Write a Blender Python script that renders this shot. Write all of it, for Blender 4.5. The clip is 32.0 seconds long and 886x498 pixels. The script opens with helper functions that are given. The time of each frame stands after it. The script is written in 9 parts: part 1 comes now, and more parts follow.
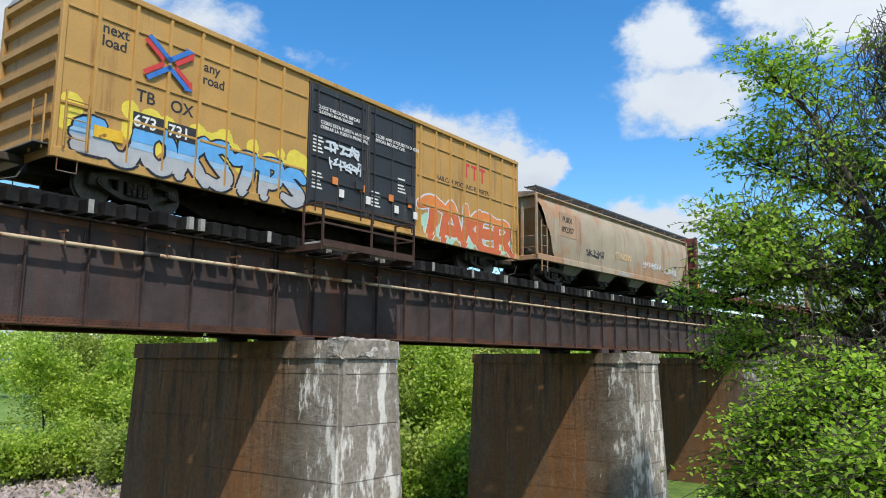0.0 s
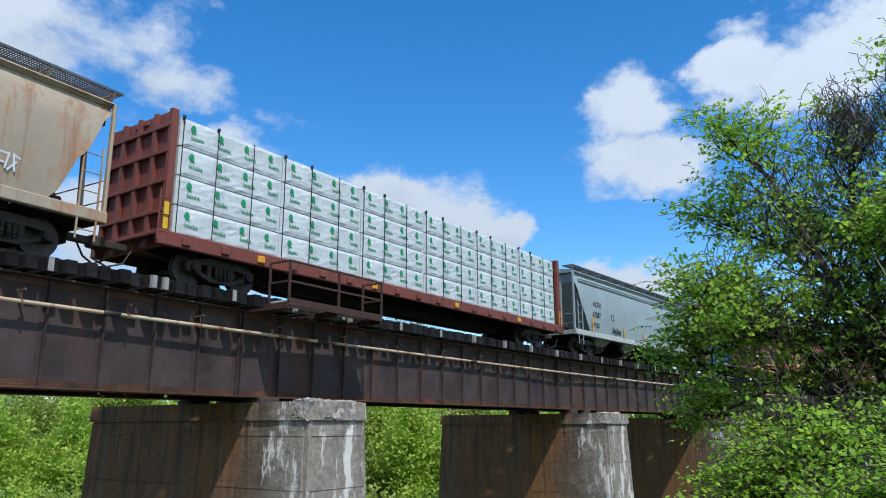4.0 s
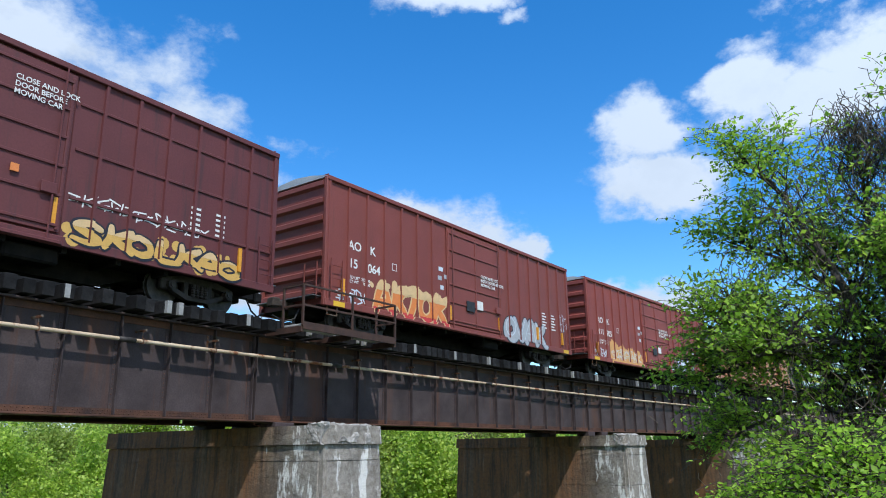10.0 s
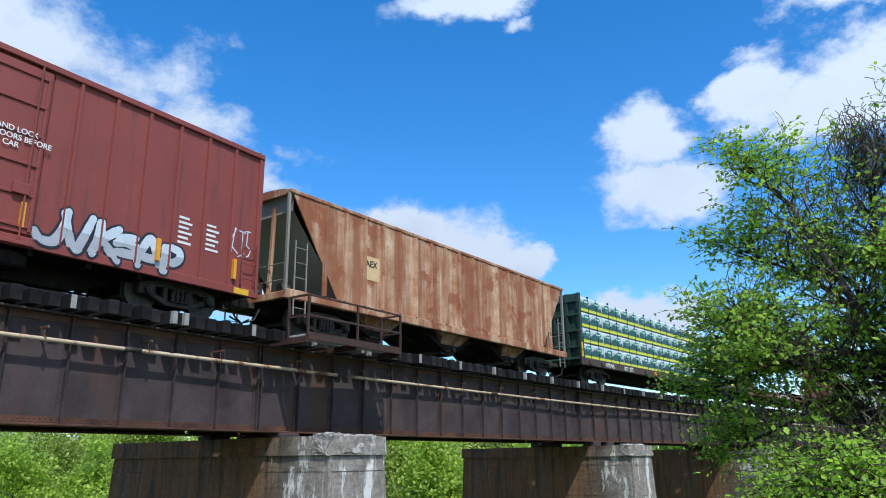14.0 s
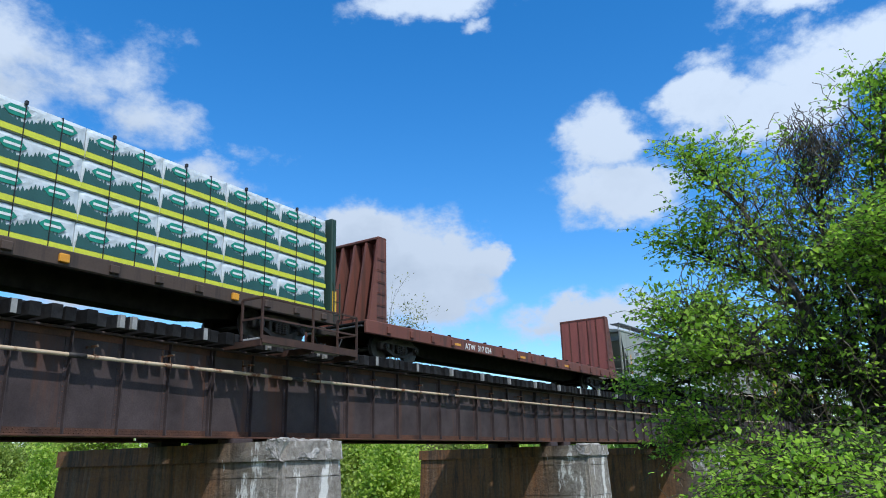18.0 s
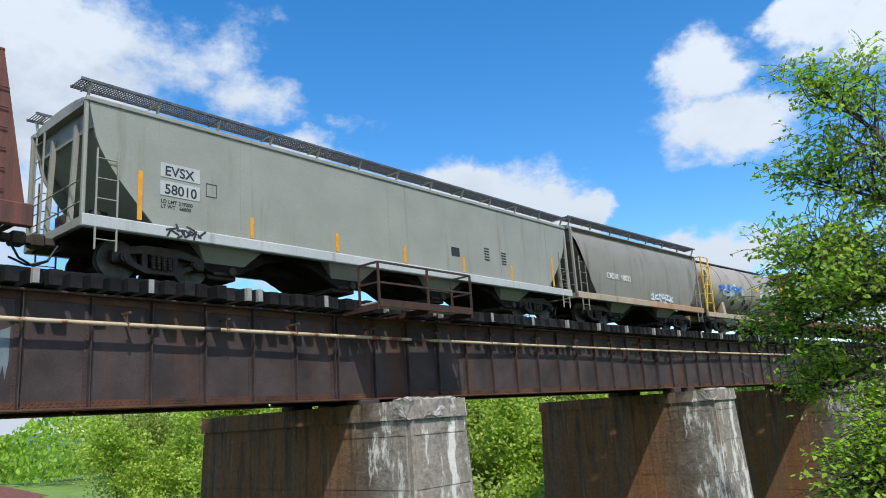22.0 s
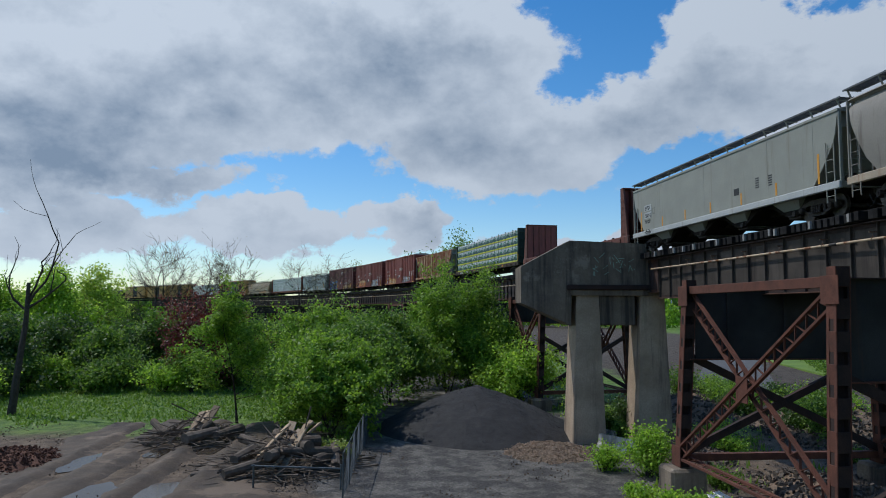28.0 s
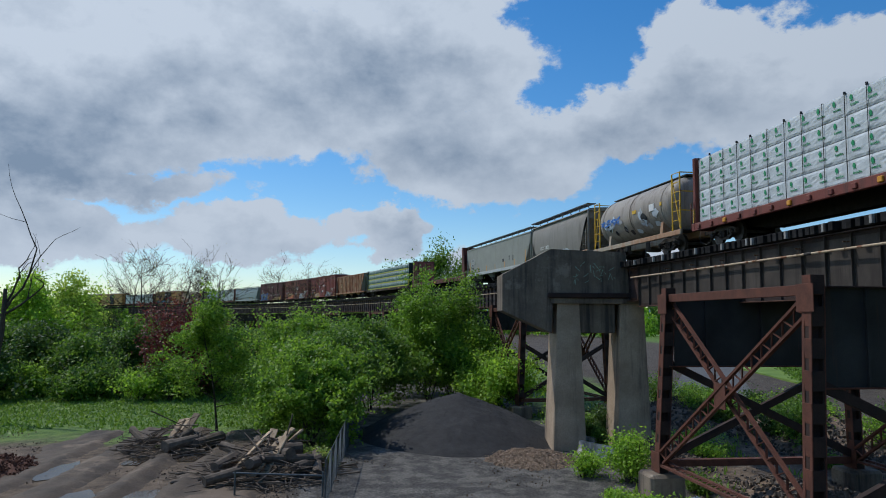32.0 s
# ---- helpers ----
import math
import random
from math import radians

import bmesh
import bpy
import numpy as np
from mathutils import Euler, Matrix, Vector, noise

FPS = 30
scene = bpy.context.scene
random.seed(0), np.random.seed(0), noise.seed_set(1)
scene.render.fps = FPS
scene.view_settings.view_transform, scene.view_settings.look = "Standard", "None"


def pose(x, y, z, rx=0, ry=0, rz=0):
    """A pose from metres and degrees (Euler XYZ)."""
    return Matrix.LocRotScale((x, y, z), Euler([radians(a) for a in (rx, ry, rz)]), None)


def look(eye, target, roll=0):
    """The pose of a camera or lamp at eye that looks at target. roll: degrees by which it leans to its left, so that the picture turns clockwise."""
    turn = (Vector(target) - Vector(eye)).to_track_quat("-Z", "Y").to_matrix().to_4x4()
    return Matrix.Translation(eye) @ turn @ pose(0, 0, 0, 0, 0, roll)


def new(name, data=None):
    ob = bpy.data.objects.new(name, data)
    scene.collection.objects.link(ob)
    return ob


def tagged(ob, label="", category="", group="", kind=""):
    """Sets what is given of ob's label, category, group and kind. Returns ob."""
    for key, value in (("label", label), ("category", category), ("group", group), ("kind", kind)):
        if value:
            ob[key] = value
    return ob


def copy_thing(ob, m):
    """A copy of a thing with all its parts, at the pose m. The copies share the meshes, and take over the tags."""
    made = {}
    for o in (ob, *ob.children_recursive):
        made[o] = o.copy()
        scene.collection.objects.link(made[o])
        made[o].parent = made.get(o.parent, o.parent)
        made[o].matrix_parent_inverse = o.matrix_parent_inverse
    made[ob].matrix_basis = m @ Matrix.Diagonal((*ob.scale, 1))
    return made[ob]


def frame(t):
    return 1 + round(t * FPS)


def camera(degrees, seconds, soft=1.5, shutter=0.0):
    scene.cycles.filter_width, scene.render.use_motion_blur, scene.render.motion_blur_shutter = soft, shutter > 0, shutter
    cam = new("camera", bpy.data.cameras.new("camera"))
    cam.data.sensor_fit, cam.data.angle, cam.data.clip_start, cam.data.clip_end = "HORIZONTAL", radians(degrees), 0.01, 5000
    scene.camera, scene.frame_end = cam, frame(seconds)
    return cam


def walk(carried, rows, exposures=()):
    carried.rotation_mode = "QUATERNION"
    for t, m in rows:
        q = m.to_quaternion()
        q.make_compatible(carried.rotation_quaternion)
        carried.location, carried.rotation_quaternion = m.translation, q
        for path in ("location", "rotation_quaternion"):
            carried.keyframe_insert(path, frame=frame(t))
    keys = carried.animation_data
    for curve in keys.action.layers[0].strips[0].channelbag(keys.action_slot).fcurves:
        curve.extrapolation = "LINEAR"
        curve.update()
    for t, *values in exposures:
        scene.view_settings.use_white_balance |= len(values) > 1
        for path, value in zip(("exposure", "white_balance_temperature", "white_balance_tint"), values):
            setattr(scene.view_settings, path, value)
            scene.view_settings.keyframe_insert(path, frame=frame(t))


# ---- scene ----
cam = camera(62.0, 32.0, 1.0)

PATH = [
    (0, (-0.785, 1.058, 7.479), (0.852, 2.164, 7.786), 0.3),
    (1, (-0.761, 1.06, 7.416), (0.887, 2.128, 7.794), 0.1),
    (2, (-0.753, 1.054, 7.445), (0.898, 2.099, 7.871), 0.3),
    (3, (-0.76, 1.063, 7.443), (0.898, 2.088, 7.89), 0.0),
    (6, (-0.762, 1.04, 7.431), (0.886, 2.057, 7.931), -0.3),
    (7, (-0.755, 1.012, 7.413), (0.886, 2.036, 7.918), -0.5),
    (8, (-0.772, 1.045, 7.382), (0.866, 2.072, 7.893), -0.7),
    (9, (-0.752, 1.011, 7.418), (0.878, 2.05, 7.935), -0.7),
    (10, (-0.757, 1.017, 7.378), (0.867, 2.057, 7.908), -0.8),
    (11, (-0.78, 1.04, 7.37), (0.84, 2.08, 7.912), -0.8),
    (12, (-0.79, 0.99, 7.422), (0.824, 2.037, 7.969), -0.6),
    (13, (-0.761, 1.01, 7.441), (0.85, 2.059, 7.992), -0.5),
    (14, (-0.761, 1.028, 7.429), (0.851, 2.076, 7.981), -0.7),
    (17, (-0.765, 1.032, 7.374), (0.839, 2.091, 7.925), -0.7),
    (17.5, (-0.754, 1.04, 7.415), (0.85, 2.099, 7.97), -0.7),
    (18, (-0.621, 1.076, 7.511), (1.05, 2.027, 8.061), -1.6),
    (18.5, (-0.542, 1.167, 7.587), (1.202, 1.976, 8.14), -2.1),
    (19, (-0.487, 1.195, 7.667), (1.313, 1.878, 8.211), -2.3),
    (19.5, (-0.489, 1.114, 7.729), (1.329, 1.799, 8.204), -1.7),
    (20, (-0.462, 1.061, 7.755), (1.362, 1.75, 8.198), -1.3),
    (20.5, (-0.46, 1.083, 7.772), (1.369, 1.776, 8.191), -1.4),
    (21, (-0.446, 1.088, 7.76), (1.38, 1.793, 8.17), -2.0),
    (21.5, (-0.45, 1.178, 7.675), (1.35, 1.948, 8.086), -2.7),
    (22.2, (-0.751, 1.391, 7.544), (0.584, 2.803, 8.015), -3.9),
    (22.5, (-0.982, 1.424, 7.516), (0.004, 3.088, 8.023), -3.3),
    (22.8, (-1.217, 1.412, 7.498), (-0.544, 3.217, 8.033), -2.8),
    (23.3, (-1.545, 1.288, 7.46), (-1.429, 3.201, 8.034), -2.9),
    (23.6, (-1.615, 1.131, 7.454), (-1.905, 3.026, 8.022), -2.4),
    (24, (-1.505, 0.75, 7.444), (-2.433, 2.453, 7.933), -0.4),
    (24.4, (-1.393, 0.526, 7.45), (-2.821, 1.887, 7.78), 0.6),
    (24.5, (-1.389, 0.526, 7.452), (-2.897, 1.801, 7.766), 0.3),
    (25, (-1.429, 0.78, 7.472), (-3.21, 1.663, 7.69), 0.3),
    (25.5, (-1.386, 0.927, 7.513), (-3.318, 1.394, 7.732), 0.5),
    (26, (-1.402, 0.849, 7.559), (-3.378, 1.067, 7.772), 0.2),
    (26.5, (-1.361, 0.667, 7.559), (-3.348, 0.755, 7.763), -0.3),
    (28.5, (-0.677, -0.065, 7.467), (-2.669, 0.025, 7.62), 0.3),
    (29, (-0.607, -0.117, 7.462), (-2.599, -0.002, 7.612), 0.2),
    (30, (-0.643, -0.088, 7.465), (-2.633, 0.038, 7.618), 0.2),
    (31, (-0.612, -0.123, 7.472), (-2.601, 0.006, 7.64), 0.0),
    (32, (-0.608, -0.084, 7.426), (-2.595, 0.048, 7.615), 0.4),
]
walk(cam, [(r[0], look(*r[1:])) for r in PATH],
     exposures=[(0, 0.6, 6700, 10), (1.2, 0.55, 6450, 10), (2.8, 0.42, 6200, 10), (5.5, 0.47, 5950, 10), (12, 0.57, 5900, 10), (17, 0.5, 5850, 10), (19, 0.36, 5850, 10), (20.5, 0.5, 6000, 10), (21.5, 0.72, 6450, 10), (22.3, 0.5, 6400, 10), (23, 0.3, 6300, 10), (24.1, 0.12, 6200, 10), (25.2, 0.05, 6200, 10), (26.2, -0.14, 6150, 10), (28, -0.25, 6150, 10), (32, -0.25, 6150, 10)])

# ---- sky, sun and exposure ----
SUN = Vector((-0.34, -0.49, 0.86)).normalized()
world = bpy.data.worlds.new("sky")
scene.world = world
world.use_nodes = True
wt = world.node_tree
wt.nodes.clear()


def wmath(op, a, b=None, c=None, clamp=False):
    n = wt.nodes.new("ShaderNodeMath")
    n.operation, n.use_clamp = op, clamp
    for i, v in enumerate((a, b, c)):
        if v is None:
            continue
        if isinstance(v, (int, float)):
            n.inputs[i].default_value = v
        else:
            wt.links.new(v, n.inputs[i])
    return n.outputs[0]


sky = wt.nodes.new("ShaderNodeTexSky")
sky.sky_type, sky.sun_disc = "NISHITA", False
sky.sun_elevation = math.asin(SUN.z)
sky.sun_rotation = math.atan2(SUN.x, SUN.y)
sky.air_density, sky.dust_density, sky.ozone_density = 1.0, 0.25, 2.5
geo = wt.nodes.new("ShaderNodeTexCoord")
split = wt.nodes.new("ShaderNodeSeparateXYZ")
wt.links.new(geo.outputs["Generated"], split.inputs[0])
az0 = wmath("MULTIPLY", wmath("ARCTAN2", split.outputs[0], split.outputs[1]), 57.2958)
el0 = wmath("MULTIPLY", wmath("ARCSINE", split.outputs[2]), 57.2958)


def sky_noise(scale, detail, rough, offset, up=0.0):
    mp = wt.nodes.new("ShaderNodeMapping")
    mp.inputs["Location"].default_value = (offset, offset * 0.7, up)
    mp.inputs["Scale"].default_value = (1, 1, 1.5)
    wt.links.new(geo.outputs["Generated"], mp.inputs[0])
    n = wt.nodes.new("ShaderNodeTexNoise")
    n.inputs["Scale"].default_value, n.inputs["Detail"].default_value = scale, detail
    n.inputs["Roughness"].default_value = rough
    wt.links.new(mp.outputs[0], n.inputs["Vector"])
    return n


warp = sky_noise(11.0, 9, 0.6, 3.0)
warp_c = wt.nodes.new("ShaderNodeSeparateColor")
wt.links.new(warp.outputs["Color"], warp_c.inputs[0])
az = wmath("ADD", az0, wmath("MULTIPLY", wmath("SUBTRACT", warp_c.outputs[0], 0.5), 8.0))
el = wmath("ADD", el0, wmath("MULTIPLY", wmath("SUBTRACT", warp_c.outputs[1], 0.5), 5.5))
place = wt.nodes.new("ShaderNodeCombineXYZ")
wt.links.new(az, place.inputs[0])
wt.links.new(el, place.inputs[1])
# cumulus banks: azimuth, elevation, half width, half height (degrees), density
EAST = (
    (26.5, 27.3, 7.4, 4.8, 0.62), (33.1, 27.6, 6.4, 3.5, 0.55), (37.6, 24.4, 5.3, 2.4, 0.56), (45.2, 22.3, 3.3, 1.5, 0.47), (64.2, 32.8, 2.4, 1.0, 0.6),
    (73.5, 23.5, 3.6, 2.8, 0.85), (75.3, 19.3, 5.1, 2.6, 0.85), (82.2, 24.9, 3.8, 2.6, 1.0), (81.7, 28.0, 3.0, 1.5, 0.55), (87.4, 23.4, 5.3, 2.8, 0.9), (91.7, 26.2, 6.0, 2.6, 0.85),
    (57.9, 14.2, 5.6, 4.2, 1.25), (54.3, 16.3, 2.9, 2.8, 1.05), (63.5, 14.8, 2.0, 1.8, 0.85), (71.4, 10.0, 5.6, 1.8, 0.95), (59.8, 34.9, 8.0, 1.6, 0.8), (89.6, 30.6, 5.6, 1.5, 0.75),
    (41.0, 20.5, 5.2, 1.5, 0.55), (41.2, 13.5, 5.9, 3.1, 0.95), (48.5, 14.8, 6.0, 3.8, 1.05),
)
NORTH = (
    (-12.5, 28.4, 17.0, 10.5, 1.3), (13.0, 25.9, 16.0, 7.2, 1.2), (-19.6, 13.3, 20.0, 2.8, 0.95), (32.9, 14.2, 5.4, 3.6, 0.9), (7.8, 2.3, 30.7, 2.0, 0.95), (6.0, 42.0, 40.5, 4.0, 1.0), (10.0, 16.0, 15.0, 4.5, 1.0),
)
WEST = (
    (-65.8, 19.2, 4.9, 3.5, 1.15), (-55.4, 15.9, 14.6, 4.0, 1.15), (-39.6, 23.5, 2.9, 2.0, 0.85), (-89.0, 20.0, 9.0, 5.2, 1.2), (-83.0, 12.4, 8.6, 3.3, 1.15), (-91.2, 7.0, 4.0, 1.8, 0.9),
    (-105.2, 18.2, 18.5, 5.8, 1.3), (-116.4, 13.8, 14.5, 3.6, 1.2), (-72.6, 14.7, 4.3, 2.6, 1.05), (-101.7, 6.3, 6.8, 1.9, 1.1), (-114.3, 5.6, 6.6, 1.9, 0.95), (-88.4, 7.6, 2.2, 1.3, 0.85),
    (-108.8, 9.6, 9.6, 1.4, 0.7), (-113.3, 26.8, 30.0, 4.0, 1.1), (-116.0, 9.6, 8.0, 2.6, 1.0), (-74.6, 4.3, 13.4, 1.5, 0.8),
)
bank = lift = total = None
for a, e, ra, re, w in EAST + NORTH + WEST:
    v = wt.nodes.new("ShaderNodeVectorMath")
    v.operation = "MULTIPLY_ADD"
    v.inputs[1].default_value, v.inputs[2].default_value = (1 / ra, 1 / re, 0), (-a / ra, -e / re, 0)
    wt.links.new(place.outputs[0], v.inputs[0])
    dots = []
    for other in (None, (0, 1, 0)):
        d = wt.nodes.new("ShaderNodeVectorMath")
        d.operation = "DOT_PRODUCT"
        wt.links.new(v.outputs[0], d.inputs[0])
        if other:
            d.inputs[1].default_value = other
        else:
            wt.links.new(v.outputs[0], d.inputs[1])
        dots.append(d.outputs["Value"])
    one = wmath("EXPONENT", wmath("MULTIPLY_ADD", dots[0], -0.8, math.log(w)))
    low = wmath("MULTIPLY", one, dots[1])
    lift = low if bank is None else wmath("ADD", lift, low)
    total = one if bank is None else wmath("ADD", total, one)
    bank = one if bank is None else wmath("MAXIMUM", bank, one)
behind = wmath("MULTIPLY", wmath("GREATER_THAN", wmath("ABSOLUTE", az0), 128.0), 0.42)
bank = wmath("MAXIMUM", bank, behind)
fine = sky_noise(14.0, 10, 0.62, 9.0)
dens = wmath("ADD", wmath("MULTIPLY", bank, 1.12), wmath("MULTIPLY", wmath("SUBTRACT", fine.outputs["Fac"], 0.46), 1.0))
ramp = wt.nodes.new("ShaderNodeMapRange")
ramp.interpolation_type = "SMOOTHSTEP"
wt.links.new(wmath("MULTIPLY_ADD", wmath("GREATER_THAN", az0, 20.0), 0.2, 0.6), ramp.inputs["From Max"])
wt.links.new(wmath("MULTIPLY_ADD", wmath("GREATER_THAN", az0, 20.0), -0.08, 0.42), ramp.inputs["From Min"])
wt.links.new(dens, ramp.inputs["Value"])
# billows: their upper sides catch the light, their bases are grey
relief = wmath("SUBTRACT", sky_noise(9.0, 8, 0.58, 9.35, 0.05).outputs["Fac"], sky_noise(9.0, 8, 0.58, 9.35).outputs["Fac"])
shade_n = sky_noise(4.5, 4, 0.5, 5.0)
rise = wmath("DIVIDE", lift, wmath("ADD", total, 0.05))
grey = wmath("ADD", wmath("MULTIPLY", rise, -0.62), wmath("MULTIPLY", wmath("SUBTRACT", shade_n.outputs["Fac"], 0.5), 1.2))
grey = wmath("ADD", grey, wmath("MULTIPLY", relief, wmath("MULTIPLY_ADD", wmath("GREATER_THAN", az0, 20.0), 1.2, 1.8)))
grey = wmath("ADD", grey, wmath("MULTIPLY", wmath("SUBTRACT", total, 1.0), 0.6), clamp=True)
# deep banks go darker than single small clouds
deep = wt.nodes.new("ShaderNodeMapRange")
deep.inputs["From Min"].default_value, deep.inputs["From Max"].default_value = 0.7, 1.9
deep.inputs["To Min"].default_value = 0.45
wt.links.new(total, deep.inputs["Value"])
grey = wmath("MULTIPLY", grey, deep.outputs[0])
# clouds opposite the sun show their lit sides
lit = wt.nodes.new("ShaderNodeMapRange")
lit.inputs["From Min"].default_value, lit.inputs["From Max"].default_value = 5.0, 40.0
lit.inputs["To Min"].default_value, lit.inputs["To Max"].default_value = 1.0, 0.27
wt.links.new(az0, lit.inputs["Value"])
grey = wmath("MULTIPLY", grey, lit.outputs[0])
ccol = wt.nodes.new("ShaderNodeMix")
ccol.data_type = "RGBA"
ccol.inputs[6].default_value, ccol.inputs[7].default_value = (7.1, 7.9, 8.9, 1), (2.75, 3.65, 4.9, 1)
wt.links.new(grey, ccol.inputs[0])
# clouds near the sun glow brighter than those away from it
toward = wt.nodes.new("ShaderNodeVectorMath")
toward.operation = "DOT_PRODUCT"
toward.inputs[1].default_value = SUN
wt.links.new(geo.outputs["Generated"], toward.inputs[0])
glow = wmath("ADD", wmath("MULTIPLY", toward.outputs["Value"], 0.36), 0.89)
bright = wt.nodes.new("ShaderNodeVectorMath")
bright.operation = "SCALE"
wt.links.new(ccol.outputs[2], bright.inputs[0])
wt.links.new(glow, bright.inputs["Scale"])
mixc = wt.nodes.new("ShaderNodeMix")
mixc.data_type = "RGBA"
wt.links.new(ramp.outputs[0], mixc.inputs[0])
tone = wt.nodes.new("ShaderNodeHueSaturation")
tone.inputs["Saturation"].default_value, tone.inputs["Value"].default_value = 1.36, 1.72
wt.links.new(sky.outputs[0], tone.inputs["Color"])
wt.links.new(tone.outputs[0], mixc.inputs[6])
wt.links.new(bright.outputs[0], mixc.inputs[7])
bg = wt.nodes.new("ShaderNodeBackground")
bg.inputs["Strength"].default_value = 0.082
wout = wt.nodes.new("ShaderNodeOutputWorld")
wt.links.new(mixc.outputs[2], bg.inputs[0])
wt.links.new(bg.outputs[0], wout.inputs[0])

sun = new("sun", bpy.data.lights.new("sun", "SUN"))
sun.data.energy, sun.data.angle, sun.data.color = 3.1, radians(0.9), (1.0, 0.95, 0.87)
sun.matrix_world = look(SUN * 200, (0, 0, 0))


# ---- materials ----
def surface(name, dark, light, rough=0.7, metal=0.0, scale=3.0, fine=30.0, bump=0.15, streak=None, streak_col=None, streak_amount=0.0, contrast=1.0,
            vary=0.0, patch_col=None, patch=0.0, patch_scale=0.6, spec=0.4, island=0.0):
    """A worn surface: two scales of noise between two colours, vertical streaks of a third, patches of a fourth."""
    m = bpy.data.materials.new(name)
    m.use_nodes = True
    t = m.node_tree
    b = t.nodes["Principled BSDF"]
    co = t.nodes.new("ShaderNodeTexCoord")

    def noise_node(sc, det=6, stretch=(1, 1, 1), rgh=0.6):
        mp = t.nodes.new("ShaderNodeMapping")
        mp.inputs["Scale"].default_value = stretch
        t.links.new(co.outputs["Object"], mp.inputs[0])
        n = t.nodes.new("ShaderNodeTexNoise")
        n.inputs["Scale"].default_value, n.inputs["Detail"].default_value, n.inputs["Roughness"].default_value = sc, det, rgh
        t.links.new(mp.outputs[0], n.inputs["Vector"])
        return n.outputs["Fac"]

    def span(v, lo, hi):
        r = t.nodes.new("ShaderNodeMapRange")
        r.inputs["From Min"].default_value, r.inputs["From Max"].default_value = lo, hi
        t.links.new(v, r.inputs["Value"])
        return r.outputs[0]

    def mix(f, a, c, kind="MIX"):
        n = t.nodes.new("ShaderNodeMix")
        n.data_type, n.blend_type = "RGBA", kind
        for sock, v in ((n.inputs[0], f), (n.inputs[6], a), (n.inputs[7], c)):
            if isinstance(v, (tuple, list)):
                sock.default_value = (*v, 1) if len(v) == 3 else v
            elif isinstance(v, (int, float)):
                sock.default_value = v
            else:
                t.links.new(v, sock)
        return n.outputs[2]

    big, small = noise_node(scale), noise_node(fine, 4)
    w = 0.22 / contrast
    col = mix(span(big, 0.5 - w, 0.5 + w), dark, light)
    col = mix(mul(t, span(small, 0.35, 0.7), 0.35), col, tuple(c * 0.72 for c in dark))
    if patch_col:
        pn = noise_node(patch_scale, 8, (1, 1, 1), 0.65)
        col = mix(span(pn, 0.62 - patch * 0.3, 0.68 - patch * 0.3), col, patch_col)
    if streak_col:
        sn = noise_node(streak or 2.2, 6, (1, 1, 0.07), 0.7)
        col = mix(mul(t, span(sn, 0.6 - streak_amount * 0.25, 0.74 - streak_amount * 0.2), 0.85), col, streak_col)
    if vary or island:
        src = t.nodes.new("ShaderNodeObjectInfo").outputs["Random"] if vary else t.nodes.new("ShaderNodeNewGeometry").outputs["Random Per Island"]
        amt = vary or island
        hsv = t.nodes.new("ShaderNodeHueSaturation")
        t.links.new(col, hsv.inputs["Color"])
        r = t.nodes.new("ShaderNodeMapRange")
        r.inputs["To Min"].default_value, r.inputs["To Max"].default_value = 1 - amt, 1 + amt
        t.links.new(src, r.inputs["Value"])
        t.links.new(r.outputs[0], hsv.inputs["Value"])
        col = hsv.outputs[0]
    t.links.new(col, b.inputs["Base Color"])
    rr = t.nodes.new("ShaderNodeMapRange")
    rr.inputs["To Min"].default_value, rr.inputs["To Max"].default_value = max(0.02, rough - 0.12), min(1.0, rough + 0.12)
    t.links.new(small, rr.inputs["Value"])
    t.links.new(rr.outputs[0], b.inputs["Roughness"])
    b.inputs["Metallic"].default_value = metal
    b.inputs["Specular IOR Level"].default_value = spec
    if bump:
        bp = t.nodes.new("ShaderNodeBump")
        bp.inputs["Strength"].default_value, bp.inputs["Distance"].default_value = bump, 0.03
        t.links.new(mix(0.5, big, small), bp.inputs["Height"])
        t.links.new(bp.outputs[0], b.inputs["Normal"])
    return m


def mul(t, a, k):
    n = t.nodes.new("ShaderNodeMath")
    n.operation = "MULTIPLY"
    n.inputs[1].default_value = k
    t.links.new(a, n.inputs[0])
    return n.outputs[0]


def leafy(name, dark, light, trans=0.35):
    m = bpy.data.materials.new(name)
    m.use_nodes = True
    t = m.node_tree
    b = t.nodes["Principled BSDF"]
    g = t.nodes.new("ShaderNodeNewGeometry")
    mx = t.nodes.new("ShaderNodeMix")
    mx.data_type = "RGBA"
    mx.inputs[6].default_value, mx.inputs[7].default_value = (*dark, 1), (*light, 1)
    t.links.new(g.outputs["Random Per Island"], mx.inputs[0])
    t.links.new(mx.outputs[2], b.inputs["Base Color"])
    b.inputs["Roughness"].default_value = 0.55
    tr = t.nodes.new("ShaderNodeBsdfTranslucent")
    hs = t.nodes.new("ShaderNodeHueSaturation")
    hs.inputs["Value"].default_value = 1.3
    t.links.new(mx.outputs[2], hs.inputs["Color"])
    t.links.new(hs.outputs[0], tr.inputs["Color"])
    ms = t.nodes.new("ShaderNodeMixShader")
    ms.inputs[0].default_value = trans
    t.links.new(b.outputs[0], ms.inputs[1])
    t.links.new(tr.outputs[0], ms.inputs[2])
    t.links.new(ms.outputs[0], t.nodes["Material Output"].inputs["Surface"])
    return m


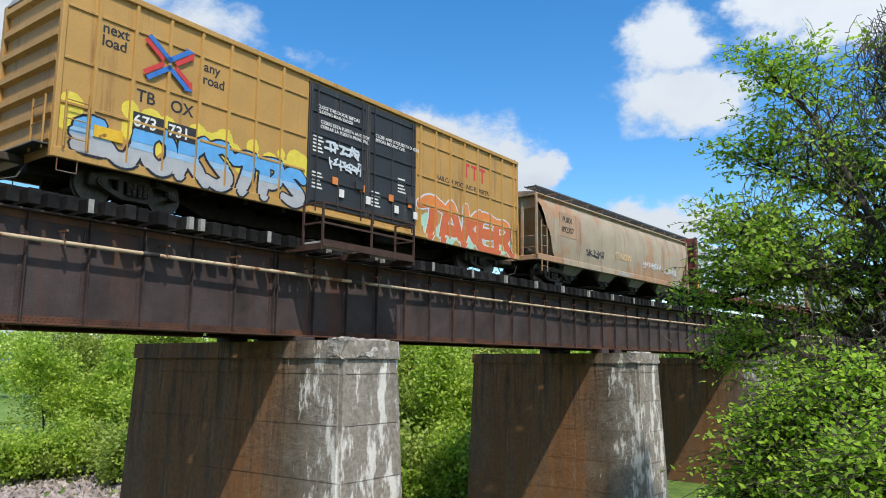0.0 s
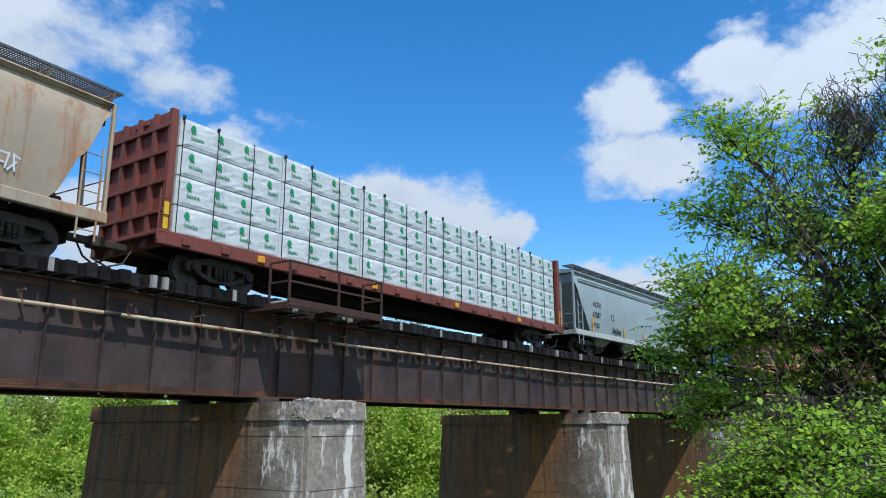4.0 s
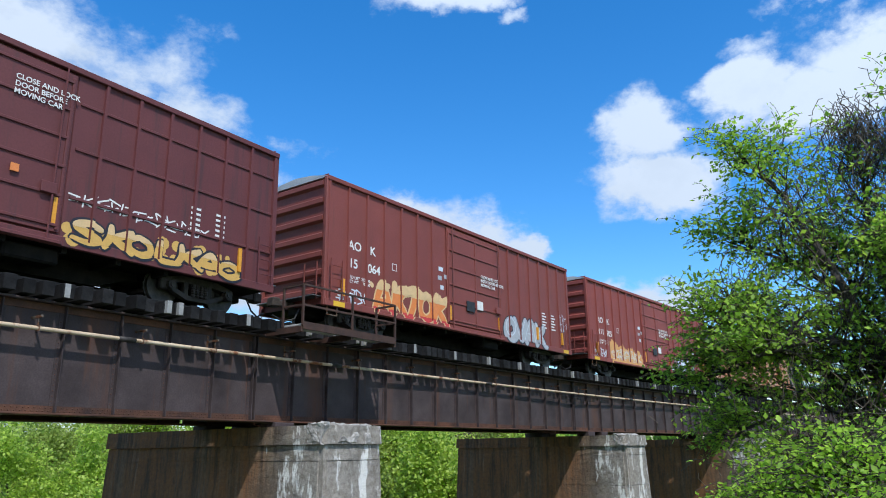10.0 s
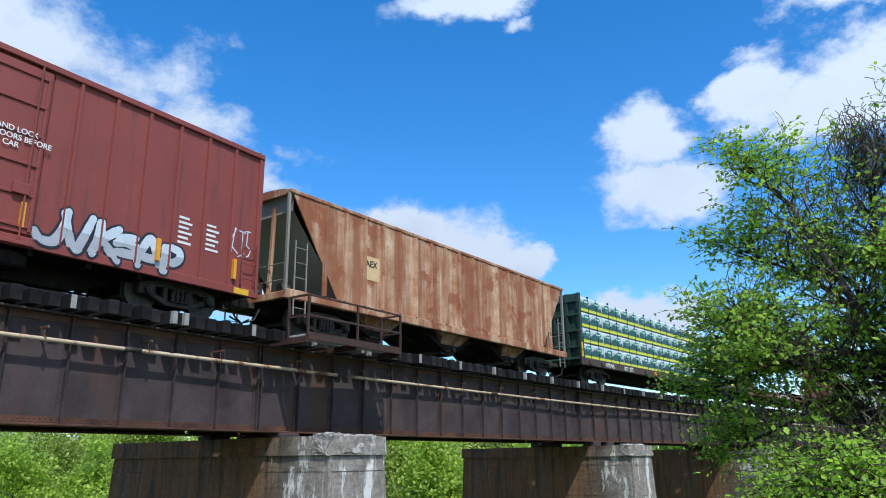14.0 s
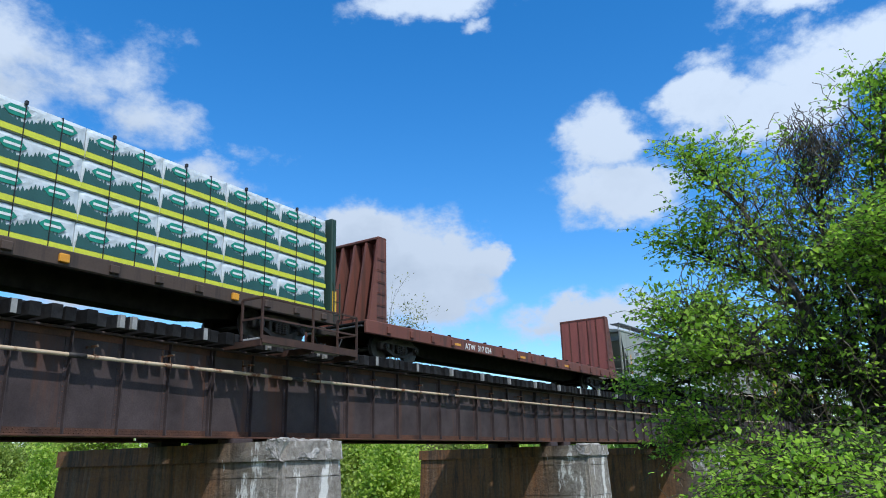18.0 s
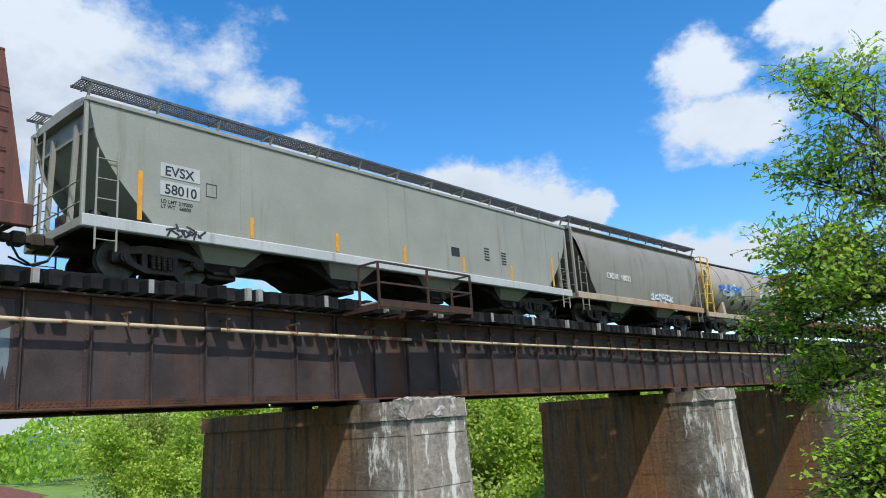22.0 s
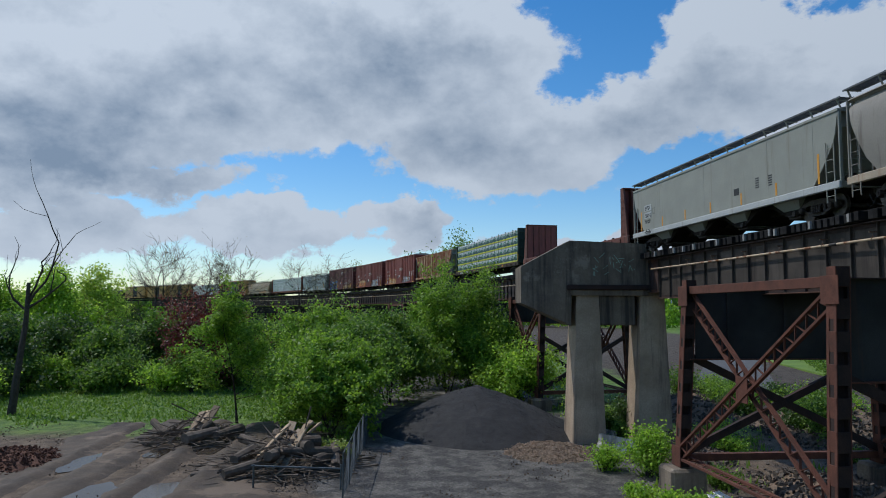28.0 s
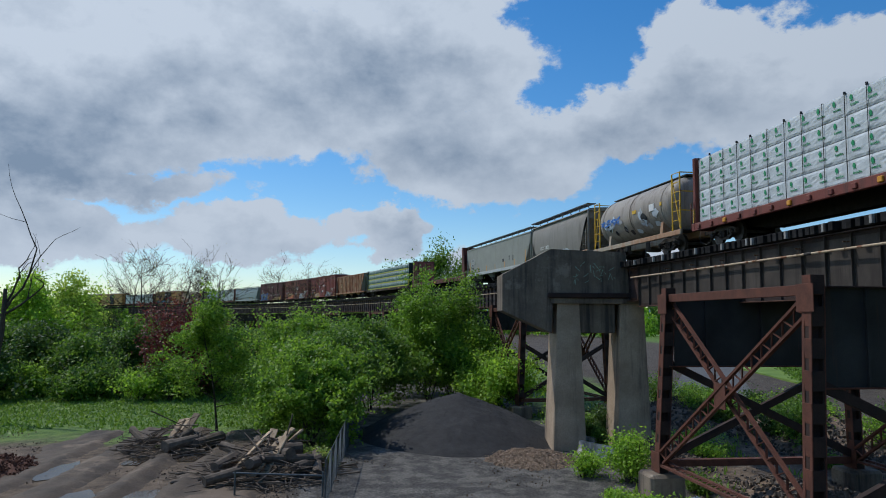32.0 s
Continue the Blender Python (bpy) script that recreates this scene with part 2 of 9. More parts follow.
STEEL = surface("girder_steel", (0.03, 0.022, 0.0215), (0.105, 0.08, 0.079), 0.7, 0.1, 0.7, 26, 0.16, 1.2, (0.1, 0.045, 0.026), 0.2, spec=0.2)
FLANGE = surface("rusty_flange", (0.035, 0.018, 0.013), (0.15, 0.062, 0.032), 0.75, 0.1, 1.6, 26, 0.2)
RUST = surface("tower_rust", (0.07, 0.028, 0.018), (0.17, 0.06, 0.036), 0.8, 0.05, 1.8, 24, 0.2)
RUST_DARK = surface("dark_rust", (0.02, 0.015, 0.014), (0.06, 0.032, 0.024), 0.8, 0.1, 1.8, 24, 0.2)
TIE = surface("creosoted_tie", (0.007, 0.007, 0.0075), (0.03, 0.029, 0.029), 0.85, 0, 5, 30, 0.3, vary=0.5, spec=0.15)
TIE_END = surface("pale_tie_end", (0.22, 0.22, 0.21), (0.38, 0.37, 0.35), 0.8, 0, 6, 40, 0.3)
RAIL = surface("rail_steel", (0.06, 0.04, 0.03), (0.14, 0.08, 0.05), 0.5, 0.6, 4, 30, 0.1)
PIPE = surface("cream_pipe", (0.42, 0.3, 0.19), (0.62, 0.5, 0.35), 0.55, 0, 1.1, 18, 0.1, patch_col=(0.2, 0.075, 0.03), patch=0.28, patch_scale=1.7)
CONC_NOSE = surface("pale_concrete", (0.2, 0.185, 0.16), (0.42, 0.39, 0.35), 0.92, 0, 0.8, 10, 0.6, 1.8, (0.66, 0.64, 0.6), 0.45, 1.2)
CONC_BENT = surface("bent_concrete", (0.128, 0.1, 0.074), (0.3, 0.24, 0.175), 0.9, 0, 0.5, 10, 0.4, 0.9, (0.03, 0.026, 0.024), 0.5, patch_col=(0.3, 0.25, 0.19), patch=0.1, patch_scale=0.7)
CONC_COLUMN = surface("column_concrete", (0.29, 0.212, 0.142), (0.56, 0.43, 0.305), 0.9, 0, 0.5, 10, 0.4, 0.9, (0.09, 0.07, 0.055), 0.3)


def pier_concrete():
    """Old concrete: brown rust wash under the girders, grey-tan body, pale lime runs towards the open nose."""
    m = bpy.data.materials.new("old_concrete")
    m.use_nodes = True
    t = m.node_tree
    b = t.nodes["Principled BSDF"]
    co = t.nodes.new("ShaderNodeTexCoord")
    sep = t.nodes.new("ShaderNodeSeparateXYZ")
    t.links.new(co.outputs["Object"], sep.inputs[0])

    def nz(sc, det=6, stretch=(1, 1, 1), rgh=0.62):
        mp = t.nodes.new("ShaderNodeMapping")
        mp.inputs["Scale"].default_value = stretch
        t.links.new(co.outputs["Object"], mp.inputs[0])
        n = t.nodes.new("ShaderNodeTexNoise")
        n.inputs["Scale"].default_value, n.inputs["Detail"].default_value, n.inputs["Roughness"].default_value = sc, det, rgh
        t.links.new(mp.outputs[0], n.inputs["Vector"])
        return n.outputs["Fac"]

    def mth(op, a, c):
        n = t.nodes.new("ShaderNodeMath")
        n.operation = op
        for i, v in enumerate((a, c)):
            if isinstance(v, (int, float)):
                n.inputs[i].default_value = v
            else:
                t.links.new(v, n.inputs[i])
        return n.outputs[0]

    def rng(v, lo, hi):
        r = t.nodes.new("ShaderNodeMapRange")
        r.inputs["From Min"].default_value, r.inputs["From Max"].default_value = lo, hi
        t.links.new(v, r.inputs["Value"])
        return r.outputs[0]

    def mix(f, a, c):
        n = t.nodes.new("ShaderNodeMix")
        n.data_type = "RGBA"
        for s_, v in ((n.inputs[0], f), (n.inputs[6], a), (n.inputs[7], c)):
            if isinstance(v, tuple):
                s_.default_value = (*v, 1)
            else:
                t.links.new(v, s_)
        return n.outputs[2]

    big, small, grit = nz(0.7), nz(7, 8), nz(38, 4)
    runs, runs2 = nz(1.5, 7, (1, 1, 0.06), 0.7), nz(2.6, 8, (1, 1, 0.11), 0.75)
    wob = mth("MULTIPLY", mth("SUBTRACT", nz(0.9, 5), 0.5), 2.2)
    yy = mth("ADD", sep.outputs[1], wob)
    col = mix(rng(big, 0.3, 0.7), (0.075, 0.053, 0.034), (0.24, 0.18, 0.122))
    rust = mth("MULTIPLY", rng(yy, -1.9, -0.6), rng(runs, 0.33, 0.54))
    col = mix(rust, col, (0.21, 0.088, 0.026))
    col = mix(mth("MULTIPLY", rng(small, 0.4, 0.7), 0.5), col, (0.045, 0.032, 0.022))
    drip = mth("MULTIPLY", rng(nz(3.4, 8, (1, 1, 0.05), 0.7), 0.6, 0.7), 0.35)
    col = mix(drip, col, (0.4, 0.33, 0.25))
    soot = mth("MULTIPLY", rng(runs2, 0.47, 0.6), rng(sep.outputs[2], 1.0, 7.0))
    col = mix(mth("MULTIPLY", soot, 0.8), col, (0.04, 0.026, 0.018))
    nose = rng(yy, -1.8, -3.0)
    col = mix(mth("MULTIPLY", nose, 0.7), col, mix(rng(small, 0.35, 0.65), (0.2, 0.18, 0.15), (0.42, 0.385, 0.335)))
    lime = mth("MULTIPLY", rng(mth("ADD", nz(2.1, 9, (1, 1, 0.3), 0.7), mth("MULTIPLY", nose, 0.13)), 0.64, 0.7), rng(yy, 0.4, -1.6))
    col = mix(lime, col, (0.66, 0.64, 0.59))
    col = mix(mth("MULTIPLY", rng(grit, 0.55, 0.75), 0.45), col, (0.06, 0.05, 0.042))
    t.links.new(col, b.inputs["Base Color"])
    b.inputs["Roughness"].default_value = 0.9
    bp = t.nodes.new("ShaderNodeBump")
    bp.inputs["Strength"].default_value, bp.inputs["Distance"].default_value = 0.7, 0.05
    t.links.new(mth("ADD", small, mth("MULTIPLY", grit, 0.4)), bp.inputs["Height"])
    t.links.new(bp.outputs[0], b.inputs["Normal"])
    return m


CONC = pier_concrete()
STEEL_GREY = surface("grey_girder_steel", (0.034, 0.029, 0.0255), (0.115, 0.096, 0.08), 0.7, 0.1, 0.55, 26, 0.16, 1.1, (0.03, 0.024, 0.021), 0.4, spec=0.2)
PANEL_STEEL = surface("blue_black_steel", (0.02, 0.0205, 0.022), (0.062, 0.062, 0.063), 0.6, 0.1, 0.5, 26, 0.14, 1.3, (0.09, 0.05, 0.034), 0.12, spec=0.25)
BROKEN = surface("broken_concrete", (0.19, 0.175, 0.155), (0.5, 0.47, 0.43), 0.95, 0, 3.0, 34, 1.0, 2.0, (0.08, 0.068, 0.055), 0.4, 1.2)
OLDFACE = surface("old_form_face", (0.1, 0.084, 0.064), (0.26, 0.225, 0.18), 0.92, 0, 2.2, 30, 0.7, 3.4, (0.5, 0.48, 0.45), 0.22)


# ---- mesh helpers ----
class Geo:
    """Vertices and faces of one mesh."""

    def __init__(self):
        self.v, self.f = [], []

    def add(self, verts, faces):
        n = len(self.v)
        self.v += [tuple(p) for p in verts]
        self.f += [tuple(i + n for i in f) for f in faces]
        return self

    def box(self, x0, x1, y0, y1, z0, z1, m=None):
        p = [Vector((x, y, z)) for x in (x0, x1) for y in (y0, y1) for z in (z0, z1)]
        if m is not None:
            p = [m @ q for q in p]
        return self.add(p, [(0, 1, 3, 2), (4, 6, 7, 5), (0, 4, 5, 1), (2, 3, 7, 6), (0, 2, 6, 4), (1, 5, 7, 3)])

    def cbox(self, x0, x1, y0, y1, z0, z1, b=0.02, m=None):
        """A box with chamfered edges."""
        c = Vector(((x0 + x1) / 2, (y0 + y1) / 2, (z0 + z1) / 2))
        h = ((x1 - x0) / 2, (y1 - y0) / 2, (z1 - z0) / 2)
        b = min(b, *(0.45 * k for k in h))
        p, ids = [], {}
        for sx in (-1, 1):
            for sy in (-1, 1):
                for sz in (-1, 1):
                    for ax in range(3):
                        q = Vector((sx * (h[0] - b), sy * (h[1] - b), sz * (h[2] - b)))
                        q[ax] = (sx, sy, sz)[ax] * h[ax]
                        ids[(sx, sy, sz, ax)] = len(p)
                        p.append(c + q if m is None else m @ (c + q))
        f = []
        for ax in range(3):
            o = [i for i in range(3) if i != ax]
            for s in (-1, 1):
                ring = []
                for a, d in ((-1, -1), (1, -1), (1, 1), (-1, 1)):
                    k = [0, 0, 0]
                    k[ax], k[o[0]], k[o[1]] = s, a, d
                    ring.append(ids[(*k, ax)])
                f.append(tuple(ring))
        for ax in range(3):
            o = [i for i in range(3) if i != ax]
            for a in (-1, 1):
                for d in (-1, 1):
                    k0, k1 = [0, 0, 0], [0, 0, 0]
                    k0[ax], k1[ax] = -1, 1
                    k0[o[0]] = k1[o[0]] = a
                    k0[o[1]] = k1[o[1]] = d
                    f.append((ids[(*k0, o[0])], ids[(*k1, o[0])], ids[(*k1, o[1])], ids[(*k0, o[1])]))
        for sx in (-1, 1):
            for sy in (-1, 1):
                for sz in (-1, 1):
                    f.append(tuple(ids[(sx, sy, sz, a)] for a in range(3)))
        return self.add(p, f)

    def beam(self, p, q, w, h=None, up=(0, 0, 1)):
        """A square bar from p to q."""
        p, q, h = Vector(p), Vector(q), h or w
        d = (q - p).normalized()
        s = d.cross(Vector(up))
        if s.length < 1e-4:
            s = d.cross(Vector((1, 0, 0)))
        s.normalize()
        u = s.cross(d)
        pts = [e + s * a * w / 2 + u * c * h / 2 for e in (p, q) for a, c in ((-1, -1), (1, -1), (1, 1), (-1, 1))]
        return self.add(pts, [(0, 1, 2, 3), (7, 6, 5, 4), (0, 4, 5, 1), (1, 5, 6, 2), (2, 6, 7, 3), (3, 7, 4, 0)])

    def tube(self, p, q, r, n=8, r2=None):
        p, q = Vector(p), Vector(q)
        r2 = r if r2 is None else r2
        d = (q - p).normalized()
        s = d.cross(Vector((0, 0, 1)))
        if s.length < 1e-3:
            s = Vector((1, 0, 0))
        s.normalize()
        u = s.cross(d)
        a = [2 * math.pi * i / n for i in range(n)]
        pts = [p + (s * math.cos(t) + u * math.sin(t)) * r for t in a] + [q + (s * math.cos(t) + u * math.sin(t)) * r2 for t in a]
        return self.add(pts, [(i, (i + 1) % n, n + (i + 1) % n, n + i) for i in range(n)] + [tuple(range(n))[::-1], tuple(range(n, 2 * n))])

    def prism(self, prof, axis, a, b):
        """A closed outline of (u, w) drawn along an axis: x: (y, z), y: (x, z), z: (x, y)."""
        k = {"x": lambda u, w, t: (t, u, w), "y": lambda u, w, t: (u, t, w), "z": lambda u, w, t: (u, w, t)}[axis]
        n = len(prof)
        pts = [k(u, w, a) for u, w in prof] + [k(u, w, b) for u, w in prof]
        return self.add(pts, [(i, (i + 1) % n, n + (i + 1) % n, n + i) for i in range(n)] + [tuple(range(n))[::-1], tuple(range(n, 2 * n))])

    def moved(self, m):
        g = Geo()
        g.v, g.f = [tuple(m @ Vector(p)) for p in self.v], list(self.f)
        return g

    def mesh(self, name, mat, smooth=False):
        me = bpy.data.meshes.new(name)
        me.from_pydata(self.v, [], self.f)
        if mat:
            me.materials.append(mat)
        if smooth:
            me.polygons.foreach_set("use_smooth", [True] * len(me.polygons))
        me.update()
        return me


def fix_normals(me):
    bm = bmesh.new()
    bm.from_mesh(me)
    bmesh.ops.recalc_face_normals(bm, faces=bm.faces)
    bm.to_mesh(me)
    bm.free()


def part(name, g, mat, parent=None, label="", smooth=False, m=None):
    """One mesh object under a thing or a part."""
    me = g if isinstance(g, bpy.types.Mesh) else g.mesh(name, mat, smooth)
    if not isinstance(g, bpy.types.Mesh) and len(g.f) < 20000:
        fix_normals(me)
    ob = new(name, me)
    if parent is not None:
        ob.parent = parent
    if m is not None:
        ob.matrix_basis = m
    return tagged(ob, label)


def thing(name, label, category, m=None, group="", kind=""):
    ob = new(name)
    ob.empty_display_size = 0.3
    if m is not None:
        ob.matrix_basis = m
    return tagged(ob, label, category, group, kind)


# ---- the line: one long curve, concave towards the viewer ----
RADIUS, MID_Y, RAIL_Z = 400.0, 17.8, 11.05


def on_line(s, off=0.0, z=0.0):
    """The pose at s metres along the track, off metres beyond its middle."""
    a = s / RADIUS
    r = RADIUS + off
    return pose(r * math.sin(a), MID_Y - RADIUS + r * math.cos(a), z, 0, 0, -math.degrees(a))


JOINTS = (-42.5, -20.5, -4.0, 13.3, 32.3, 51.0, 70.0)


# ---- the girder bridge ----
def chord(s0, s1, z=0.0):
    """A pose at the middle of the chord between two places on the line, x along it."""
    a, b = on_line(s0).translation, on_line(s1).translation
    d = b - a
    return pose(*((a + b) / 2 + Vector((0, 0, z))), 0, 0, math.degrees(math.atan2(d.y, d.x))), d.length


def rivet(g, x, y, z, r=0.022, h=0.016):
    g.add([(x - r, y, z), (x, y, z - r), (x + r, y, z), (x, y, z + r), (x, y - h, z)], [(0, 1, 4), (1, 2, 4), (2, 3, 4), (3, 0, 4)])


def girder_span(s0, s1, detail=True, z0=8.2, z1=10.5, pitch=1.36, web=STEEL, rim=FLANGE):
    m, ln = chord(s0, s1)
    sp = thing("girder_span", "dark weathered riveted steel plate girder bridge span with rust stains", "bridge span", m, "bridge spans", "structure")
    a, b = -ln / 2 + 0.03, ln / 2 - 0.03
    for name, y in (("near_web", -1.45), ("far_web", 1.45)):
        part(name, Geo().box(a, b, y - 0.012, y + 0.012, z0 + 0.03, z1), web, sp)
    for y in (-1.45, 1.45):
        g = Geo().cbox(a, b, y - 0.2, y + 0.2, z0, z0 + 0.045, 0.01)
        part("bottom_flange", g, FLANGE, sp, "rust-red bottom flange")
        g = Geo().cbox(a, b, y - 0.2, y + 0.2, z1 - 0.03, z1 + 0.02, 0.01)
        part("top_flange", g, STEEL, sp)
        g = Geo()
        for k in (-1, 1):
            g.box(a, b, y + k * 0.013, y + k * 0.035, z0 + 0.045, z0 + 0.19)
            g.box(a, b, y + k * 0.013, y + k * 0.035, z1 - 0.18, z1 - 0.03)
        part("flange_angle", g, rim, sp)
    n = max(2, round((b - a) / pitch))
    rv = Geo()
    xs = [a + 0.06 + (b - a - 0.12) * i / n for i in range(n + 1)]
    st = Geo().box(-0.1, 0.1, -0.025, -0.013, z0 + 0.19, z1 - 0.18).box(-0.012, 0.012, -0.13, -0.025, z0 + 0.06, z1 - 0.04).mesh("stiffener", web)
    for i, x in enumerate(xs):
        part("stiffener", st, None, sp, "" if i else "riveted angle stiffener", m=pose(x, -1.45, 0))
        if detail:
            for k in range(int((z1 - z0 - 0.5) / 0.11)):
                for dx in (-0.055, 0.055):
                    rivet(rv, x + dx, -1.475, z0 + 0.28 + k * 0.11, 0.018, 0.014)
        if i < n and detail and i % 2 == 0:
            part("inner_stiffener", st, None, sp, m=pose((x + xs[i + 1]) / 2, -1.45 + 2.9, 0))
    if detail:
        x = a + 0.08
        while x < b:
            for z in (z0 + 0.085, z0 + 0.15):
                rivet(rv, x + (0.05 if z > z0 + 0.1 else 0), -1.486, z)
            x += 0.115
        part("rivets", rv, rim, sp)
    # cross frames between the two webs
    x = a + 0.5
    g = Geo()
    while x < b:
        g.beam((x, -1.4, z0 + 0.15), (x, 1.4, z1 - 0.15), 0.08)
        g.beam((x, 1.4, z0 + 0.15), (x, -1.4, z1 - 0.15), 0.08)
        g.beam((x, -1.4, z0 + 0.15), (x, 1.4, z0 + 0.15), 0.09)
        x += 3.4
    part("cross_frame", g, STEEL, sp)
    return sp


spans = [girder_span(JOINTS[i], JOINTS[i + 1], web=STEEL_GREY if i < 2 else STEEL, rim=RUST_DARK if i < 2 else FLANGE) for i in range(len(JOINTS) - 1)]
for k in range(4):
    girder_span(70.0 + 19 * k, 89.0 + 19 * k, False)

# pale grey paint patches on one span
PAINT = surface("grey_paint", (0.1, 0.13, 0.155), (0.2, 0.24, 0.27), 0.55, 0, 4, 30, 0.05)
rnd = random.Random(5)
for x0, x1 in ((-6.9, -6.05), (-5.65, -4.85), (-4.45, -3.7), (-3.25, -2.35), (-1.75, -0.65), (-0.35, 0.5)):
    top = [(x0 + (x1 - x0) * i / 9, 9.72 + rnd.uniform(-0.05, 0.1)) for i in range(10)]
    bot = []
    for i in range(19):
        x = x1 - (x1 - x0) * i / 18
        bot.append((x, 9.05 - 0.28 * math.sin(math.pi * i / 18) + (rnd.uniform(-0.28, 0.02) if i % 2 else rnd.uniform(0, 0.12))))
    part("paint_patch", Geo().prism(top + bot, "y", -1.4665, -1.4625), PAINT, spans[2], "blotch of pale grey paint with drips")

# ---- ties, rails and the guard timbers ----
track = thing("track", "open-deck railway track with black creosoted timber ties", "railway track", None, "", "structure")
tie_me = Geo().cbox(-0.125, 0.125, -2.06, 1.95, 10.56, 10.87, 0.012).mesh("tie", TIE)
tie_b = Geo().cbox(-0.125, 0.125, -2.15, 1.9, 10.55, 10.87, 0.012).mesh("tie", TIE)
plate_me = Geo().box(-0.1, 0.02, -2.165, -2.04, 10.57, 10.86).mesh("tie_plate", TIE_END)
rnd = random.Random(3)
s, i = -46.0, 0
while s < 57:
    tm = on_line(s) @ pose(rnd.uniform(-0.02, 0.02), rnd.uniform(-0.05, 0.05) + (0.12 if s < 8 else 0), rnd.uniform(-0.012, 0.012), 0, 0, rnd.uniform(-1, 1))
    t = part("tie", tie_me if rnd.random() < 0.7 else tie_b, None, track, m=tm)
    if i % 6 == 4 or rnd.random() < 0.03:
        part("tie_face", plate_me, None, t, "pale weathered strip on a tie end")
    s += 0.395
    i += 1
far = Geo()
for lo, hi in ((-330.0, -46.2), (57.2, 150.0)):
    s = lo
    while s < hi:
        far.box(-0.12, 0.12, -1.82, 1.9, 10.56, 10.87, on_line(s))
        s += 0.395
tagged(part("far_ties", far, TIE, track), kind="stuff")


def swept(prof, s0, s1, step=2.0):
    """An outline of (off, z) drawn along the line."""
    g = Geo()
    n = max(1, math.ceil((s1 - s0) / step))
    k = len(prof)
    for i in range(n + 1):
        m = on_line(s0 + (s1 - s0) * i / n)
        g.v += [tuple(m @ Vector((0, u, w))) for u, w in prof]
    for i in range(n):
        for j in range(k):
            g.f.append((i * k + j, i * k + (j + 1) % k, (i + 1) * k + (j + 1) % k, (i + 1) * k + j))
    g.f += [tuple(range(k)), tuple(range(n * k, n * k + k))]
    return g


for y in (-0.7525, 0.7525):
    prof = [(y - 0.07, 10.875), (y + 0.07, 10.875), (y + 0.07, 10.895), (y + 0.012, 10.91), (y + 0.012, 11.0), (y + 0.036, 11.01), (y + 0.036, 11.05), (y - 0.036, 11.05), (y - 0.036, 11.01), (y - 0.012, 11.0), (y - 0.012, 10.91), (y - 0.07, 10.895)]
    part("rail", swept(prof, -330, 150, 3), RAIL, track, "worn steel running rail")
for y in (-1.42, 1.42):
    part("guard_timber", swept([(y - 0.08, 10.875), (y + 0.08, 10.875), (y + 0.08, 10.97), (y - 0.08, 10.97)], -330, 150, 3), TIE, track)

# ---- the pipe along the girders ----
pipe = thing("pipe", "cream-painted steel pipe with rust spots, hung on brackets along the girders", "pipe")
ring = [(-1.8 + 0.046 * math.cos(2 * math.pi * i / 10), 9.9 + 0.046 * math.sin(2 * math.pi * i / 10)) for i in range(10)]
part("pipe_run", swept(ring, -43, 75, 2), PIPE, pipe, smooth=True)
BLACK = surface("black_coupling", (0.02, 0.018, 0.016), (0.05, 0.04, 0.035), 0.6, 0, 5, 30, 0.1)
DULL = surface("galvanised_bracket", (0.12, 0.1, 0.08), (0.26, 0.22, 0.17), 0.6, 0.4, 5, 30, 0.1, patch_col=(0.16, 0.07, 0.035), patch=0.5, patch_scale=6)
for s in (9.1, 16.0, -9.0, -27.0, 24.5, 38.0):
    c = [(-1.8 + 0.06 * math.cos(2 * math.pi * i / 10), 9.9 + 0.06 * math.sin(2 * math.pi * i / 10)) for i in range(10)]
    part("coupling", swept(c, s, s + 0.42, 1), BLACK, pipe, "black pipe coupling sleeve", True)
bg_ = Geo().box(-0.02, 0.02, -1.93, -1.47, 10.12, 10.165).box(-0.025, 0.025, -1.5, -1.465, 9.86, 10.3)
bg_.tube((0, -1.8, 10.14), (0, -1.8, 9.955), 0.012, 6).box(-0.03, 0.03, -1.86, -1.74, 9.945, 9.96).box(-0.03, 0.03, -1.86, -1.74, 9.84, 9.853)
bg_.tube((0, -1.86, 9.95), (0, -1.86, 9.845), 0.01, 5).tube((0, -1.74, 9.95), (0, -1.74, 9.845), 0.01, 5)
bracket = bg_.mesh("bracket", DULL)
for s in (-38.5, -35.8, -33.0, -30.2, -27.4, -24.7, -22, -19.3, -16.7, -14.0, -11.2, -8.5, -5.8, -2.8, -0.75, 1.65, 4.4, 7.3, 9.7, 11.75, 14.4, 17.2, 19.9, 22.6, 25.2, 27.8, 30.3, 33, 35.8, 38.6, 41.4, 44.2, 47):
    part("bracket", bracket, None, pipe, m=on_line(s) @ pose(0, 0, 0, 0, 0, 0))

# ---- refuge platforms with handrails beside the track ----
GRATE = surface("platform_board", (0.3, 0.3, 0.29), (0.5, 0.5, 0.48), 0.7, 0.2, 3, 30, 0.2)
RAILING = surface("platform_steel", (0.035, 0.022, 0.018), (0.1, 0.05, 0.035), 0.7, 0.2, 3, 30, 0.15)


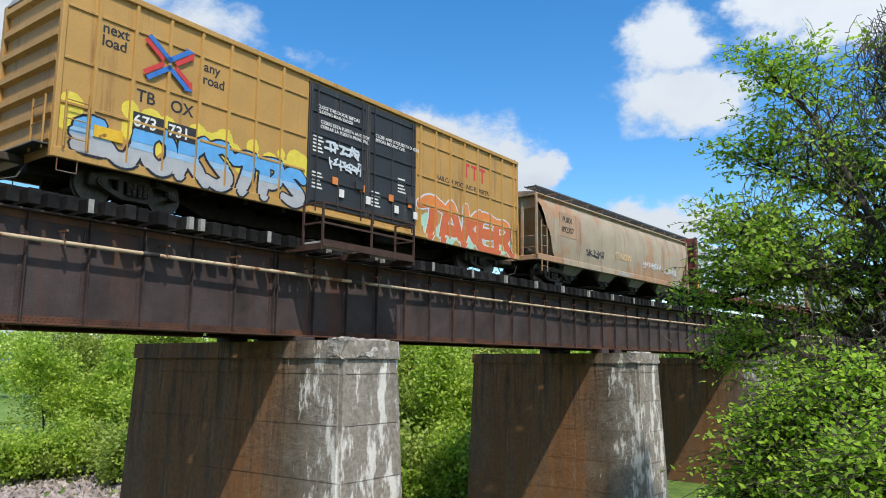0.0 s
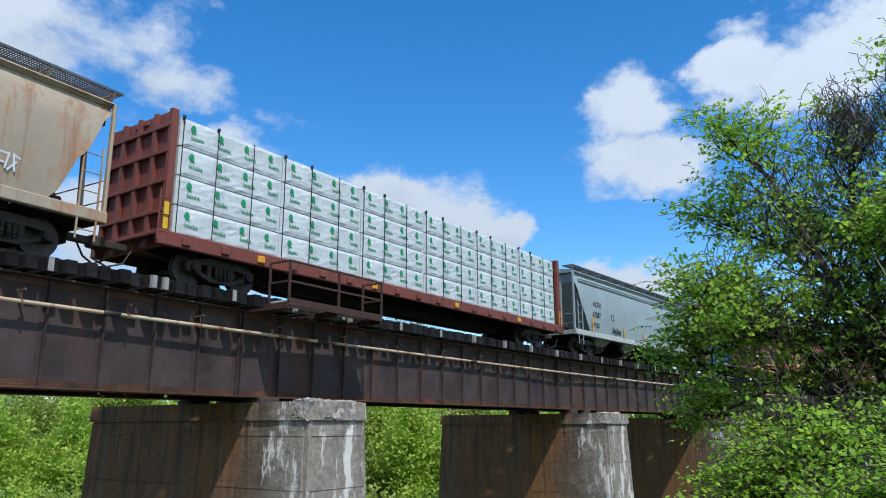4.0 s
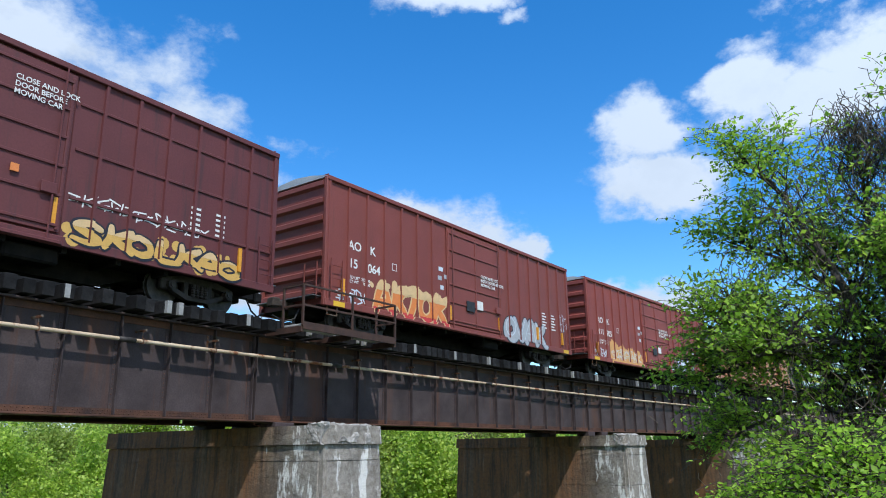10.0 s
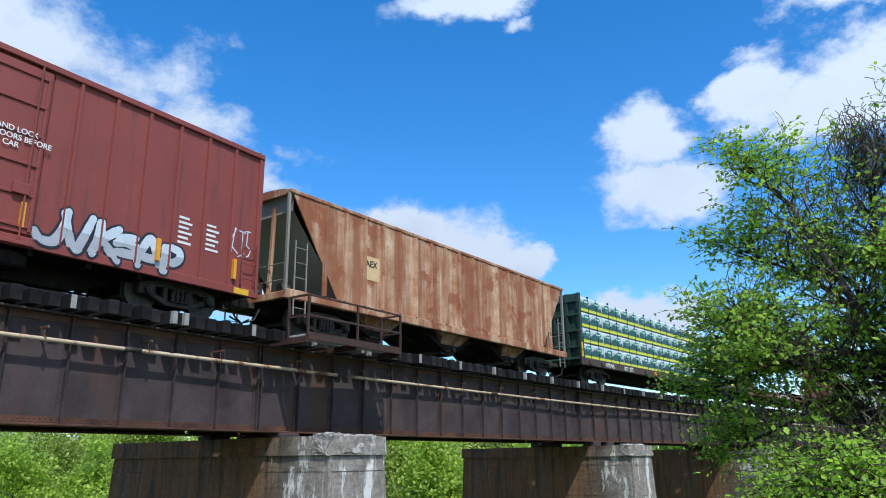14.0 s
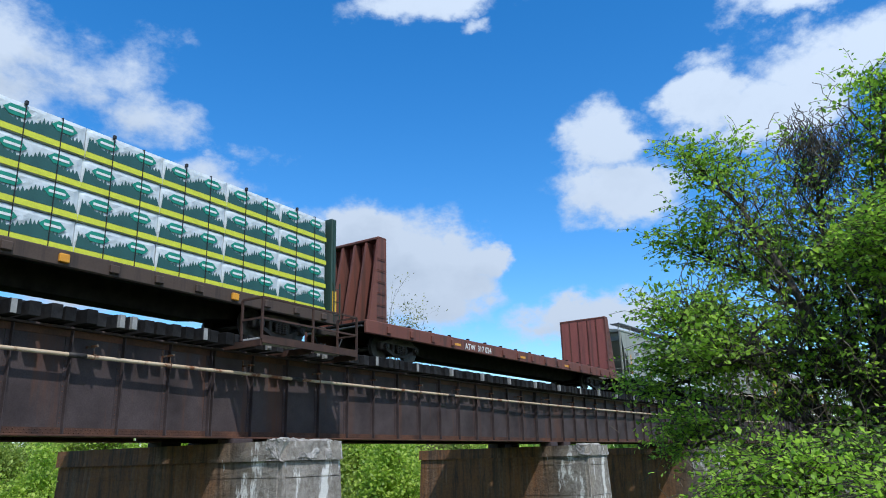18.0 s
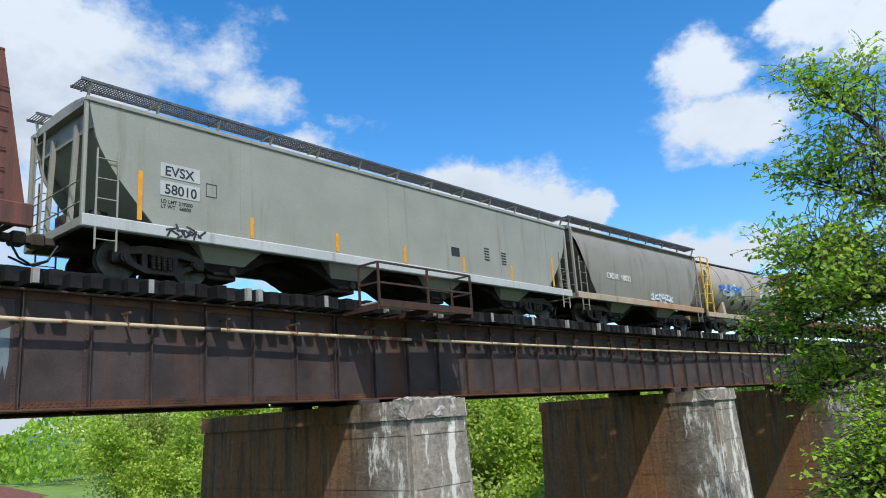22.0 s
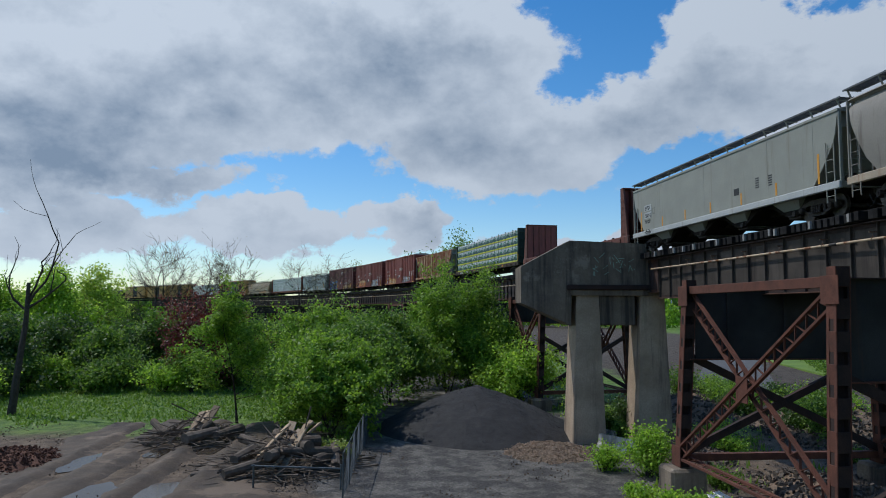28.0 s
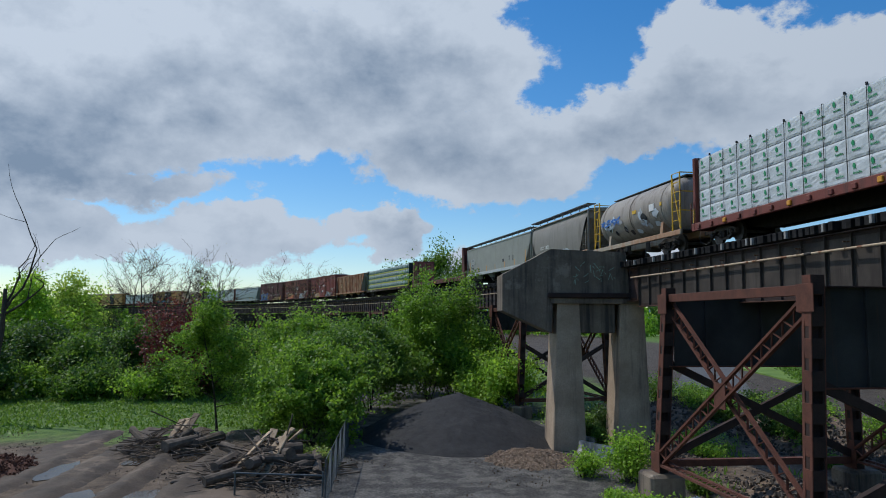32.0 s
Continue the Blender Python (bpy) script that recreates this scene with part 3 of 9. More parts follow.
def platform(s0, s1):
    p = thing("refuge_platform", "rusty steel refuge platform with pipe handrails beside the track", "platform", on_line((s0 + s1) / 2), "refuge platforms")
    h = (s1 - s0) / 2
    y0, y1, z = -2.2, -3.0, 10.66
    for x in (-h, h):
        part("outrigger", Geo().beam((x, 0.2, z - 0.1), (x, y1, z - 0.1), 0.1, 0.16), RAILING, p)
    part("outrigger", Geo().beam((0, 0.2, z - 0.1), (0, y1, z - 0.1), 0.1, 0.16), RAILING, p)
    part("edge_channel", Geo().beam((-h, y1, z), (h, y1, z), 0.06, 0.2), RAILING, p)
    for i in range(2):
        part("deck_board", Geo().cbox(-h + 0.05 + i * h, -0.05 + i * h, y1 + 0.05, y0, z + 0.005, z + 0.06, 0.01), GRATE, p, "pale grating board")
    posts = [(-h, y1), (0, y1), (h, y1), (-h, y0 - 0.05), (h, y0 - 0.05)]
    for x, y in posts:
        part("post", Geo().beam((x, y, z), (x, y, z + 1.1), 0.055), RAILING, p)
    for zz in (z + 0.55, z + 1.1):
        part("handrail", Geo().beam((-h, y1, zz), (h, y1, zz), 0.05), RAILING, p)
        for x in (-h, h):
            part("handrail", Geo().beam((x, y0 - 0.05, zz), (x, y1, zz), 0.05), RAILING, p)
    return p


platform(13.6, 17.5)
platform(-21.0, -17.3)

# ---- concrete piers ----
BEARING = STEEL


def rock_box(x0, x1, y0, y1, z0, z1, amp, seed, step=0.16, bite=0.0):
    """A lump of broken concrete: a finely cut box with a rough skin, its front upper edge bitten off."""
    g, ids = Geo(), {}
    n = [max(2, round((b - a) / step)) for a, b in ((x0, x1), (y0, y1), (z0, z1))]

    def vert(i, j, k):
        if (i, j, k) not in ids:
            p = Vector((x0 + (x1 - x0) * i / n[0], y0 + (y1 - y0) * j / n[1], z0 + (z1 - z0) * k / n[2]))
            q = p + Vector((seed * 3.7, seed, 0))
            d = noise.noise_vector(q * 1.9) * amp * 0.5 + noise.noise_vector(q * 5.5) * amp * 0.5 + noise.noise_vector(q * 13.0) * amp * 0.5 + noise.noise_vector(q * 27.0) * amp * 0.35
            e = max(0.0, 1 - (p.y - y0) / 0.55) * max(0.0, 1 - (z1 - p.z) / 0.6)
            d += (p - Vector(((x0 + x1) / 2, y1, (z0 + z1) / 2))).normalized() * (noise.voronoi(q * 3.6)[0][0] - 0.35) * amp * 1.6
            d += Vector((0, 1, -1)) * bite * e * max(0.0, 0.5 + 1.3 * noise.noise(q * 2.6))
            ids[i, j, k] = len(g.v)
            g.v.append(tuple(p + d))
        return ids[i, j, k]

    for ax in range(3):
        u, w = [a for a in range(3) if a != ax]
        for side in (0, n[ax]):
            for a in range(n[u]):
                for b in range(n[w]):
                    ring = []
                    for da, db in ((0, 0), (1, 0), (1, 1), (0, 1)):
                        c = [0, 0, 0]
                        c[ax], c[u], c[w] = side, a + da, b + db
                        ring.append(vert(*c))
                    g.f.append(tuple(ring))
    return g


def pier(s, top, base=-0.6, broken=True, seed=0, rough_nose=False):
    rnd = random.Random(seed)
    p = thing("bridge_pier", "weathered concrete bridge pier with rust-brown stains and pale lime streaks", "bridge pier", on_line(s), "bridge piers", "structure")
    z = top
    hts = [0.5, 0.4, 1.32] + [1.4] * 8
    for i, h in enumerate(hts):
        z0 = max(base, z - h)
        if z <= base + 0.05:
            break

        def outline(zz, grow=0.0):
            b = (top - zz) * 0.035 + grow
            x, y0, y1, c = 1.1 + b, -3.6 - b, 5.85 + b, 0.2
            return [(-x, y1), (-x, y0 + c), (-x + c * 0.7, y0), (x - c * 0.7, y0), (x, y0 + c), (x, y1)]
        grow = 0.07 if i == 0 else 0.0
        hi, lo = outline(z - 0.012, grow), outline(z0 + 0.012, grow)
        g = Geo()
        n = len(hi)
        k = 6
        for j in range(n):
            # each face as a grid with slight unevenness
            a0, a1, b0, b1 = Vector((*lo[j], z0 + 0.012)), Vector((*lo[(j + 1) % n], z0 + 0.012)), Vector((*hi[j], z - 0.012)), Vector((*hi[(j + 1) % n], z - 0.012))
            base_i = len(g.v)
            cols = k * 2 if j in (0, 4) else k
            for r in range(4):
                for q in range(cols + 1):
                    pt = a0.lerp(a1, q / cols).lerp(b0.lerp(b1, q / cols), r / 3)
                    if 0 < r < 3 and 0 < q < cols:
                        nrm = (a1 - a0).cross(b0 - a0).normalized()
                        pt += nrm * noise.noise(pt * 1.7 + Vector((s, seed, 0))) * 0.035
                    g.v.append(tuple(pt))
            for r in range(3):
                for q in range(cols):
                    w = base_i + r * (cols + 1) + q
                    g.f.append((w, w + 1, w + cols + 2, w + cols + 1))
        t0 = len(g.v)
        g.v += [(x, y, z - 0.012) for x, y in hi] + [(x, y, z0 + 0.012) for x, y in lo]
        g.f += [tuple(range(t0, t0 + n)), tuple(range(t0 + n, t0 + 2 * n))]
        me = g.mesh("course", CONC)
        fix_normals(me)
        part("course", me, None, p, "cap course standing proud" if i == 0 else "")
        z = z0
    zt, b = top - 0.1, (top - base) * 0.035
    part("pier_core", Geo().add([(-1.08, -3.57, zt), (1.08, -3.57, zt), (1.08, 5.82, zt), (-1.08, 5.82, zt), (-1.06 - b, -3.55 - b, base), (1.06 + b, -3.55 - b, base), (1.06 + b, 5.8 + b, base), (-1.06 - b, 5.8 + b, base)],
                               [(0, 1, 2, 3), (4, 5, 6, 7), (0, 1, 5, 4), (1, 2, 6, 5), (2, 3, 7, 6), (3, 0, 4, 7)]), CONC, p)
    if broken:
        part("broken_edge", rock_box(-1.18, 1.18, -3.7, -3.1, top - 0.42, top + 0.05, 0.04, seed, 0.055, 0.3), BROKEN, p, "broken crumbling edge of the cap")
    if rough_nose:
        for z0, z1 in ((top - 1.75, top - 0.05), (top - 3.6, top - 1.79), (top - 5.6, top - 3.64)):
            part("spalled_face", rock_box(-1.3, 1.3, -3.95 - (top - z0) * 0.03, -3.2, z0, z1, 0.085, seed + z0, 0.045, 0.2), BROKEN, p, "rough spalled concrete face")
        # what is left of the smooth old face between the spalls
        for x0, x1, za, zb in ((-1.22, -0.36, 0.68, 1.72), (-0.28, 0.98, 0.98, 1.72), (-1.22, -0.72, 2.0, 3.4), (-0.1, 0.42, 2.0, 3.3), (0.52, 1.1, 1.95, 3.5), (-1.1, 0.2, 4.0, 5.4), (0.35, 1.1, 3.9, 5.5)):
            mid, hw, n = (x0 + x1) / 2, (x1 - x0) / 2, 22
            ring = []
            for j in range(n):
                a = 2 * math.pi * j / n
                c2, s2 = math.cos(a), math.sin(a)
                r = 1 / max(abs(c2), abs(s2)) ** 0.95 * rnd.uniform(0.82, 1.03)
                ring.append((mid + hw * c2 * r, top - (za + zb) / 2 + (zb - za) / 2 * s2 * r))
            yf = -4.05 - (za + zb) * 0.015
            part("old_face", Geo().prism(ring, "y", yf - 0.015, yf + 0.3), OLDFACE, p, "remnant of smooth brown-grey old face")
    for y in (-1.45, 1.45):
        for x in (-0.7, 0.7):
            part("bearing", Geo().cbox(x - 0.35, x + 0.35, y - 0.3, y + 0.3, top - 0.02, 8.2, 0.02), BEARING, p, "dark steel bearing")
    return p


pier(-4.2, 8.12, seed=1, rough_nose=True)
pier(15.0, 8.09, seed=2)
pier(34.3, 8.02, seed=3)
pier(53.5, 8.0, broken=False, seed=4)
pier(72.7, 7.9, broken=False, seed=5)
pier(91.5, 7.9, broken=False, seed=6)


# ---- steel towers ----
def lattice(g, p, q, w, side, bar=0.14, step=0.34):
    """Two bars with zigzag lacing between them."""
    p, q, side = Vector(p), Vector(q), Vector(side).normalized()
    d = q - p
    n = max(2, round(d.length / step))
    for k in (-1, 1):
        g.beam(p + side * k * w / 2, q + side * k * w / 2, bar, 0.09)
    for i in range(n):
        k = 1 if i % 2 else -1
        a, b = p + d * (i / n) + side * k * w / 2, p + d * ((i + 1) / n) - side * k * w / 2
        g.beam(a, b, 0.075, 0.02)


def leg(parent, p, q, w=0.42, mat=None):
    p, q = Vector(p), Vector(q)
    g = Geo()
    for k in (-1, 1):
        g.beam(p + Vector((0, k * w * 0.42, 0)), q + Vector((0, k * w * 0.42, 0)), 0.05, w * 0.9, (1, 0, 0))
    g.beam(p + Vector((0.0, 0, 0)), q, w * 0.8, 0.03, (1, 0, 0))
    ob = part("leg", g, mat or RUST_DARK, parent, "built-up steel leg with batten plates")
    for kx in (-1, 1):
        for ky in (-1, 1):
            o = Vector((kx * w * 0.4, ky * w * 0.5, 0))
            part("corner_angle", Geo().beam(p + o, q + o, 0.03, 0.12, (1, 0, 0)), RUST, ob)
    d = q - p
    n = max(3, round(d.length / 0.95))
    for i in range(n + 1):
        c = p + d * (i / n)
        z0, z1 = c.z - 0.29, c.z + 0.29
        for k in (-1, 1):
            b = Geo().cbox(c.x - w * 0.5, c.x + w * 0.5, c.y + k * w * 0.5 - 0.015, c.y + k * w * 0.5 + 0.015, z0, z1, 0.006)
            part("batten", b, RUST, ob)
            # x-facing battens take the darker rust: shade of the side faces, put into colour
            b = Geo().cbox(c.x + k * w * 0.5 - 0.015, c.x + k * w * 0.5 + 0.015, c.y - w * 0.47, c.y + w * 0.47, z0, z1, 0.006)
            part("batten", b, RUST_DARK, ob)
    return ob


def tower(name, m, x0, x1, y0, y1, ztop, zbase, depth, label, rich=True):
    """A braced steel tower: four legs, deep cross girders, laced diagonals."""
    t = thing(name, label, "bridge tower", m, "", "structure")
    fl = 0.35
    legs = {}
    for ix, x in enumerate((x0, x1)):
        for iy, y in enumerate((y0, y1)):
            foot = (x + (-0.3 if ix == 0 else 0.15), y + (-fl if iy == 0 else fl), zbase)
            legs[ix, iy] = (Vector(foot), Vector((x, y, ztop)))
            if rich:
                leg(t, foot, (x, y, ztop))
            else:
                part("leg", Geo().beam(foot, (x, y, ztop), 0.45), RUST_DARK, t)
            f = Vector(foot)
            part("pedestal", Geo().cbox(f.x - 0.75, f.x + 0.75, f.y - 0.75, f.y + 0.75, -0.5, zbase, 0.12), CONC_BENT, t, "concrete pedestal")
    for x in (x0, x1):
        g = Geo().box(x - 0.02, x + 0.02, y0 + 0.2, y1 - 0.1, ztop - depth, ztop - 0.05)
        part("cross_girder", g, PANEL_STEEL, t, "deep dark plate cross girder")
        for z in (ztop - 0.06, ztop - depth):
            part("girder_flange", Geo().cbox(x - 0.22, x + 0.22, y0 - 0.1, y1 + 0.1, z - 0.02, z + 0.03, 0.01), RUST_DARK if z > ztop - 1 else RUST, t)
        n = 6
        for i in range(n + 1):
            y = y0 + 0.35 + (y1 - y0 - 0.6) * i / n
            if i in (1, 3, 5) or not rich:
                part("girder_stiffener", Geo().box(x - 0.13, x + 0.13, y - 0.05, y + 0.05, ztop - depth + 0.04, ztop - 0.09), PANEL_STEEL, t)
    for iy, y in enumerate((y0, y1)):
        a, b = legs[0, iy], legs[1, iy]
        part("top_chord", Geo().cbox(x0 - 0.2, x1 + 0.2, y - 0.12, y + 0.12, ztop - 0.3, ztop + 0.02, 0.01), RUST, t)
        g = Geo()
        at = lambda l, k: l[0].lerp(l[1], k)
        pa, pb = at(a, 0.06), at(b, 0.93)
        qa, qb = at(a, 0.93), at(b, 0.06)
        dirn = (pb - pa).normalized()
        side = dirn.cross(Vector((0, 1, 0)))
        off = Vector((0, -0.14, 0))
        lattice(g, pa + off, pb + off, 0.5, side)
        part("diagonal", g, RUST, t, "laced rust-brown diagonal brace")
        g = Geo()
        lattice(g, qa - off, qb - off, 0.5, (qb - qa).normalized().cross(Vector((0, 1, 0))))
        part("diagonal", g, RUST, t, "laced rust-brown diagonal brace")
        c = (pa + pb) / 2
        part("gusset", Geo().cbox(c.x - 0.4, c.x + 0.4, c.y - 0.18, c.y - 0.15, c.z - 0.45, c.z + 0.45, 0.005), RUST, t)
        for l in (a, b):
            for k in (0.06, 0.95):
                w = at(l, k)
                part("gusset", Geo().cbox(w.x - 0.42, w.x + 0.42, w.y - 0.29, w.y - 0.265, w.z - 0.42, w.z + 0.4, 0.005), RUST, t)
        g = Geo()
        lattice(g, at(a, 0.05), at(b, 0.05), 0.4, (0, 1, 0.1))
        part("bottom_strut", g, RUST, t, "laced bottom strut")
    for ix in (0, 1):
        a, b = legs[ix, 0], legs[ix, 1]
        for u, w in ((a, b), (b, a)):
            p, q = u[0].lerp(u[1], 0.07), w[0].lerp(w[1], 0.62)
            part("cross_diagonal", Geo().beam(p, q, 0.22, 0.3), RUST_DARK, t)
        part("cross_strut", Geo().beam(a[0].lerp(a[1], 0.05), b[0].lerp(b[1], 0.05), 0.3, 0.28), RUST, t)
    return t


tower("steel_tower", pose(-26.5, 16.2, 0, 0, 0, 3.6), -5.1, 4.75, -4.3, 3.9, 8.5, 1.1, 3.0, "rust-brown riveted steel trestle tower with laced X bracing")
for k in range(9):
    s = -63.0 - 27 * k
    tower("trestle_tower", on_line(s), -4, 4, -3.4, 3.4, 8.4, 0.8, 1.9, "dark rusty steel trestle tower with X bracing", k < 2)
s = -42.5
while s > -300:
    e = s - 9.5
    girder_span(e, s, False, 8.55, 10.5, 1.15)
    s = e
pipe2 = thing("far_pipe", "thin pale pipe along the trestle", "pipe")
part("pipe_run", swept([(-1.8 + 0.046 * math.cos(math.pi * i / 3), 9.9 + 0.046 * math.sin(math.pi * i / 3)) for i in range(6)], -300, -47, 3), PIPE, pipe2)

# ---- concrete bent with a cantilevered cap beside the trestle ----
bent = thing("concrete_bent", "dark stained concrete bent with cantilevered cap and two tapered columns", "bridge pier", pose(-44.3, 0, 0), "", "structure")
part("cap_wall", Geo().prism([(6.3, 7.95), (6.3, 10.05), (9.2, 11.62), (13.75, 11.45), (13.95, 8.9), (9.3, 8.9), (9.25, 6.65)], "x", -1.7, 0.55), CONC_BENT, bent, "weathered hammerhead wall")
part("ledge", Geo().cbox(-1.95, 0.85, 9.0, 14.95, 8.72, 9.02, 0.05), RUST_DARK, bent, "dark grimy projecting ledge")
part("ledge_course", Geo().cbox(-1.8, 0.68, 9.2, 14.8, 8.38, 8.72, 0.03), CONC_BENT, bent)
for y0, y1 in ((9.35, 11.1), (13.15, 15.0)):
    part("column", Geo().add([(0.75, y0 - 0.1, -0.4), (0.75, y1 + 0.1, -0.4), (-1.9, y1 + 0.1, -0.4), (-1.9, y0 - 0.1, -0.4), (0.5, y0 + 0.25, 8.4), (0.5, y1 - 0.2, 8.4), (-1.6, y1 - 0.2, 8.4), (-1.6, y0 + 0.25, 8.4)],
                             [(0, 1, 2, 3), (4, 5, 6, 7), (0, 1, 5, 4), (1, 2, 6, 5), (2, 3, 7, 6), (3, 0, 4, 7)]), CONC_COLUMN, bent, "tapered square column")
part("lintel", Geo().cbox(-1.5, 0.4, 10.8, 13.1, 6.65, 8.4, 0.05), CONC_BENT, bent)


for z in (9.35, 9.75, 10.15, 10.55, 10.95):
    y0 = max(6.35, 6.3 + (z - 10.05) * 1.85)
    part("form_line", Geo().box(0.552, 0.562, y0, 13.8, z - 0.012, z + 0.012), CONC_BENT, bent)
for y in (9.3, 11.5, 13.7):
    part("form_line", Geo().box(0.552, 0.564, y - 0.012, y + 0.012, 9.05, 11.4), CONC_BENT, bent)

# ---- the train ----
def paint(name, c, rough=0.55, streak=(0.12, 0.06, 0.035), amount=0.15, dirt=0.8, patch=None, pa=0.0, ps=0.6, scale=0.8):
    return surface(name, tuple(k * dirt for k in c), c, rough, 0, scale, 20, 0.06, 2.6, streak, amount, 1.0, 0.0, patch, pa, ps)


GRIME = surface("underframe_grime", (0.009, 0.008, 0.007), (0.034, 0.027, 0.022), 0.88, 0.1, 3, 24, 0.2, spec=0.15)
BOGIE = surface("bogie_steel", (0.024, 0.019, 0.015), (0.085, 0.065, 0.052), 0.7, 0.2, 4, 24, 0.2)
WHEEL = surface("wheel_steel", (0.04, 0.034, 0.03), (0.12, 0.1, 0.085), 0.5, 0.5, 4, 24, 0.1)
GALV = surface("galvanised_roof", (0.32, 0.33, 0.33), (0.5, 0.51, 0.5), 0.45, 0.3, 1.5, 20, 0.1, 2, (0.3, 0.26, 0.22), 0.2)
WHITE = surface("white_stencil", (0.62, 0.62, 0.6), (0.8, 0.8, 0.78), 0.6, 0, 6, 40, 0.0)
DARKINK = surface("black_stencil", (0.015, 0.015, 0.017), (0.04, 0.04, 0.042), 0.6, 0, 6, 40, 0.0)
ORANGE = surface("reflector_orange", (0.6, 0.25, 0.02), (0.75, 0.36, 0.03), 0.45, 0, 6, 40, 0.0)
YELLOW = surface("safety_yellow", (0.62, 0.36, 0.02), (0.78, 0.5, 0.04), 0.5, 0, 3, 30, 0.05, patch_col=(0.2, 0.09, 0.03), patch=0.15, patch_scale=3)
GRID = surface("running_board", (0.07, 0.075, 0.08), (0.16, 0.165, 0.17), 0.5, 0.4, 5, 30, 0.1)
HOSE = surface("rubber_hose", (0.01, 0.01, 0.01), (0.03, 0.03, 0.03), 0.6, 0, 5, 30, 0.05)


def flat(name, c, rough=0.5):
    return surface(name, tuple(k * 0.8 for k in c), c, rough, 0, 4, 30, 0.0)


BLUE, SKYBLUE, PALE = flat("spray_blue", (0.03, 0.14, 0.5)), flat("spray_sky_blue", (0.12, 0.4, 0.78)), flat("spray_pale", (0.62, 0.68, 0.74))
INK, LEMON, SPRAY_ORANGE = flat("spray_black", (0.02, 0.02, 0.03)), flat("spray_lemon", (0.75, 0.62, 0.08)), flat("spray_orange", (0.75, 0.24, 0.06))
SILVER, REDMARK, MINT = flat("spray_silver", (0.42, 0.44, 0.47)), flat("mark_red", (0.6, 0.05, 0.05)), flat("spray_mint", (0.4, 0.65, 0.5))
SPRAYMID, RUSTSPRAY = flat("spray_pale_blue", (0.3, 0.5, 0.72)), flat("spray_red_orange", (0.62, 0.14, 0.045))
SALMON, MARKBLUE, CREAM = flat("spray_salmon", (0.7, 0.33, 0.2)), flat("mark_blue", (0.04, 0.18, 0.55)), flat("spray_cream", (0.72, 0.5, 0.25))


def text(parent, body, size, x, y, z, mat, name="lettering", far_side=False):
    c = bpy.data.curves.new(name, "FONT")
    c.body, c.size, c.extrude, c.offset = body, size, 0.002, size * 0.016
    ob = bpy.data.objects.new(name, c)
    scene.collection.objects.link(ob)
    me = bpy.data.meshes.new_from_object(ob.evaluated_get(bpy.context.evaluated_depsgraph_get()))
    bpy.data.objects.remove(ob)
    bpy.data.curves.remove(c)
    me.materials.clear()
    me.materials.append(mat)
    return part(name, me, None, parent, m=pose(x, y, z, 90, 0, 180 if far_side else 0))


def clip_x(poly, lo, hi):
    for lim, sgn in ((lo, 1), (hi, -1)):
        out = []
        for i, p in enumerate(poly):
            q = poly[(i + 1) % len(poly)]
            a, b = (p[0] - lim) * sgn >= 0, (q[0] - lim) * sgn >= 0
            if a:
                out.append(p)
            if a != b:
                k = (lim - p[0]) / (q[0] - p[0])
                out.append((lim, p[1] + (q[1] - p[1]) * k))
        poly = out
        if len(poly) < 3:
            return []
    return poly


def capsule(p, q, r, n=5):
    d = math.atan2(q[1] - p[1], q[0] - p[0])
    return [(q[0] + r * math.cos(d - math.pi / 2 + math.pi * i / n), q[1] + r * math.sin(d - math.pi / 2 + math.pi * i / n)) for i in range(n + 1)] + \
           [(p[0] + r * math.cos(d + math.pi / 2 + math.pi * i / n), p[1] + r * math.sin(d + math.pi / 2 + math.pi * i / n)) for i in range(n + 1)]


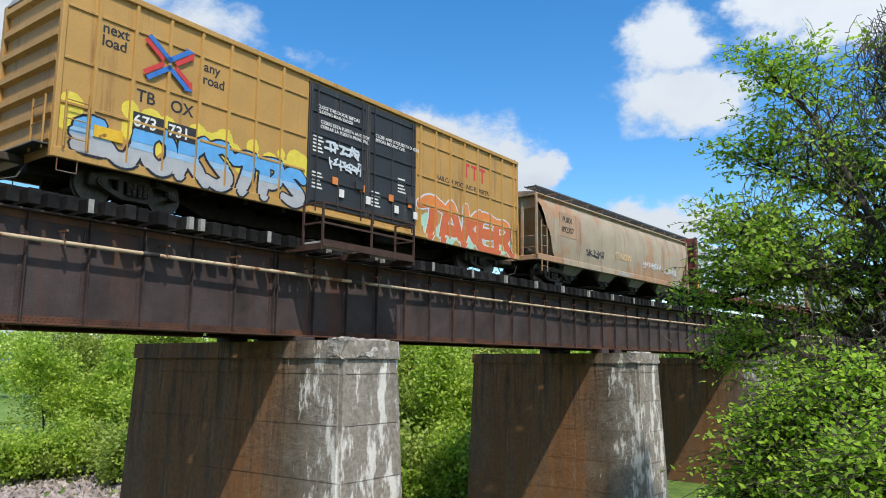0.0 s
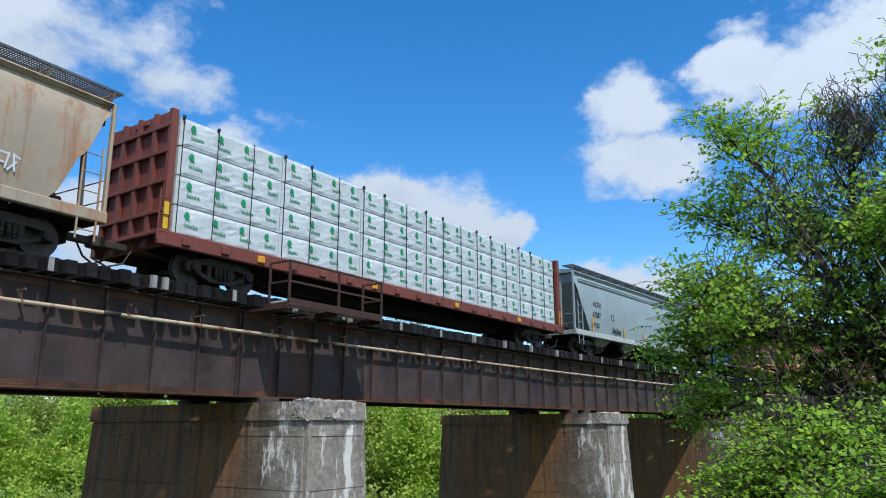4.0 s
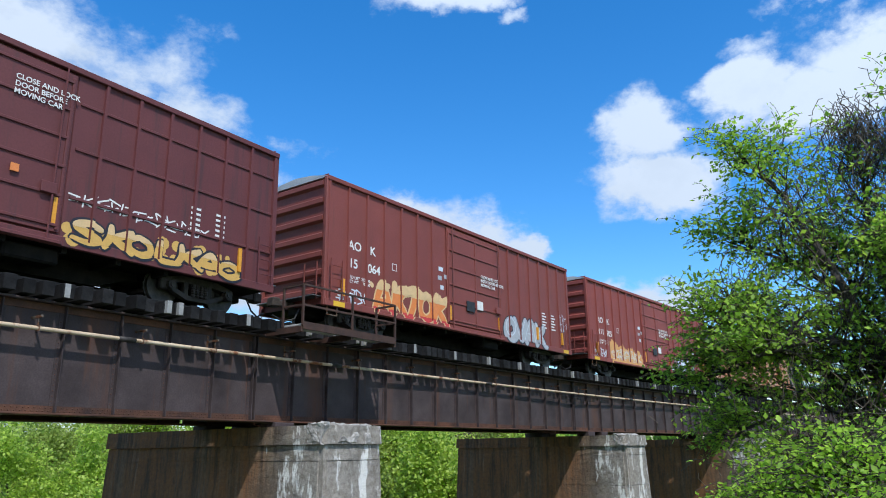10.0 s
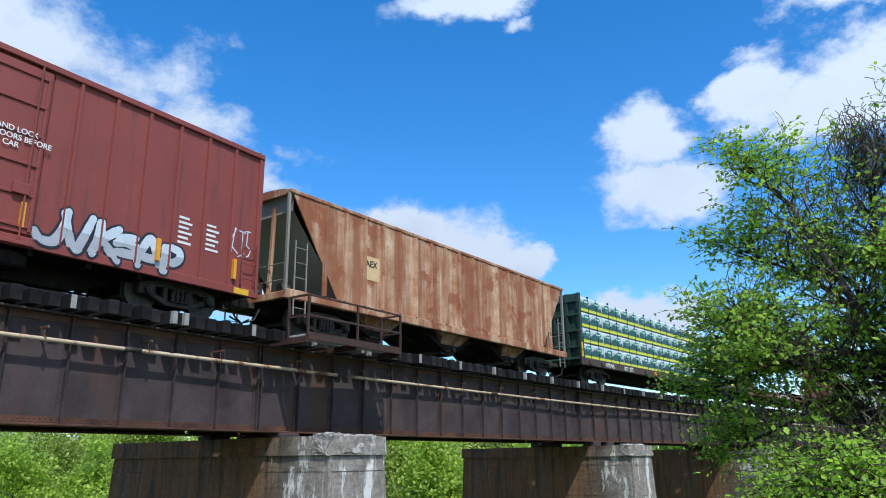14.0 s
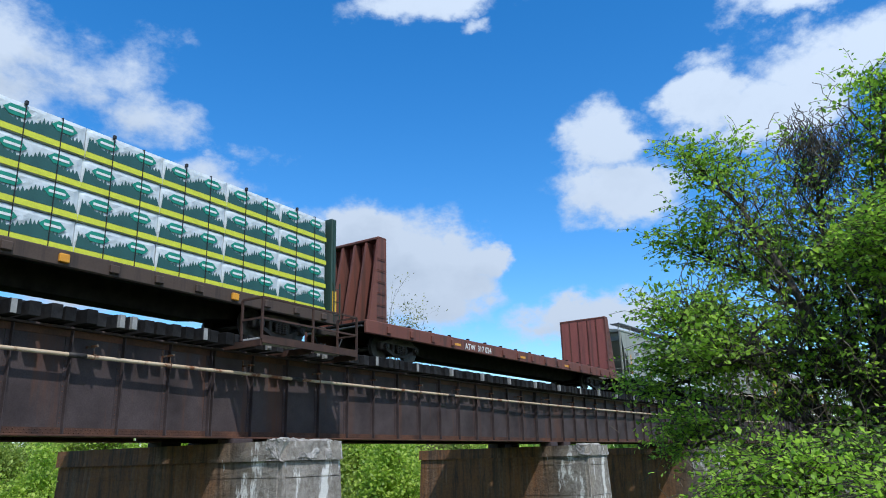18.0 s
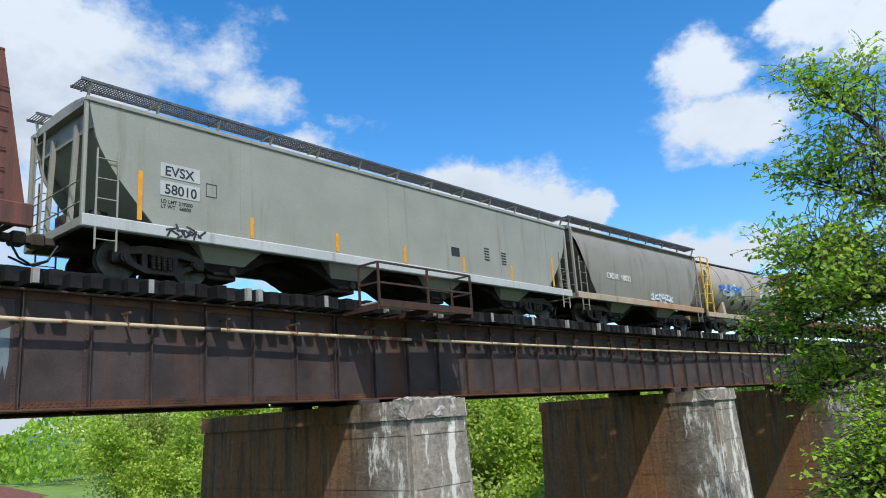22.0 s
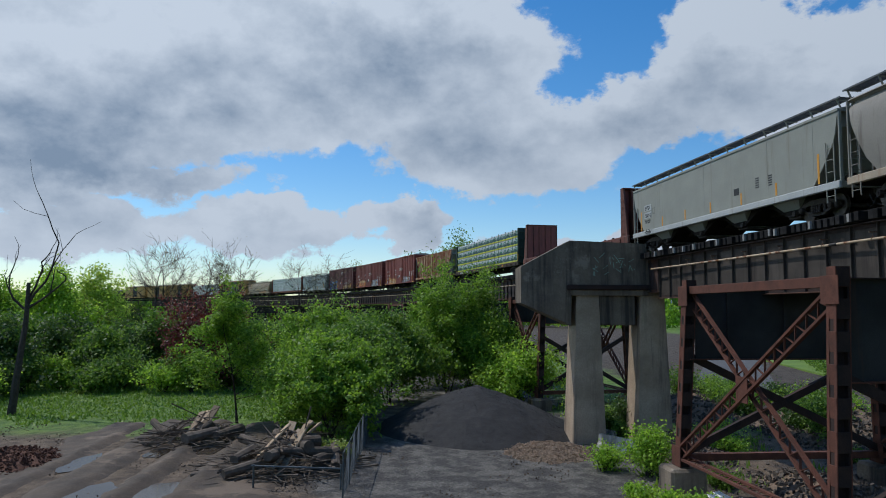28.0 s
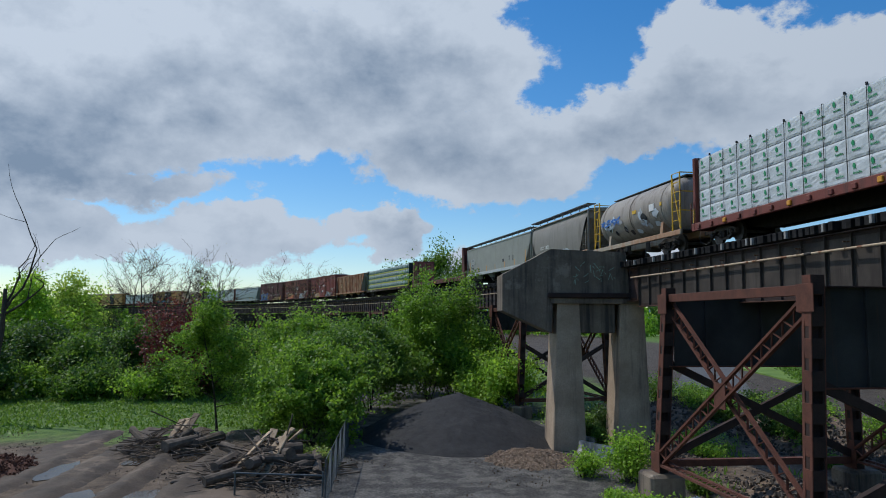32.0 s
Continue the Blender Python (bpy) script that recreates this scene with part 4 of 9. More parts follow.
def spray(parent, x0, x1, z0, z1, n, layers, seed, y=-1.45, ribs=(), rib_y=-1.512, rib_w=0.09, back=None, label="sprayed graffiti"):
    """Bulky painted letter strokes in layers of (material, thickness); they also run over the ribs."""
    rnd = random.Random(seed)
    strokes = []
    w = (x1 - x0) / n
    for i in range(n):
        a, b = x0 + w * (i + 0.14), x0 + w * (i + 0.86)
        k = rnd.randrange(4)
        lo, hi, mid = z0 + (z1 - z0) * rnd.uniform(0.05, 0.2), z1 - (z1 - z0) * rnd.uniform(0, 0.2), (z0 + z1) / 2
        pts = {0: [((a, lo), (a, hi)), ((a, hi), (b, hi)), ((a, mid), (b, mid)), ((b, hi), (b, lo))],
               1: [((a, hi), (b, hi)), ((a, hi), (a, mid)), ((a, mid), (b, mid)), ((b, mid), (b, lo)), ((b, lo), (a, lo))],
               2: [((a, lo), (a, hi)), ((a, mid), (b, hi)), ((a, mid), (b, lo))],
               3: [((a, hi), (b, hi)), (((a + b) / 2, hi), ((a + b) / 2, lo)), ((a, lo), (b, lo * 0.7 + mid * 0.3))]}[k]
        for p, q in pts:
            j = lambda v: (v[0] + rnd.uniform(-0.08, 0.08), v[1] + rnd.uniform(-0.08, 0.08))
            strokes.append((j(p), j(q)))
    if back:
        mat, grow = back
        g = Geo()
        for i in range(n * 3):
            c = (rnd.uniform(x0, x1), rnd.uniform(z0, z1 - 0.1))
            r = rnd.uniform(0.25, 0.5) * grow
            poly = [(c[0] + r * math.cos(2 * math.pi * t / 9), c[1] + r * math.sin(2 * math.pi * t / 9)) for t in range(9)]
            g.prism(poly, "y", y - 0.0035 - 0.0001 * i, y - 0.001)
        part("sprayed_cloud", g, mat, parent, "hazy sprayed background colour")
    for k, (mat, r) in enumerate(layers):
        g = Geo()
        for i, (p, q) in enumerate(strokes):
            dz = 0.06 if k == 2 else 0.0
            poly = capsule((p[0], p[1] + dz), (q[0], q[1] + dz), r)
            lay = 0.006 + 0.004 * k + 0.00006 * i
            g.prism(poly, "y", y - lay, y - lay + 0.003)
            for rx in ribs:
                c = clip_x(poly, rx - rib_w / 2, rx + rib_w / 2)
                if c:
                    g.prism(c, "y", rib_y - lay, rib_y - lay + 0.003)
        tagged(part("graffiti", g, mat, parent, label if k == 0 else ""), kind="stuff")


def cut_z(poly, lo, hi):
    return [(x, z) for z, x in clip_x([(z, x) for x, z in poly], lo, hi)]


GLYPHS = {
    "hook": (((0.95, 1), (0.85, 0.5), (0.6, 0.12), (0.2, 0.1), (0.0, 0.3)),),
    "ring": (((0.5, 0.95), (0.16, 0.72), (0.14, 0.28), (0.5, 0.06), (0.86, 0.28), (0.84, 0.72), (0.5, 0.95)),),
    "kay": (((0.25, 1.05), (0.28, 0.5), (0.1, 0.0)), ((0.95, 0.98), (0.4, 0.55)), ((0.4, 0.5), (0.75, 0.25), (1.0, -0.05))),
    "snake": (((0.92, 0.8), (0.55, 0.98), (0.15, 0.78), (0.5, 0.5), (0.85, 0.25), (0.5, 0.02), (0.05, 0.12)),),
    "tee": (((0.0, 0.82), (0.5, 0.98), (1.05, 0.86)), ((0.55, 0.9), (0.52, 0.45), (0.32, 0.0))),
    "pee": (((0.2, 0.0), (0.25, 0.6), (0.2, 0.95)), ((0.2, 0.95), (0.75, 0.95), (0.86, 0.66), (0.6, 0.42), (0.25, 0.4))),
    "arch": (((0.02, 0.0), (0.22, 0.6), (0.5, 1.0), (0.74, 0.6), (0.98, 0.0)), ((0.25, 0.34), (0.75, 0.34))),
    "bubble": (((0.1, 0.45), (0.5, 0.55), (0.9, 0.4)), ((0.15, 0.2), (0.9, 0.2)), ((0.2, 0.62), (0.75, 0.72))),
    "ell": (((0.2, 1.0), (0.22, 0.3), (0.4, 0.05), (0.95, 0.08)),),
    "eee": (((0.95, 0.95), (0.2, 0.95), (0.15, 0.05), (0.95, 0.02)), ((0.2, 0.5), (0.8, 0.52))),
    "are": (((0.15, 0.0), (0.2, 0.95)), ((0.2, 0.95), (0.75, 0.95), (0.86, 0.68), (0.55, 0.45), (0.25, 0.45)), ((0.5, 0.45), (0.95, -0.02))),
    "aitch": (((0.12, 1.05), (0.2, 0.5), (0.1, 0.0)), ((0.85, 1.0), (0.8, 0.5), (0.95, -0.05)), ((0.2, 0.5), (0.8, 0.55))),
    "vee": (((0.0, 0.95), (0.45, 0.05), (0.95, 1.0)),),
}


def smooth_line(pts, n=4):
    out = []
    for i in range(len(pts) - 1):
        p0, p1, p2, p3 = pts[max(0, i - 1)], pts[i], pts[i + 1], pts[min(len(pts) - 1, i + 2)]
        for k in range(n):
            u = k / n
            out.append(tuple(0.5 * (2 * b + (c - a) * u + (2 * a - 5 * b + 4 * c - d) * u * u + (3 * b - a - 3 * c + d) * u ** 3) for a, b, c, d in zip(p0, p1, p2, p3)))
    return out + [pts[-1]]


def burner(parent, word, x0, x1, z0, z1, fat, ink, fills, seed, ribs=(), cloud=None, shine=None, label="sprayed graffiti", y=-1.45, rib_y=-1.512, sill=True, taper=1.0, overlap=1.15, base_rise=0.0):
    """Fat curved letters: a dark outline, fills banded by height, a shine line, and bubbles of colour behind."""
    rnd = random.Random(seed)
    w = (x1 - x0) / len(word)
    lines = []
    for i, nm in enumerate(word):
        hh = (z1 - z0) * (1 - (1 - taper) * i / len(word)) * rnd.uniform(0.9, 1.05)
        bx, bz, ww, sk = x0 + w * i, z0 + base_rise * i / len(word) + rnd.uniform(-0.04, 0.06), w * overlap, rnd.uniform(-0.08, 0.12)
        for st in GLYPHS[nm]:
            pts = [(bx + (u + sk * v) * ww, bz + v * hh) for u, v in st]
            lines.append(smooth_line(pts))

    def sheet(name, polys, mat, k, lab=""):
        g = Geo()
        for i, poly in enumerate(polys):
            lay = 0.004 + 0.0042 * k + 0.000012 * (i % 250)
            for lo, hi, base in [(-99, 99, y)]:
                c = cut_z(poly, 0.9, 99)
                if c:
                    g.add([(px_, base - lay, pz) for px_, pz in c], [tuple(range(len(c)))])
            if sill:
                c = cut_z(poly, 0.71, 0.91)
                if c:
                    g.add([(px_, y - 0.092 - lay, pz) for px_, pz in c], [tuple(range(len(c)))])
            for rx in ribs:
                c = clip_x(cut_z(poly, 0.92, 99), rx - 0.035, rx + 0.035)
                if c:
                    g.add([(px_, rib_y - lay, pz) for px_, pz in c], [tuple(range(len(c)))])
        if g.v:
            tagged(part(name, g, mat, parent, lab), kind="stuff")

    if cloud:
        mat, lo, hi, r = cloud
        polys = []
        for i in range(len(word) * 5):
            c = (x0 - 0.25 + (x1 - x0 + 0.4) * rnd.random(), z0 + (z1 - z0) * rnd.uniform(lo, hi))
            q = r * rnd.uniform(0.4, 1.1)
            polys.append([(c[0] + q * math.cos(2 * math.pi * t / 11), c[1] + q * math.sin(2 * math.pi * t / 11)) for t in range(11)])
        sheet("sprayed_cloud", polys, mat, 0, "bubbles of background colour")

    def band(r, dz=0.0):
        out = []
        for ln in lines:
            n = len(ln) - 1
            for i in range(n):
                q = r * (0.82 + 0.3 * math.sin(math.pi * (i + 0.5) / n))
                out.append(capsule((ln[i][0], ln[i][1] + dz), (ln[i + 1][0], ln[i + 1][1] + dz), q, 4))
        return out
    sheet("graffiti", band(fat + 0.055), ink, 1, label)
    body = band(fat)
    for k, (mat, lo, hi) in enumerate(fills):
        a, b = z0 + (z1 - z0) * lo, z0 + (z1 - z0) * hi
        sheet("graffiti_fill", [c for c in (cut_z(p, a, b) for p in body) if c], mat, 2 + k)
    if shine:
        sheet("graffiti_shine", band(0.022, fat * 0.55), shine, 2 + len(fills))


def blotch(parent, x0, x1, z0, tops, mat, seed, ribs=(), label="painted-over patch"):
    """A painted-over patch with a ragged upper edge."""
    rnd = random.Random(seed)
    n = 46
    g = Geo()
    for i in range(n):
        a, b = x0 + (x1 - x0) * i / n, x0 + (x1 - x0) * (i + 1) / n
        u = i / n * (len(tops) - 1)
        k = min(int(u), len(tops) - 2)
        zt = tops[k] + (tops[k + 1] - tops[k]) * (u - k) + rnd.uniform(-0.1, 0.07)
        g.add([(a, -1.4545, z0), (b, -1.4545, z0), (b, -1.4545, zt + rnd.uniform(-0.03, 0.03)), (a, -1.4545, zt)], [(0, 1, 2, 3)])
        g.add([(a, -1.5445, 0.71), (b, -1.5445, 0.71), (b, -1.5445, 0.92), (a, -1.5445, 0.92)], [(0, 1, 2, 3)])
        for rx in ribs:
            if a <= rx < b:
                g.add([(rx - 0.036, -1.5155, 0.93), (rx + 0.036, -1.5155, 0.93), (rx + 0.036, -1.5155, zt), (rx - 0.036, -1.5155, zt)], [(0, 1, 2, 3)])
    tagged(part("paint_patch", g, mat, parent, label), kind="stuff")


def make_bogie_meshes():
    fr = Geo().prism([(-1.12, 0.62), (-1.12, 0.5), (-0.5, 0.6), (0.5, 0.6), (1.12, 0.5), (1.12, 0.62), (0.75, 0.72), (0.4, 0.8), (-0.4, 0.8), (-0.75, 0.72)], "y", -0.09, 0.09)
    fr.prism([(-1.0, 0.42), (-0.36, 0.16), (0.36, 0.16), (1.0, 0.42), (0.98, 0.52), (0.34, 0.28), (-0.34, 0.28), (-0.98, 0.52)], "y", -0.085, 0.085)
    for k in (-1, 1):
        fr.cbox(*sorted((k * 0.3, k * 0.44)), -0.08, 0.08, 0.2, 0.66, 0.02)
        fr.cbox(*sorted((k * 0.92, k * 1.13)), -0.1, 0.1, 0.34, 0.6, 0.03)
    sp = Geo()
    n = 8
    for k in range(11):
        r = 0.062 if k % 2 else 0.045
        sp.v += [(r * math.cos(2 * math.pi * i / n), -0.13 + r * math.sin(2 * math.pi * i / n), 0.26 + k * 0.032) for i in range(n)]
        if k:
            sp.f += [((k - 1) * n + i, (k - 1) * n + (i + 1) % n, k * n + (i + 1) % n, k * n + i) for i in range(n)]
    sp.f += [tuple(range(n)), tuple(range(10 * n, 11 * n))]
    cap = Geo().tube((0, 0.02, 0.46), (0, -0.16, 0.46), 0.12, 10).tube((0, -0.16, 0.46), (0, -0.19, 0.46), 0.07, 8)
    wh = Geo()
    n = 20
    for r, y0, y1 in ((0.46, -0.065, 0.045), (0.49, 0.045, 0.07)):
        wh.tube((0, y0, 0), (0, y1, 0), r, n)
    wh.tube((0, -0.085, 0), (0, -0.06, 0), 0.17, 12)
    ax = Geo().tube((0, -0.72, 0), (0, 0.72, 0), 0.08, 8)
    for k in (-1, 1):
        ws = wh.moved(Matrix.Scale(k, 4, (0, 1, 0)) @ pose(0, 0, 0) if k == 1 else pose(0, 0, 0, 0, 0, 180))
        ax.add([(p[0], p[1] + (0.755 if k < 0 else -0.755), p[2]) for p in ws.v], ws.f)
    bol = Geo().cbox(-0.22, 0.22, -1.05, 1.05, 0.42, 0.78, 0.03)
    out = {}
    for key, g, mt in (("side_frame", fr, BOGIE), ("spring", sp, BOGIE), ("bearing_cap", cap, BOGIE), ("wheelset", ax, WHEEL), ("bolster", bol, GRIME)):
        me = g.mesh(key, mt)
        fix_normals(me)
        out[key] = me
    return out


BM = make_bogie_meshes()
rolling = []


def bogie(car, x):
    b = part("bogie", BM["bolster"], None, car, "three-piece freight bogie", m=pose(x, 0, 0))
    for k in (-1, 1):
        part("side_frame", BM["side_frame"], None, b, m=pose(0, k * 1.0, 0))
        for a in (-0.2, -0.07, 0.07, 0.2):
            part("spring", BM["spring"], None, b, m=pose(a, k * 1.0, 0, 0, 0, 0 if k < 0 else 180))
        for a in (-0.89, 0.89):
            part("bearing_cap", BM["bearing_cap"], None, b, m=pose(a, k * 1.06, 0, 0, 0, 0 if k < 0 else 180))
    for a in (-0.89, 0.89):
        rolling.append(part("wheelset", BM["wheelset"], None, b, m=pose(a, 0, 0.46)))
    return b


def coupler_gear(car, h, z=0.86):
    for k in (-1, 1):
        g = Geo().cbox(*sorted((k * (h - 0.1), k * (h + 0.62))), -0.09, 0.09, z - 0.09, z + 0.09, 0.02)
        g.cbox(*sorted((k * (h + 0.55), k * (h + 0.85))), -0.16, 0.16, z - 0.15, z + 0.15, 0.04)
        part("coupler", g, BOGIE, car, "rusty knuckle coupler")
        g = Geo()
        pts = [(k * h, -0.4, z - 0.15), (k * (h + 0.2), -0.42, z - 0.5), (k * (h + 0.55), -0.3, z - 0.62), (k * (h + 0.9), -0.2, z - 0.45)]
        for a, b in zip(pts, pts[1:]):
            g.tube(a, b, 0.025, 6)
        part("brake_hose", g, HOSE, car)


def ladder(car, x, y, z0, z1, w, mat, face="side", n=None, name="ladder"):
    g = Geo()
    n = n or max(2, round((z1 - z0) / 0.42))
    d = (lambda a, z: (x + a, y, z)) if face == "side" else (lambda a, z: (x, y + a, z))
    if z1 - z0 > 0.8:
        for a in (-w / 2, w / 2):
            g.beam(d(a, z0), d(a, z1), 0.035)
    for i in range(n):
        z = z0 + (z1 - z0) * (i + 0.5) / n
        g.tube(d(-w / 2, z), d(w / 2, z), 0.014, 6)
        if z1 - z0 <= 0.8:
            for a in (-w / 2, w / 2):
                g.tube(d(a, z), (d(a, z)[0], d(a, z)[1] + (0.08 if y < 0 else -0.08), z) if face == "side" else (d(a, z)[0] + (-0.08 if x > 0 else 0.08), d(a, z)[1], z), 0.012, 5)
    return part(name, g, mat, car)


def post_positions(L, ribs, door, phase=None):
    h = L / 2
    step, first = (L - 0.24) / ribs, -h + 0.12
    if phase is not None:
        first = phase
    return [v for v in (first + step * i for i in range(ribs + 1)) if not (door[0] - 0.12 < v < door[1] + 0.12) and abs(v) < h - 0.08]


def boxcar(name, label, L, H, body, trim=None, door=(-1.2, 2.3), door_mat=None, ribs=13, bands=(), bottom=0.78, roof=None, dbl=False, end_ribs=7, phase=None):
    """A boxcar, its middle at the origin and the rail head at z = 0."""
    car = thing(name, label, "boxcar", None, "train cars")
    h, y, top = L / 2, 1.45, H
    trim, roof = trim or body, roof or GALV
    for k, nm in ((-1, "near_side"), (1, "far_side")):
        x0, x1 = door
        for a, b in ((-h, x0), (x1, h)):
            part(nm, Geo().box(a, b, *sorted((k * y, k * (y - 0.06))), bottom, top), body, car)
        part("side_sill", Geo().cbox(-h, h, *sorted((k * (y - 0.02), k * (y + 0.09))), bottom - 0.08, bottom + 0.14, 0.015), body, car)
        part("top_chord", Geo().cbox(-h, h, *sorted((k * (y - 0.02), k * (y + 0.085))), top - 0.13, top + 0.02, 0.015), body, car)
        rx = post_positions(L, ribs, door, phase)
        rm = Geo().prism([(-0.05, 0), (-0.036, -0.062), (0.036, -0.062), (0.05, 0)], "z", bottom + 0.14, top - 0.13).mesh("side_post", body)
        fix_normals(rm)
        for i, v in enumerate(rx):
            part("side_post", rm, None, car, m=pose(v, k * y, 0, 0, 0, 0 if k < 0 else 180))
        for zb in bands:
            for a, b in ((-h, x0), (x1, h)):
                part("belt_rail", Geo().cbox(a + 0.1, b - 0.05, *sorted((k * (y - 0.01), k * (y + 0.035))), zb - 0.035, zb + 0.035, 0.01), body, car)
        # the plug or sliding door
        dm = door_mat or body
        g = Geo().box(x0 - 0.02, x1 + 0.02, *sorted((k * (y - 0.08), k * (y - 0.02))), bottom, top - 0.05)
        part("door_post", g, body, car)
        leaves = ((x0 + 0.03, (x0 + x1) / 2 - 0.015), ((x0 + x1) / 2 + 0.015, x1 - 0.03)) if dbl else ((x0 + 0.05, x1 - 0.05),)
        for a, b in leaves:
            dr = part("door", Geo().cbox(a, b, *sorted((k * (y - 0.015), k * (y + 0.05))), bottom + 0.2, top - 0.2, 0.02), dm, car, "sliding plug door")
            g = Geo()
            nz = 6
            for i in range(nz):
                z = bottom + 0.35 + (top - bottom - 0.75) * i / (nz - 1)
                g.cbox(a + 0.06, b - 0.06, *sorted((k * (y + 0.04), k * (y + 0.085))), z - 0.035, z + 0.035, 0.01)
            for q in (a + 0.08, (a + b) / 2, b - 0.08):
                g.cbox(q - 0.035, q + 0.035, *sorted((k * (y + 0.04), k * (y + 0.08))), bottom + 0.25, top - 0.3, 0.01)
            part("door_ribs", g, dm, dr)
            for q in (a + 0.28, b - 0.28):
                part("lock_rod", Geo().tube((q, k * (y + 0.12), bottom), (q, k * (y + 0.12), top - 0.15), 0.022, 6), DARKINK if dbl else dm, dr)
            part("door_handle", Geo().cbox(b - 0.55, b - 0.2, *sorted((k * (y + 0.09), k * (y + 0.15))), bottom + 1.0, bottom + 1.25, 0.02), dm, dr)
        part("door_track", Geo().cbox(x0 - (0 if dbl else (x1 - x0)), x1 + (0.6 if dbl else 0), *sorted((k * (y + 0.03), k * (y + 0.14))), bottom - 0.06, bottom + 0.02, 0.01), body, car)
        part("side_step", Geo().tube((-h + 0.12, k * 1.5, bottom - 0.05), (-h + 0.12, k * 1.5, 0.42), 0.015, 5).tube((-h + 0.55, k * 1.5, bottom - 0.05), (-h + 0.55, k * 1.5, 0.42), 0.015, 5).tube((-h + 0.12, k * 1.5, 0.42), (-h + 0.55, k * 1.5, 0.42), 0.015, 5), DULL, car)
    # ends with horizontal corrugations
    for k in (-1, 1):
        part("end_wall", Geo().box(*sorted((k * (h - 0.12), k * (h - 0.08))), -y + 0.02, y - 0.02, bottom, top + 0.1), body, car)
        cm = Geo().prism([(0, -0.14), (0.11, -0.07), (0.11, 0.07), (0, 0.14)], "y", -y + 0.12, y - 0.12).mesh("end_corrugation", body)
        fix_normals(cm)
        for i in range(end_ribs):
            z = bottom + 0.4 + (top - bottom - 0.6) * i / (end_ribs - 1)
            part("end_corrugation", cm, None, car, m=pose(k * (h - 0.08), 0, z, 0, 0, 0 if k > 0 else 180))
        for ky in (-1, 1):
            part("corner_post", Geo().cbox(*sorted((k * (h - 0.1), k * (h + 0.02))), *sorted((ky * (y - 0.1), ky * (y + 0.05))), bottom - 0.08, top, 0.02), body, car)
        ladder(car, k * (h + 0.1), -0.95, 0.9, 2.1, 0.55, body, "end", name="end_ladder")
        ladder(car, k * (h - 0.42), -y - 0.14, 0.95, 2.2, 0.5, body, "side", name="side_ladder")
        part("end_platform", Geo().cbox(*sorted((k * (h - 0.1), k * (h + 0.3))), -1.3, 1.3, 0.98, 1.02, 0.01), GRID, car)
    prof = [(-y - 0.03, top), (-y * 0.5, top + 0.16), (0, top + 0.22), (y * 0.5, top + 0.16), (y + 0.03, top), (y + 0.03, top - 0.03), (-y - 0.03, top - 0.03)]
    rf = part("roof", Geo().prism(prof, "x", -h, h), roof, car, "galvanised ribbed roof")
    rm = Geo().prism([(-y - 0.02, top + 0.005), (-y * 0.5, top + 0.195), (0, top + 0.255), (y * 0.5, top + 0.195), (y + 0.02, top + 0.005)], "x", -0.04, 0.04).mesh("roof_rib", roof)
    for i in range(1, ribs):
        part("roof_rib", rm, None, rf, m=pose(-h + L * i / ribs, 0, 0))
    g = Geo().cbox(-h + 0.1, h - 0.1, -0.25, 0.25, 0.55, bottom + 0.02, 0.03)
    g.box(-h + 0.1, h - 0.1, -y + 0.04, y - 0.04, bottom - 0.02, bottom + 0.06)
    i = -h + 2.6
    while i < h - 2.5:
        g.box(i - 0.06, i + 0.06, -y + 0.1, y - 0.1, 0.6, bottom)
        i += 1.3
    g.cbox(1.0, 2.2, -1.2, -0.6, 0.35, 0.7, 0.05)
    part("underframe", g, GRIME, car)
    part("fish_belly_sill", Geo().prism([(-h + 3.7, 0.6), (-h + 4.6, 0.26), (h - 4.6, 0.26), (h - 3.7, 0.6)], "y", -0.34, 0.34), GRIME, car, "deep grimy centre sill")
    part("brake_rod", Geo().tube((-h + 3.4, 0.55, 0.42), (h - 3.4, 0.55, 0.42), 0.03, 6).tube((-2.6, 0.9, 0.5), (-1.2, 0.9, 0.5), 0.2, 10), GRIME, car)
    for k in (-1, 1):
        bogie(car, k * (h - 2.2))
    coupler_gear(car, h)
    return car


